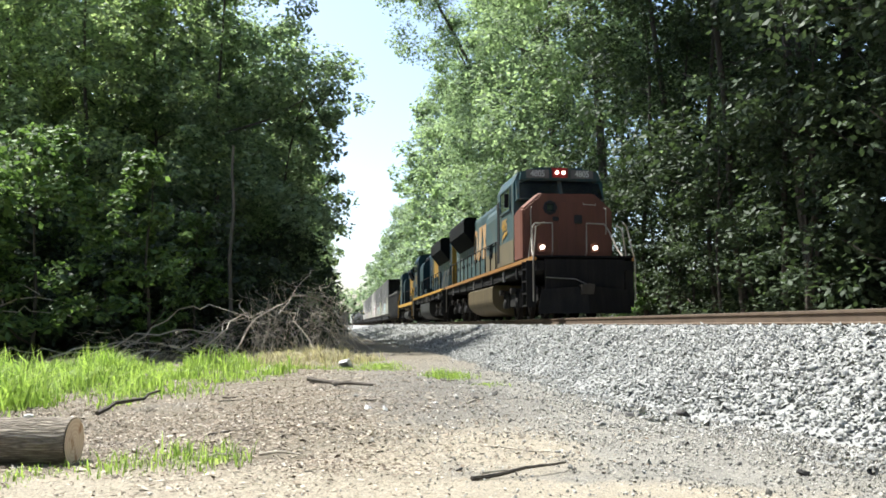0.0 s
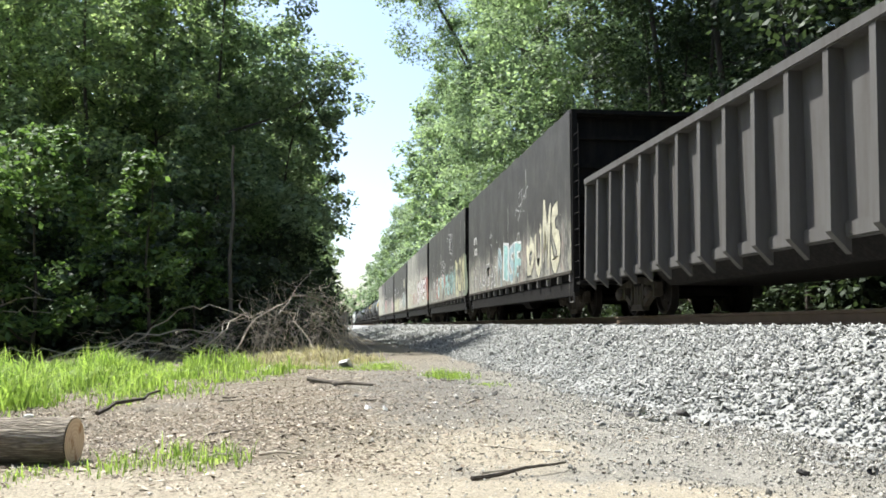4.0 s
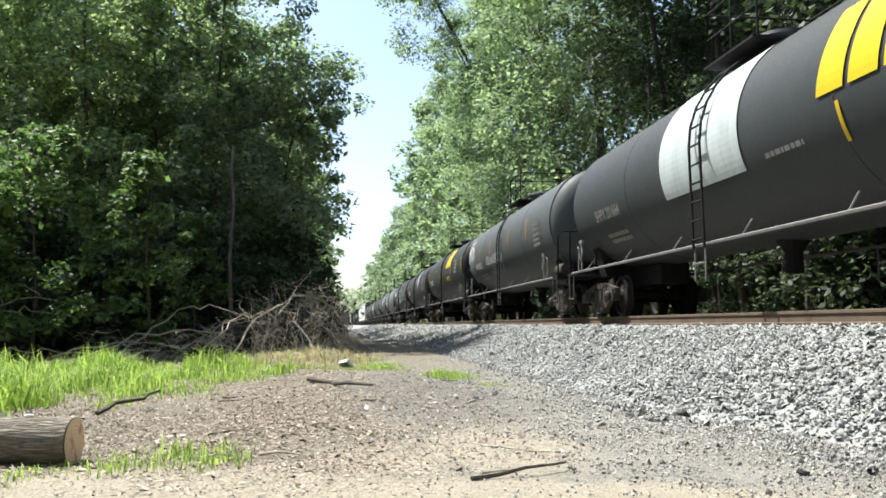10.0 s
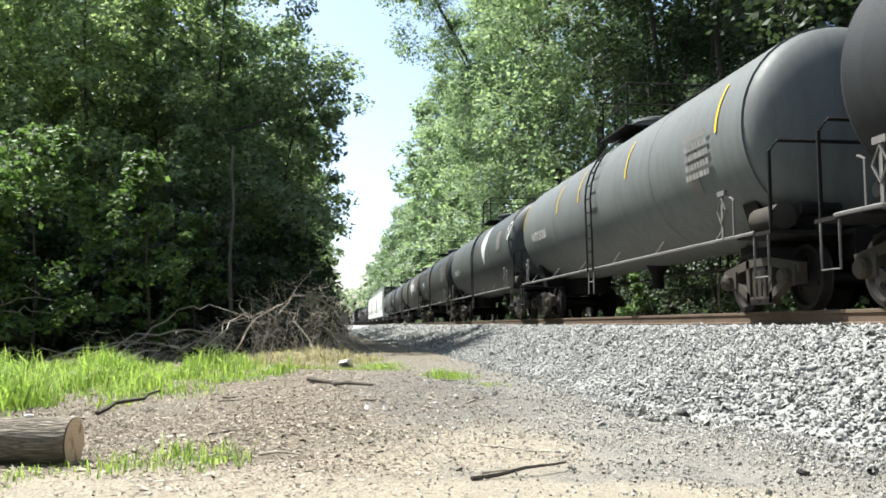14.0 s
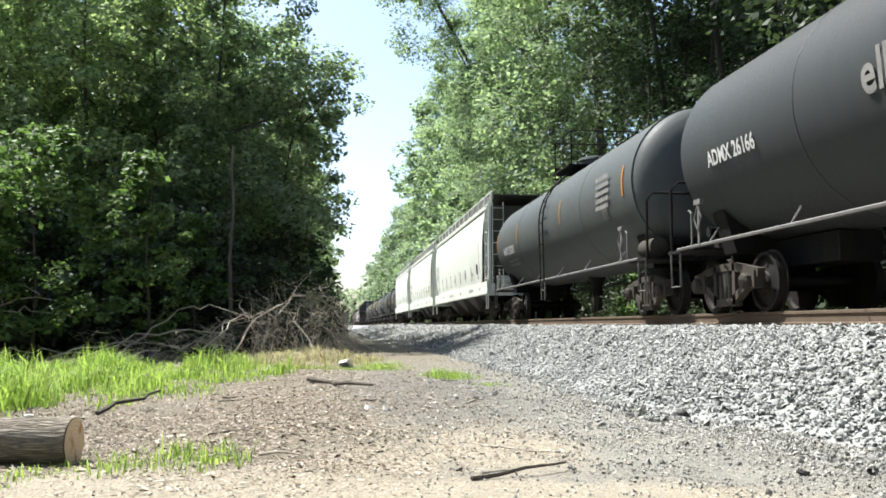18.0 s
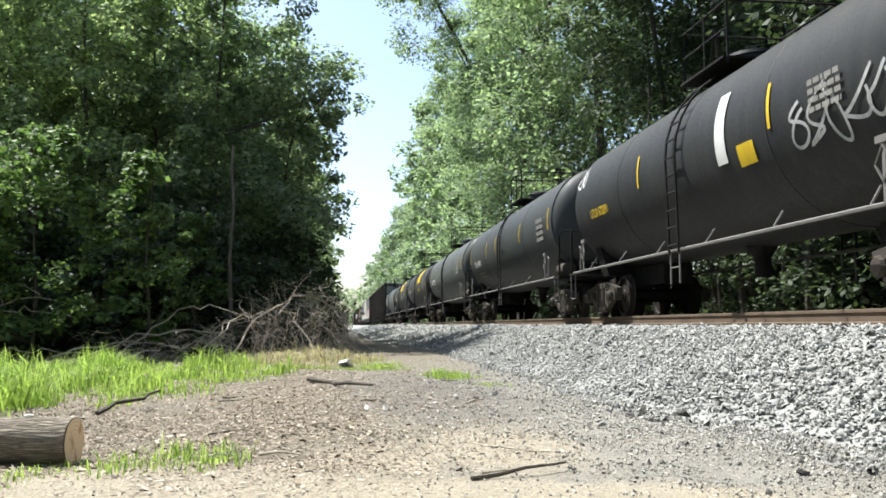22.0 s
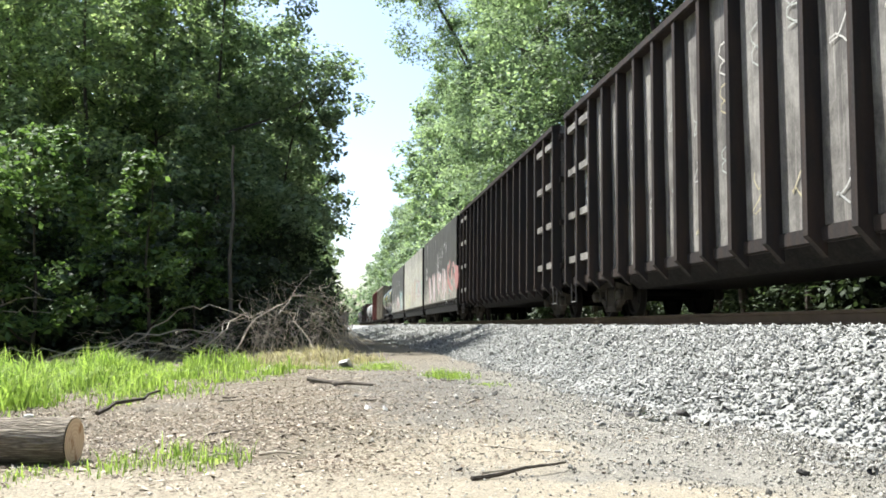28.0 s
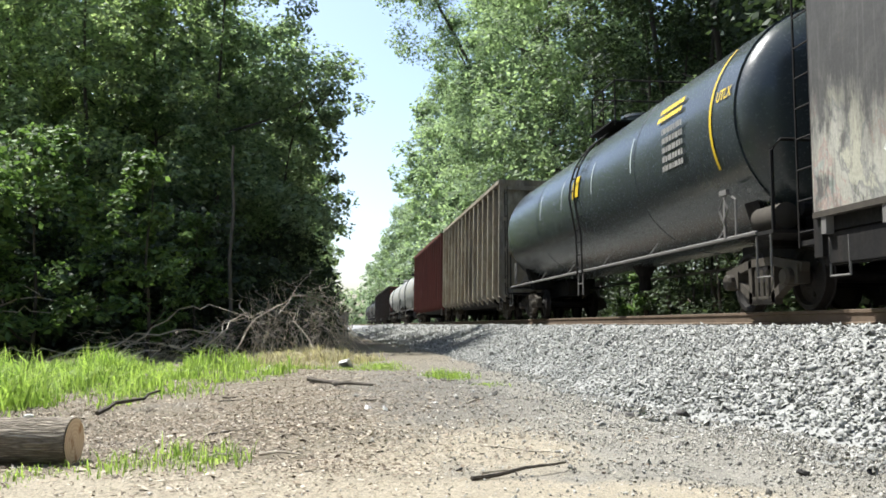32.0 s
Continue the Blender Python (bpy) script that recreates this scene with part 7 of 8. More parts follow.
    tank(DGT, "dark grey", patch(0.485, 34, 3.1, 3.1, M_BAND, "painted_band"), logo_blocks(0.8, 15, 2.0, 1.05), stripes((0.755,), -19, 0.5), lettering("SHPX 201664", 0.44, 0.16, -4, M_STENCIL), print_block(0.17, -25, 1.3, 0.3, 2), print_block(0.665, -8, 1.0, 0.12, 1), print_block(0.985, 22, 1.2, 0.75, 6, M_PRINT), patch(0.835, -22, 0.5, 0.42, M_PIPE, "placard"))
    tank(GRT, "grey", stripes((0.18, 0.35, 0.6, 0.8), material=M_ORANGE), lettering("SHPX 205511", 0.42, 0.15, -4), print_block(0.19, -22, 1.5, 0.3, 2), drum_tag(0.4, -14, 0.27, WH, 3, 18), drum_tag(0.42, -26, 0.42, (0.25, 0.28, 0.32), 4, 8), drum_tag(0.03, 20, 0.42, WH, 33, 4), drum_tag(0.05, 5, 0.42, WH, 34, 5), drum_tag(0.04, -14, 0.55, (0.35, 0.42, 0.5), 35, 3), print_block(0.9, 8, 0.8, 0.9, 6, M_PIPE))
    tank(BKT, "black", logo_blocks(0.66, 26, 1.9, 1.0), lettering("REFINED OIL", 0.36, 0.66, -2, M_YELLOW), ys, stripes((0.42,)), lettering("TILX 251314", 0.44, 0.12, 2), print_block(0.86, 15, 0.9, 0.7, 4), print_block(0.14, -18, 1.2, 0.3, 2, M_PIPE))
    tank(BKT, "black", diamond(0.66, 18, True), stripes((0.0, 0.6, 0.97)), stripes((0.22,)), print_block(0.9, 10, 0.9, 0.8, 5), lettering("ADMX 26103", 0.42, 0.13, 2), print_block(0.14, -18, 1.4, 0.25, 2, M_PIPE))
    tank(BKT, "black", patch(0.12, 10, 1.9, 0.42, M_BAND, "painted_band"), drum_tag(0.76, -6, 0.8, (0.4, 0.52, 0.56), 8, 7), print_block(0.88, 12, 0.8, 0.6, 4), drum_tag(0.49, 4, 0.6, WH, 9, 3), drum_tag(0.52, -18, 0.42, WH, 72, 8), drum_tag(0.3, -18, 0.5, (0.36, 0.42, 0.45), 73, 8), stripes((1.0,)))
    tank(PGT, "pale grey", lettering("NATX 251266", 0.44, 0.13, 2), stripes((0.0, 0.28, 0.42, 0.66, 0.95), 18, 0.8), print_block(0.9, 8, 0.9, 0.8, 5), patch(0.88, -22, 0.4, 0.4, M_PIPE, "placard"), print_block(0.14, -18, 1.4, 0.25, 2, M_PIPE))
    tank(GRT, "grey", diamond(0.66, 15, False), patch(0.88, 8, 0.8, 0.7, M_PIPE, "placard"), drum_tag(1.02, 15, 0.5, WH, 41, 2), lettering("NATX 25139", 0.4, 0.13, 0))
    tank(DGT, "dark grey", patch(0.12, 14, 2.0, 0.8, BKT, "painted_patch"), lettering("SHPX", 0.6, 0.16, 6), print_block(0.17, -18, 1.4, 0.3, 2), stripes((0.4, 0.97), material=M_ORANGE), print_block(0.9, 12, 0.9, 0.8, 5))
    tank(OLV, "olive-grey", diamond(0.66, 6, False), stencil_block_adm(0.78), print_block(0.9, 14, 1.0, 0.8, 5), stripes((0.3, 0.97)))
    tank(DGT, "dark grey", diamond(0.68, 18, True), stripes((0.62, 0.78, 0.97), material=M_ORANGE), print_block(0.9, 14, 0.9, 0.8, 5), lettering("ADMX 26166", 0.42, 0.12, 2), lettering("elkamex", 0.85, 0.42, 8, M_STENCIL))
    tank(GRT, "grey", stripes((0.0, 0.24, 0.62, 0.97), material=M_ORANGE), lettering("NATX 252051", 0.46, 0.14, 0), print_block(0.16, -16, 1.6, 0.3, 2), print_block(0.88, 14, 0.9, 0.8, 5), patch(0.88, -14, 0.4, 0.4, M_PIPE, "placard"))
    # three covered hoppers
    M_HOP = paint("hopper pale paint", (0.86, 0.89, 0.81), (0.4, 0.4, 0.35), 0.3, 0.45, streak=False, scale=0.35, bumps=0.03)
    M_GREYTXT = paint("dark grey lettering", (0.12, 0.13, 0.14), (0.2, 0.2, 0.2), 0.3)
    def hop(*marks):
        couple(hopper_car(slot(len(TRAIN)), M_HOP, len(TRAIN), marks))
    def hmark(word, size, at, z, m=M_GREYTXT):
        return lambda car, B: text_part(word, size, car, m, side_pose(B / 2 - at * B, z, -1.614))
    def hpatch(at, z, w, h, m, name):
        def put(car, B):
            bm, y = bmesh.new(), B / 2 - at * B
            rows = []
            for k in range(7):
                q = z - h / 2 + h * k / 6
                x = float(np.interp(q, [1.48, 1.7, 1.95, 2.3, 2.7, 3.1, 3.5, 3.85], [1.5, 1.535, 1.565, 1.59, 1.605, 1.61, 1.6, 1.575])) + 0.006
                rows.append([bm.verts.new((-x, y + e * w / 2, q)) for e in (-1, 1)])
            for p, q in zip(rows, rows[1:]):
                bm.faces.new((p[0], p[1], q[1], q[0]))
            part(name, bm, m, car)
        return put
    M_TICK = paint("dark red tick", (0.2, 0.03, 0.03), (0.1, 0.05, 0.05), 0.3)
    def sill_print(at, w):
        return lambda car, B: stencil(car, -1.573, B / 2 - at * B, 1.26, w, 0.13, 2, M_GREYTXT)
    def side_print(at, z, w, h):
        return lambda car, B: stencil(car, -1.572, B / 2 - at * B, z, w, h, 4, M_GREYTXT, 5)
    ticks = [hpatch(0.9, 2.6, 0.07, 1.3, M_TICK, "reflective_stripe"), hpatch(0.07, 2.55, 0.07, 1.0, M_TICK, "reflective_stripe"), side_print(0.49, 1.95, 0.4, 0.16), side_print(0.68, 2.0, 0.5, 0.26), side_print(0.8, 1.95, 0.4, 0.16), sill_print(0.25, 0.9), sill_print(0.42, 1.6), sill_print(0.6, 0.6), sill_print(0.78, 1.2), sill_print(0.9, 0.4)]
    hop(hpatch(0.87, 2.1, 0.42, 0.4, M_STEEL, "placard"), hmark("GPLX", 0.42, 0.11, 2.95), hmark("75126", 0.42, 0.115, 2.5), *ticks)
    hop(hpatch(0.84, 1.95, 0.42, 0.22, M_YELLOW, "placard"), hpatch(0.87, 2.1, 0.28, 0.3, M_STEEL, "placard"), hmark("GPLX", 0.34, 0.13, 2.75), hmark("99985", 0.34, 0.13, 2.3), *ticks, hpatch(0.1, 2.9, 0.14, 1.7, M_ORANGE, "reflective_stripe"))
    hop(hpatch(0.87, 2.1, 0.28, 0.3, M_STEEL, "placard"), hmark("GPLX", 0.34, 0.12, 2.75), *ticks, lambda car, B: tag_scribble(car, -1.62, -2.4, 2.6, 1.1, (0.2, 0.25, 0.5), 61, 5), lambda car, B: tag_scribble(car, -1.62, 1.6, 2.2, 0.8, (0.2, 0.25, 0.45), 62, 3))
    # six tank cars
    tank(BKT, "black", patch(0.64, 4, 0.34, 1.1, M_LOGOW, "white_patch"), stripes((0.35, 0.76, 0.98)), patch(0.7, -16, 0.5, 0.32, M_YELLOW, "placard"), drum_tag(0.9, -12, 0.6, (0.4, 0.4, 0.4), 12, 5), print_block(0.87, 10, 0.7, 0.45, 4), lettering("UTLX 672091", 0.34, 0.14, 0, M_YELLOW), drum_tag(0.04, 24, 0.45, WH, 13, 2))
    tank(DGT, "dark grey", lettering("TILX 254020", 0.42, 0.13, 0), ys, stripes((0.42,)), print_block(0.92, 8, 0.8, 0.7, 4), print_block(0.15, -18, 1.4, 0.3, 2, M_PIPE))
    tank(GRT, "grey", lettering("SHPX 201308", 0.5, 0.15, 2), stripes((0.0, 0.27, 0.97)), print_block(0.18, -15, 1.7, 0.35, 2), print_block(0.9, 14, 0.9, 0.8, 5), drum_tag(0.27, -8, 0.34, (0.16, 0.16, 0.16), 44, 4))
    tank(BKT, "black", logo_blocks(0.64, 30, 2.0, 1.2), lettering("REFINED OIL", 0.38, 0.66, 2, M_YELLOW), stripes((0.0, 0.4, 0.72, 0.97)), lettering("TILX 251177", 0.46, 0.13, 4), print_block(0.15, -12, 1.6, 0.35, 2, M_PIPE), print_block(0.87, 14, 0.9, 0.8, 4))
    tank(BKT, "black", logo_blocks(0.64, 30, 1.9, 1.1), lettering("REFINED OIL", 0.38, 0.66, 0, M_BAND), lettering("TILX 250793", 0.44, 0.13, 2), ys, stripes((0.42,)), print_block(0.86, 14, 0.9, 0.8, 4))
    tank(GRT, "dark grey", print_block(0.92, 8, 0.8, 0.7, 4), patch(0.9, -12, 0.4, 0.6, M_PIPE, "placard"))
    # three tall ribbed gondolas
    M_GON = sheet_mat("gondola black-brown steel", (0.11, 0.1, 0.09), (0.32, 0.3, 0.27), (0.05, 0.042, 0.038), 0.48)
    M_GON2 = sheet_mat("gondola teal-grey steel", (0.13, 0.16, 0.16), (0.3, 0.33, 0.325), (0.07, 0.06, 0.05), 0.48)
    M_RIBG = paint("gondola ribs", (0.035, 0.031, 0.03), (0.1, 0.06, 0.04), 0.5, 0.75)
    for body, num, seed in ((M_GON2, "10043", 71), (M_GON, "10018", 72), (M_GON, "10014", 73)):
        L = slot(len(TRAIN))
        car = rib_gondola(L, body, M_RIBG, seed, n=17)
        text_part("BFTX", 0.45, car, M_WHITE, side_pose(L / 2 - 2.1, 3.2, -1.42), name="car_mark")
        text_part(num, 0.45, car, M_WHITE, side_pose(L / 2 - 2.1, 2.65, -1.42), name="car_number")
        bay = (L - 1.36) / 17
        rng = random.Random(seed)
        for j in range(17):
            y = -(L - 1.36) / 2 + (j + 0.5) * bay
            for z in (1.5, 2.3, 3.1, 3.9):
                if rng.random() < 0.62:
                    tag_scribble(car, -1.425, y + 0.12, z + rng.uniform(-0.2, 0.2), rng.uniform(0.35, 0.62), rng.choice(((0.6, 0.58, 0.53), (0.5, 0.5, 0.47), (0.42, 0.44, 0.4), (0.38, 0.36, 0.3), (0.48, 0.42, 0.26))), seed * 50 + j * 5 + int(z), 1)
        couple(car)
    # three more waste cars
    add_waste(0, [(-7.6, -4.6, 1.5, 2.9, "KS", ((0.5, 0.2, 0.19), (0.55, 0.3, 0.28)), (0.3, 0.5, 0.42), (0.45, 0.2, 0.19)), (-4.4, 0.2, 1.3, 2.6, "SOAR", (PK, (0.62, 0.5, 0.48)), WH, None), (0.4, 4.8, 1.3, 2.7, "BERMA", ((0.55, 0.4, 0.38), WP), (0.3, 0.24, 0.24), PK)], ("BFTX", "10044"), 15)
    text_part("JERK A", 0.75, TRAIN[-1][0], spray(WH), side_pose(-3.2, 3.9, X - 0.006), name="graffiti_tag")
    add_waste(3, [(-7.4, -4.2, 1.4, 2.8, "VEN", ((0.45, 0.42, 0.4),), (0.45, 0.25, 0.27), (0.3, 0.42, 0.38)), (-3.8, 1.2, 1.6, 3.0, "TARIS", ((0.5, 0.47, 0.36), (0.5, 0.36, 0.3)), (0.3, 0.3, 0.27), None), (1.6, 6.6, 1.25, 2.4, "GOLUM", (YE, CR), (0.36, 0.35, 0.28), None)], ("BFTX", "10106"), 16)
    add_waste(0, [(-7.4, -4.4, 1.3, 2.7, "ROD", (TE, BL), WH, None), (-4.0, -0.4, 1.3, 2.4, "PEMA", (PK,), WH, (0.3, 0.2, 0.2)), (0.5, 6.5, 1.25, 1.95, "WINTERS", (mid,), WH, None)], ("BFTX", "10115"), 17)
    # newer black tank car, then wooden-looking and red gondolas
    M_NEW = paint("tank glossy black", (0.05, 0.062, 0.066), (0.07, 0.075, 0.075), 0.3, 0.24, bumps=0.01)
    TR, TZ = 1.66, 2.82
    tank(M_NEW, "glossy black", patch(0.5, 8, 0.55, 0.5, M_YELLOW, "placard", "square yellow placard"), lettering("UTLX", 0.3, 0.985, 25, M_YELLOW), stripes((0.96,), 10, 2.0), print_block(0.87, 12, 0.9, 0.8, 5), print_block(0.85, 36, 1.1, 0.35, 2, M_YELLOW), stripes((0.28, 0.42, 0.58, 0.74), 8, 0.7, M_BAND, 0.05))
    TR, TZ = 1.52, 2.65
    M_BRN = sheet_mat("gondola yellow-brown", (0.27, 0.215, 0.145), (0.4, 0.36, 0.28), (0.08, 0.062, 0.05), 0.5)
    M_RED = paint("gondola red-brown", (0.17, 0.06, 0.05), (0.07, 0.04, 0.035), 0.6, 0.75)
    couple(rib_gondola(slot(len(TRAIN)), M_BRN, M_BRN, 81, 0.95, 4.95, 14, False, "tall yellow-brown ribbed gondola with black scrawls"))
    car = TRAIN[-1][0]
    piece(car, -1.425, -3.5, -0.5, 1.3, 3.2, "OX", (BK,), (0.1, 0.08, 0.07), 811)
    couple(rib_gondola(slot(len(TRAIN)), M_RED, M_RED, 82, 0.95, 4.95, 14, False, "tall red-brown ribbed gondola"))
    for c, lab in ((GRT, "pale grey"), (GRT, "pale grey")):
        tank(skin("pale", (0.4, 0.4, 0.38)), "pale grey", ys)
    for body in (M_RED, M_GON):
        couple(rib_gondola(slot(len(TRAIN)), body, M_RIBG, len(TRAIN), 0.95, 4.3, 14, False))
    while len(TRAIN) < len(GAPS) - 1:
        tank(BKT, "black", ys)
    # the patterns have served
    for o in (PARK, ROLLER, LOCO_ROLLER, TRUCK, *TRUCK.children):
        bpy.data.objects.remove(o)


def stencil_block_adm(at):
    """The shipper's name as three plain white blocks."""
    def put(car, T):
        for k in range(3):
            drum_patch(car, T / 2 - at * T + (k - 1) * 0.48, 2, 0.36, 0.55, M_WHITE, "mark_block", "plain white block of a company mark")
    return put


build_train()


# ---- on the ground ----
def dry_blades(name, spots, h, w, material, label, category, seed, curl=0.5):
    """Blades of two quads each, leaning every way."""
    rng = np.random.default_rng(seed)
    p = np.array(spots)
    n = len(p)
    a = rng.random(n) * 2 * math.pi
    hh = h * rng.uniform(0.35, 1.2, n) ** 1.3 * np.clip(np.array([0.72 + 1.5 * noise.noise((q[0] * 0.9, q[1] * 0.6, 2)) + 0.7 * noise.noise((q[0] * 3.1, q[1] * 2.2, 5)) for q in spots]), 0.25, 1.5)
    d = np.stack([np.cos(a), np.sin(a), np.zeros(n)], 1)
    s = np.stack([-np.sin(a + 0.6), np.cos(a + 0.6), np.zeros(n)], 1) * (w * rng.uniform(0.6, 1.3, n))[:, None]
    up = np.array([0, 0, 1.0])
    lean = (curl * rng.uniform(0.1, 1.0, n))[:, None]
    m = p + up * (hh * 0.6)[:, None] + d * lean * (hh * 0.25)[:, None]
    t = p + up * hh[:, None] * (1 - 0.25 * lean) + d * lean * (hh * 0.85)[:, None]
    low = np.stack([p - s * 0.5, p + s * 0.5, m + s * 0.45, m - s * 0.45], 1)
    high = np.stack([m - s * 0.45, m + s * 0.45, t + s * 0.06, t - s * 0.06], 1)
    v = np.concatenate([low, high], 1).reshape(-1, 3)
    tagged(new(name, quads_mesh(name, v, 2 * n, material)), label, category, kind="stuff")


def scatter(rng, n, x0, x1, y0, y1, keep):
    out = []
    while len(out) < n:
        x, y = rng.uniform(x0, x1), rng.uniform(y0, y1)
        if rng.random() < keep(x, y):
            out.append((x, y, dirt_z(x, y) - 0.01))
    return out


def grass_edge(y):
    return float(np.interp(y, [7.0, 7.4, 9.0, 11.3, 14.8, 17, 20], [-2.9, -2.65, -2.3, -1.55, -0.8, -1.2, -2.2]))


def build_grass():
    rng = random.Random(8)
    def lush(x, y):
        e = grass_edge(y) + 0.35 * math.sin(y * 2.3) + 0.5 * noise.noise((x * 2, y * 1.5, 6)) - x
        return 0 if e < 0 else min(1.0, e / 1.4) * max(0.02, 0.3 + 1.5 * noise.noise((x * 1.3, y * 0.9, 4)))
    dry_blades("grass", scatter(rng, 34000, -9.5, -0.5, 6.9, 16.5, lush), 0.34, 0.016, M_GRASS, "bright green sunlit grass along the edge of the clearing", "grass", 9, 1.15)
    def low(x, y):
        e = grass_edge(y) + 0.3 + 0.4 * math.sin(y * 1.9 + 1) - x
        return 0 if e < 0 else min(1.0, e / 0.9) * max(0.0, 0.35 + 1.2 * noise.noise((x * 1.7, y * 1.2, 14)))
    dry_blades("short_grass", scatter(rng, 15000, -8.0, 0.3, 6.4, 18.5, low), 0.12, 0.013, M_GRASS, "short yellow-green grass thinning out over the litter", "grass", 19, 1.3)
    def tufts(x, y):
        k = 0.0
        for cx, cy, r in ((1.65, 13.3, 0.5), (1.95, 11.6, 0.35), (-1.2, 5.05, 0.26), (-1.6, 5.0, 0.34), (-0.85, 5.35, 0.4), (0.6, 17.0, 0.9), (-0.6, 17.5, 0.9), (0.2, 20.0, 0.9), (-1.9, 5.8, 0.3)):
            k = max(k, 1 - math.hypot((x - cx) / r, (y - cy) / (r * 1.4)))
        return max(0.0, k)
    dry_blades("weeds", scatter(rng, 7000, -2.4, 2.6, 4.6, 22, tufts), 0.105, 0.008, M_GRASS, "thin green weeds in tufts on the dirt", "weeds", 10, 0.9)
    M_STRAW = leaf_mat("dry straw", (0.26, 0.215, 0.155), (0.62, 0.54, 0.41), 0.3)
    def straw(x, y):
        return max(0.0, 1 - math.hypot((x + 0.75) / 1.9, (y - 21) / 4.8))
    dry_blades("dry_grass", scatter(rng, 9000, -2.9, 1.2, 15.5, 26, straw), 0.26, 0.013, M_STRAW, "dry straw-coloured grass round the brush pile", "dry grass", 11, 1.2)


def build_litter():
    """Chips, dead leaves and bark crumbs, flat on the dirt."""
    rng = np.random.default_rng(12)
    n = 250000
    y = 3.7 + rng.gamma(2.0, 3.4, n)
    x = np.where(rng.random(n) < 0.72, rng.uniform(-0.42, 0.02, n) * y + rng.normal(0, 0.3, n), rng.uniform(-1.0, 2.2, n))
    keep = (y < 24) & (x < 2.4) & (rng.random(n) < np.clip(1.15 - (x - 0.2) * 0.6, 0.12, 1))
    # bare patches stay open
    bare = np.array([noise.noise((a * 0.8, b * 0.55, 7)) for a, b in zip(x, y)])
    keep &= (bare < 0.2) | (rng.random(n) < 0.4)
    # fewer chips on the pale sand before the log
    keep &= (y + 0.12 * np.sin(x * 5) > 4.75) | (rng.random(n) < 0.35)
    x, y = x[keep], y[keep]
    n = len(x)
    z = np.array([dirt_z(a, b) for a, b in zip(x, y)]) + rng.uniform(0.002, 0.014, n)
    s = 0.0112 * rng.lognormal(0, 0.52, n)
    a = rng.random(n) * 6.283
    u = np.stack([np.cos(a), np.sin(a), rng.normal(0, 0.22, n)], 1) * (s * 0.5)[:, None]
    w = np.stack([-np.sin(a), np.cos(a), rng.normal(0, 0.3, n)], 1) * (s * rng.uniform(0.12, 0.35, n))[:, None]
    c = np.stack([x, y, z], 1)
    v = np.stack([c - u - w, c + u - w * 0.6, c + u * 0.9 + w, c - u * 0.8 + w], 1).reshape(-1, 3)
    tagged(new("wood_litter", quads_mesh("wood_litter", v, n, M_CHIP)), "wood chips, bark crumbs and dead leaves on the dirt", "litter", kind="stuff")


def build_log():
    """Sawn log, its cut end towards the track."""
    log = tagged(new("log"), "sawn log with grey-brown bark and a fresh pale cut end", "log")
    r, L = 0.138, 1.6
    bm = bmesh.new()
    seg, n = 28, 26
    rings = []
    for i in range(n + 1):
        x = -L * i / n
        ring = []
        for j in range(seg):
            a = 2 * math.pi * j / seg
            k = r * (1 + 0.05 * noise.noise((x * 3, math.cos(a) * 1.2, math.sin(a) * 1.2)) + 0.045 * noise.noise((x * 14, math.cos(a) * 5, math.sin(a) * 5)))
            ring.append(bm.verts.new((x, k * math.cos(a), k * math.sin(a))))
        rings.append(ring)
    for s, t in zip(rings, rings[1:]):
        for j in range(seg):
            bm.faces.new((s[j], s[(j + 1) % seg], t[(j + 1) % seg], t[j]))
    bm.faces.new(rings[-1])
    part("bark", bm, M_LOGBARK, log, "ridged grey-brown bark", True)
    cut = bmesh.new()
    cut.faces.new([cut.verts.new((0.012, r * 0.95 * math.cos(2 * math.pi * j / 40), r * 0.97 * math.sin(2 * math.pi * j / 40))) for j in range(40)])
    part("cut_end", cut, M_CUT, log, "pale sawn face with a brown heart stain")
    rim = bmesh.new()
    lathe(rim, [(-0.01, r * 1.0), (0.006, r * 0.99), (0.004, r * 0.95)], 0, 0, 40, "x")
    part("bark_rim", rim, M_LOGBARK, log)
    log.matrix_basis = pose(-1.525, 5.37, 0.13, 0, 0, -8)


def stick(name, pts, r, material, label, category="stick", seed=0):
    ob = part(name, tube(bmesh.new(), pts, r, 6, r * 0.5), material, smooth=True)
    return tagged(ob, label, category)


def crooked(rng, a, b, n, jitter, lift=0.0):
    a, b = Vector(a), Vector(b)
    out = []
    for i in range(n + 1):
        t = i / n
        p = a.lerp(b, t)
        k = jitter * math.sin(math.pi * t)
        out.append(p + Vector((rng.uniform(-k, k), rng.uniform(-k, k), rng.uniform(-k, k) * 0.5 + lift * math.sin(math.pi * t))))
    return out


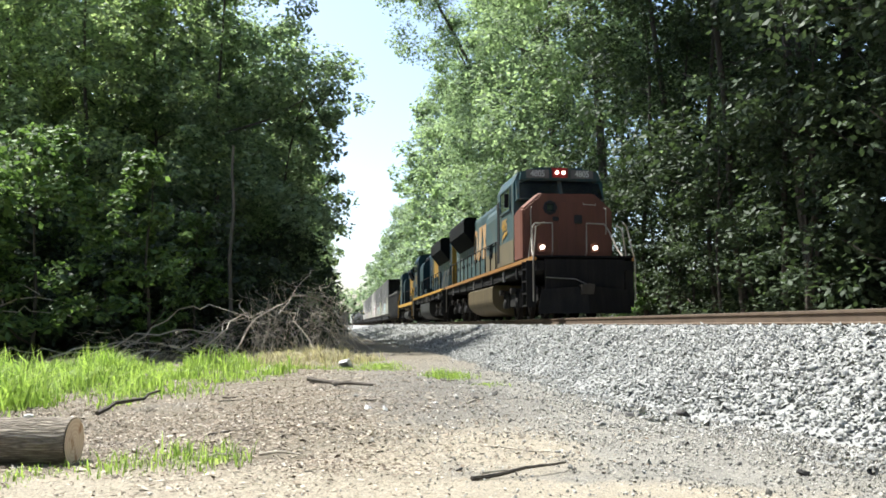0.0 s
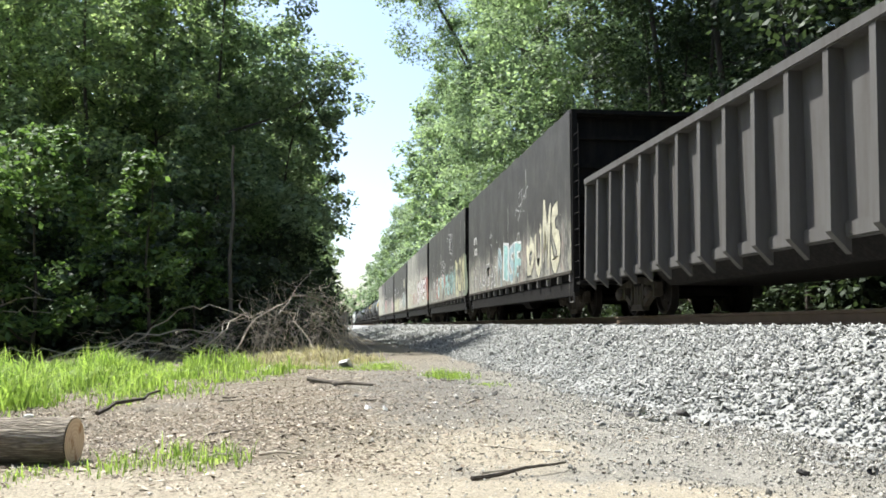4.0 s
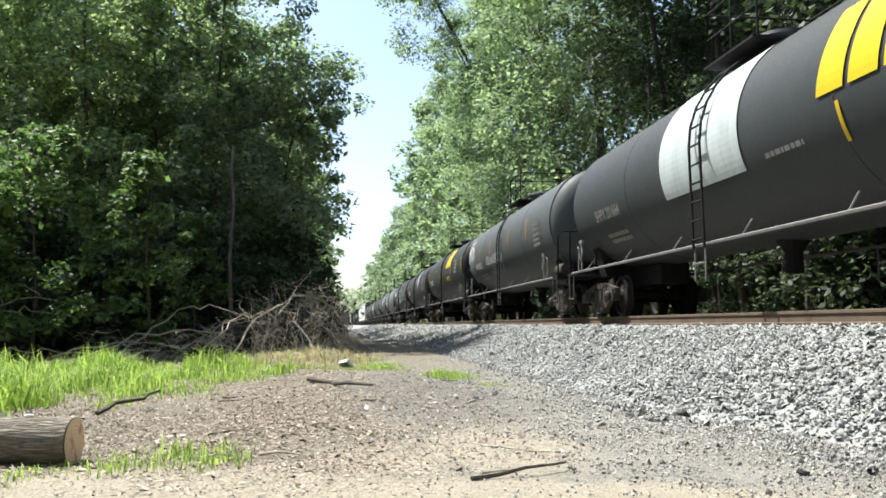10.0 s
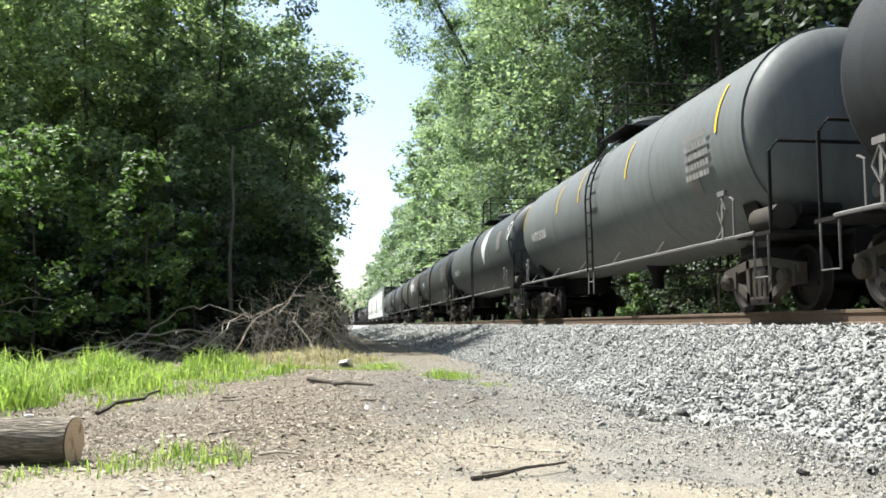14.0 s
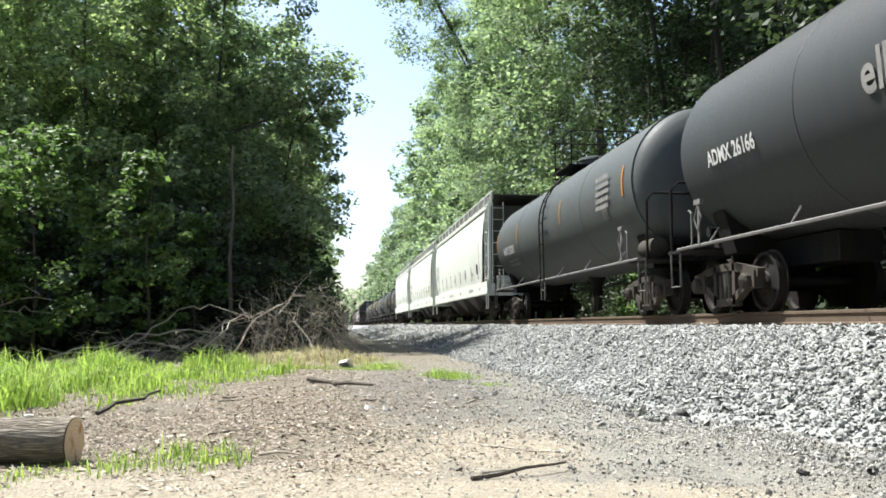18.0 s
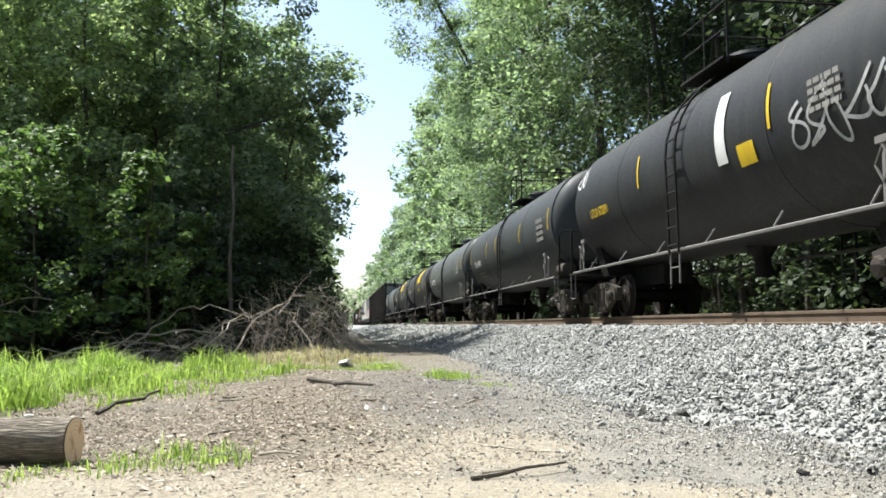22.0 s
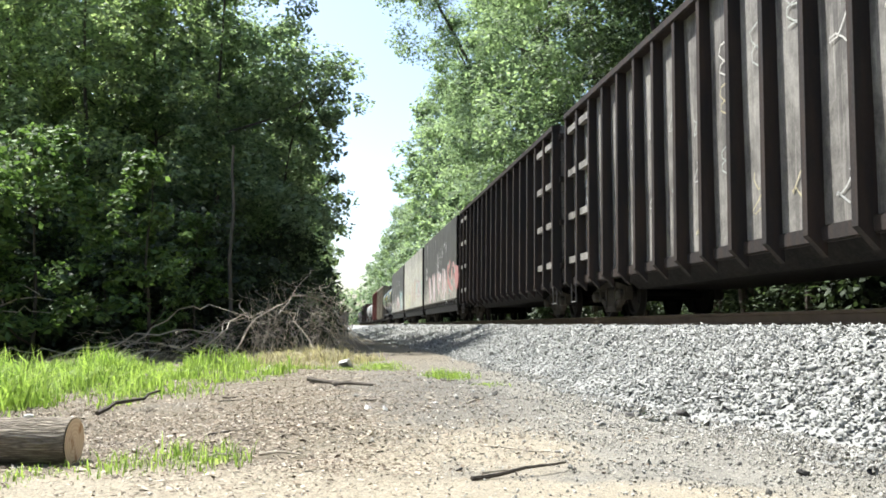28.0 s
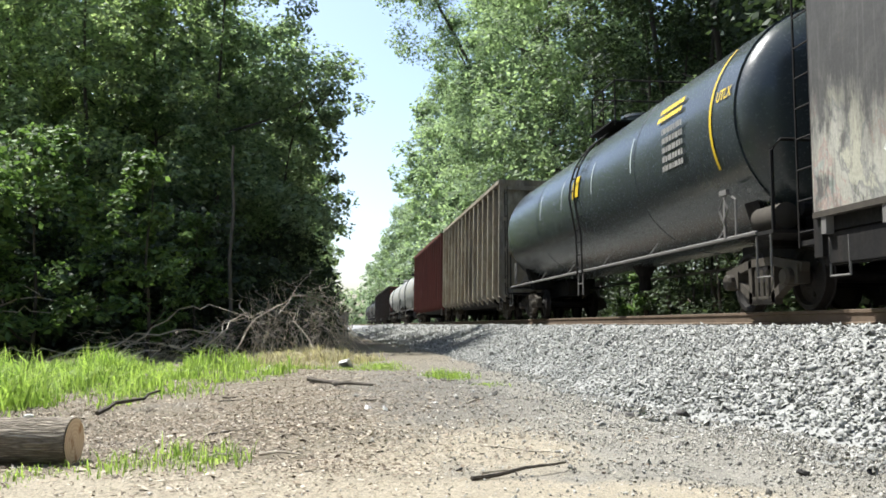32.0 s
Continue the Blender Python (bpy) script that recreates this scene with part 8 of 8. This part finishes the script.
def build_sticks():
    rng = random.Random(14)
    stick("fallen_stick", crooked(rng, (0.68, 4.52, 0.02), (1.27, 4.9, 0.035), 7, 0.02), 0.013, M_BARK, "crooked dead brown stick lying on the dirt")
    stick("fallen_stick", crooked(rng, (0.76, 4.72, 0.012), (0.98, 4.86, 0.012), 4, 0.01), 0.008, M_DEAD, "thin dead stick on the dirt")
    stick("bark_slab", crooked(rng, (-0.42, 12.55, 0.05), (0.42, 11.2, 0.05), 8, 0.07), 0.035, M_BARK, "long dark slab of bark on the litter", "bark")
    stick("dead_branch", crooked(rng, (-2.1, 8.1, 0.03), (-1.75, 9.0, 0.16), 6, 0.05), 0.022, M_BARK, "short dark dead branch sticking out of the grass", "branch")
    for k in range(26):
        x, y = rng.uniform(-2.2, 1.6), rng.uniform(5.0, 14)
        a, L = rng.uniform(0, 6.28), rng.uniform(0.12, 0.5)
        z = dirt_z(x, y) + 0.012
        stick("twig", crooked(rng, (x, y, z), (x + L * math.cos(a), y + L * math.sin(a), z + 0.01), 4, 0.02), rng.uniform(0.005, 0.012), rng.choice((M_DEAD, M_BARK)), "dead twig on the litter", "twig")
    for x, y, L, a in ((-0.7, 5.45, 0.22, 0.3), (-1.7, 8.4, 0.12, 1.0), (-0.35, 5.5, 0.25, -0.1), (-1.2, 6.1, 0.16, 2.0), (-0.15, 7.1, 0.14, 0.4)):
        stick("bark_chunk", [(x - L / 2 * math.cos(a), y - L / 2 * math.sin(a), 0.02), (x, y, 0.035), (x + L / 2 * math.cos(a), y + L / 2 * math.sin(a), 0.02)], 0.012, M_DEAD, "broken chunk of bark on the dirt", "bark")


def rock(name, x, y, size, material, label, seed):
    v, f = stones(1, np.array([(0.0, 0.0)]), np.array([size]), lambda a, b: 0.0, 0.25, 0.45, seed)
    bm = bmesh.new()
    vs = [bm.verts.new(p) for p in v]
    for q in f:
        bm.faces.new([vs[i] for i in q])
    bmesh.ops.bevel(bm, geom=bm.edges[:], offset=size * 0.06, segments=1, affect="EDGES")
    ob = tagged(part(name, bm, material), label, "stone")
    ob.matrix_basis = pose(x, y, dirt_z(x, y))


def build_rocks():
    M_PALE = plain("pale stone", (0.95, 0.93, 0.88), 0.8)
    M_DARKROCK = plain("dark cinder stone", (0.06, 0.055, 0.05), 0.85)
    M_GREYROCK = plain("grey stone", (0.36, 0.35, 0.33), 0.85)
    for i, (x, y, s) in enumerate(((0.13, 17.1, 0.34), (0.27, 8.56, 0.12), (0.44, 8.37, 0.11), (0.97, 8.96, 0.1), (2.74, 7.83, 0.16), (1.62, 8.9, 0.1), (-2.55, 7.75, 0.2), (-1.2, 15.6, 0.2))):
        rock("pale_stone", x, y, s, M_PALE, "pale whitish stone on the dirt", 100 + i)
    for i, (x, y, s) in enumerate(((0.67, 4.9, 0.06), (2.47, 4.52, 0.1), (2.3, 4.9, 0.06), (1.45, 9.3, 0.12), (0.55, 6.1, 0.06), (1.1, 5.9, 0.05), (2.85, 4.5, 0.07), (1.75, 9.9, 0.1), (3.0, 7.5, 0.2), (2.55, 7.6, 0.12))):
        rock("dark_stone", x, y, s, M_DARKROCK, "small dark cinder on the gravel", 120 + i)
    rng = random.Random(15)
    for i in range(40):
        y = rng.uniform(4.6, 12)
        rock("grey_stone", rng.uniform(1.2, 2.9), y, rng.uniform(0.03, 0.08), M_GREYROCK, "stray grey ballast stone on the dirt", 140 + i)


def build_brush():
    """Heap of cut dead branches at the wood's edge."""
    rng = random.Random(16)
    pile = tagged(new("brush_pile"), "tangled heap of bleached dead branches at the edge of the woods", "brush pile")
    for k in range(230):
        t = rng.random()
        cx, cy = -6.6 + 6.7 * t ** 0.62, 22.6 + rng.uniform(-1.5, 1.5) + 0.6 * t
        top = 0.5 + 1.8 * max(0.0, 1 - abs(cx + 0.95) / 2.6) ** 0.8
        L, a = rng.uniform(0.6, 2.0), rng.uniform(0, 6.28)
        z0 = rng.uniform(0, top * 0.6)
        p = (cx - L / 2 * math.cos(a), cy - L / 2 * math.sin(a), max(0.0, z0 - rng.uniform(0, 0.5)))
        q = (cx + L / 2 * math.cos(a), cy + L / 2 * math.sin(a), min(top, z0 + rng.uniform(0.1, 1.1)))
        part("branch", tube(bmesh.new(), crooked(rng, p, q, 7, 0.22, rng.uniform(-0.15, 0.4)), rng.uniform(0.004, 0.013), 5, 0.003), rng.choice((M_DEAD, M_DEAD, M_DEAD, M_DEAD, M_BARK)), pile, smooth=True)
    # thin upright stalks at the heap's end
    for k in range(60):
        cx, cy = rng.uniform(-2.3, 0.15), rng.uniform(21.4, 23.4)
        h, d = rng.uniform(0.6, 1.9), rng.uniform(-0.5, 0.5)
        part("stalk", tube(bmesh.new(), crooked(rng, (cx, cy, 0.0), (cx + d, cy + rng.uniform(-0.3, 0.3), h), 5, 0.1, 0.0), rng.uniform(0.004, 0.008), 4, 0.002), M_DEAD, pile, smooth=True)
    for x0, y0, x1, y1, h in ((-9, 21.5, -6.0, 21.8, 1.6), (-9.5, 21.8, -7.0, 22.2, 0.9), (-6.2, 20.8, -3.6, 21.4, 0.55), (-5.6, 21, -2.4, 21.8, 0.9), (-4.6, 20.5, -2.4, 21.2, 0.5), (-3.2, 21.5, -1.4, 22.3, 1.5), (-8.6, 21, -5.5, 21, 0.3), (-2.4, 21, -0.2, 22.5, 2.1), (-8.8, 21.2, -5.9, 21.4, 2.0), (-8.2, 21.6, -6.6, 21.4, 2.4), (-5.0, 21.8, -2.2, 22.2, 1.7)):
        part("branch", tube(bmesh.new(), crooked(rng, (x0, y0 - 0.8, 0.1), (x1, y1 - 0.8, h * 0.6), 11, 0.2, h * 0.35), 0.022, 6, 0.008), M_DEAD, pile, "long bleached arching branch", True)


def build_markers():
    snag = tagged(new("dead_tree"), "slender bare grey dead trunk standing before the trees", "tree")
    part("trunk", tube(bmesh.new(), [(0, 0, -0.1), (0.05, 0, 1.2), (-0.02, 0.03, 2.6), (0.07, 0, 4.0), (0.0, 0.03, 5.0), (0.03, 0, 5.7)], 0.06, 8, 0.03), bark_mat("dead grey trunk", (0.07, 0.062, 0.05), (0.2, 0.175, 0.14)), snag, smooth=True)
    snag.matrix_basis = pose(-2.95, 24.2, 0)
    cab = tagged(new("trackside_cabinet"), "small weathered silver-grey equipment cabinet beside the track", "cabinet")
    M_CAB = paint("silver grey cabinet paint", (0.42, 0.43, 0.42), (0.15, 0.14, 0.12), 0.4)
    part("body", soft_box(-0.32, 0.32, -0.25, 0.25, 0.1, 1.45, 0.02), M_CAB, cab)
    part("lid", soft_box(-0.36, 0.36, -0.29, 0.29, 1.45, 1.53, 0.02), M_CAB, cab)
    part("door", bx(-0.26, 0.26, -0.268, -0.25, 0.2, 1.35), M_CAB, cab)
    part("base", bx(-0.36, 0.36, -0.3, 0.3, -0.1, 0.1), M_PEBBLE, cab, "concrete base")
    cab.matrix_basis = pose(0.18, 49, 0)


build_grass()
build_litter()
build_log()
build_sticks()
build_rocks()
build_brush()
build_markers()


# ---- the train's way ----
def travelled(t):
    return 20.168 * t + 0.016 * t * t


def motions():
    for car, q in TRAIN:
        turn = car.rotation_euler.z
        walk(car, [(t, pose(TX, q - travelled(t), 1.003, 0, 0, math.degrees(turn))) for t in (0, 4, 8, 12, 16, 20, 24, 28, 32)])


motions()
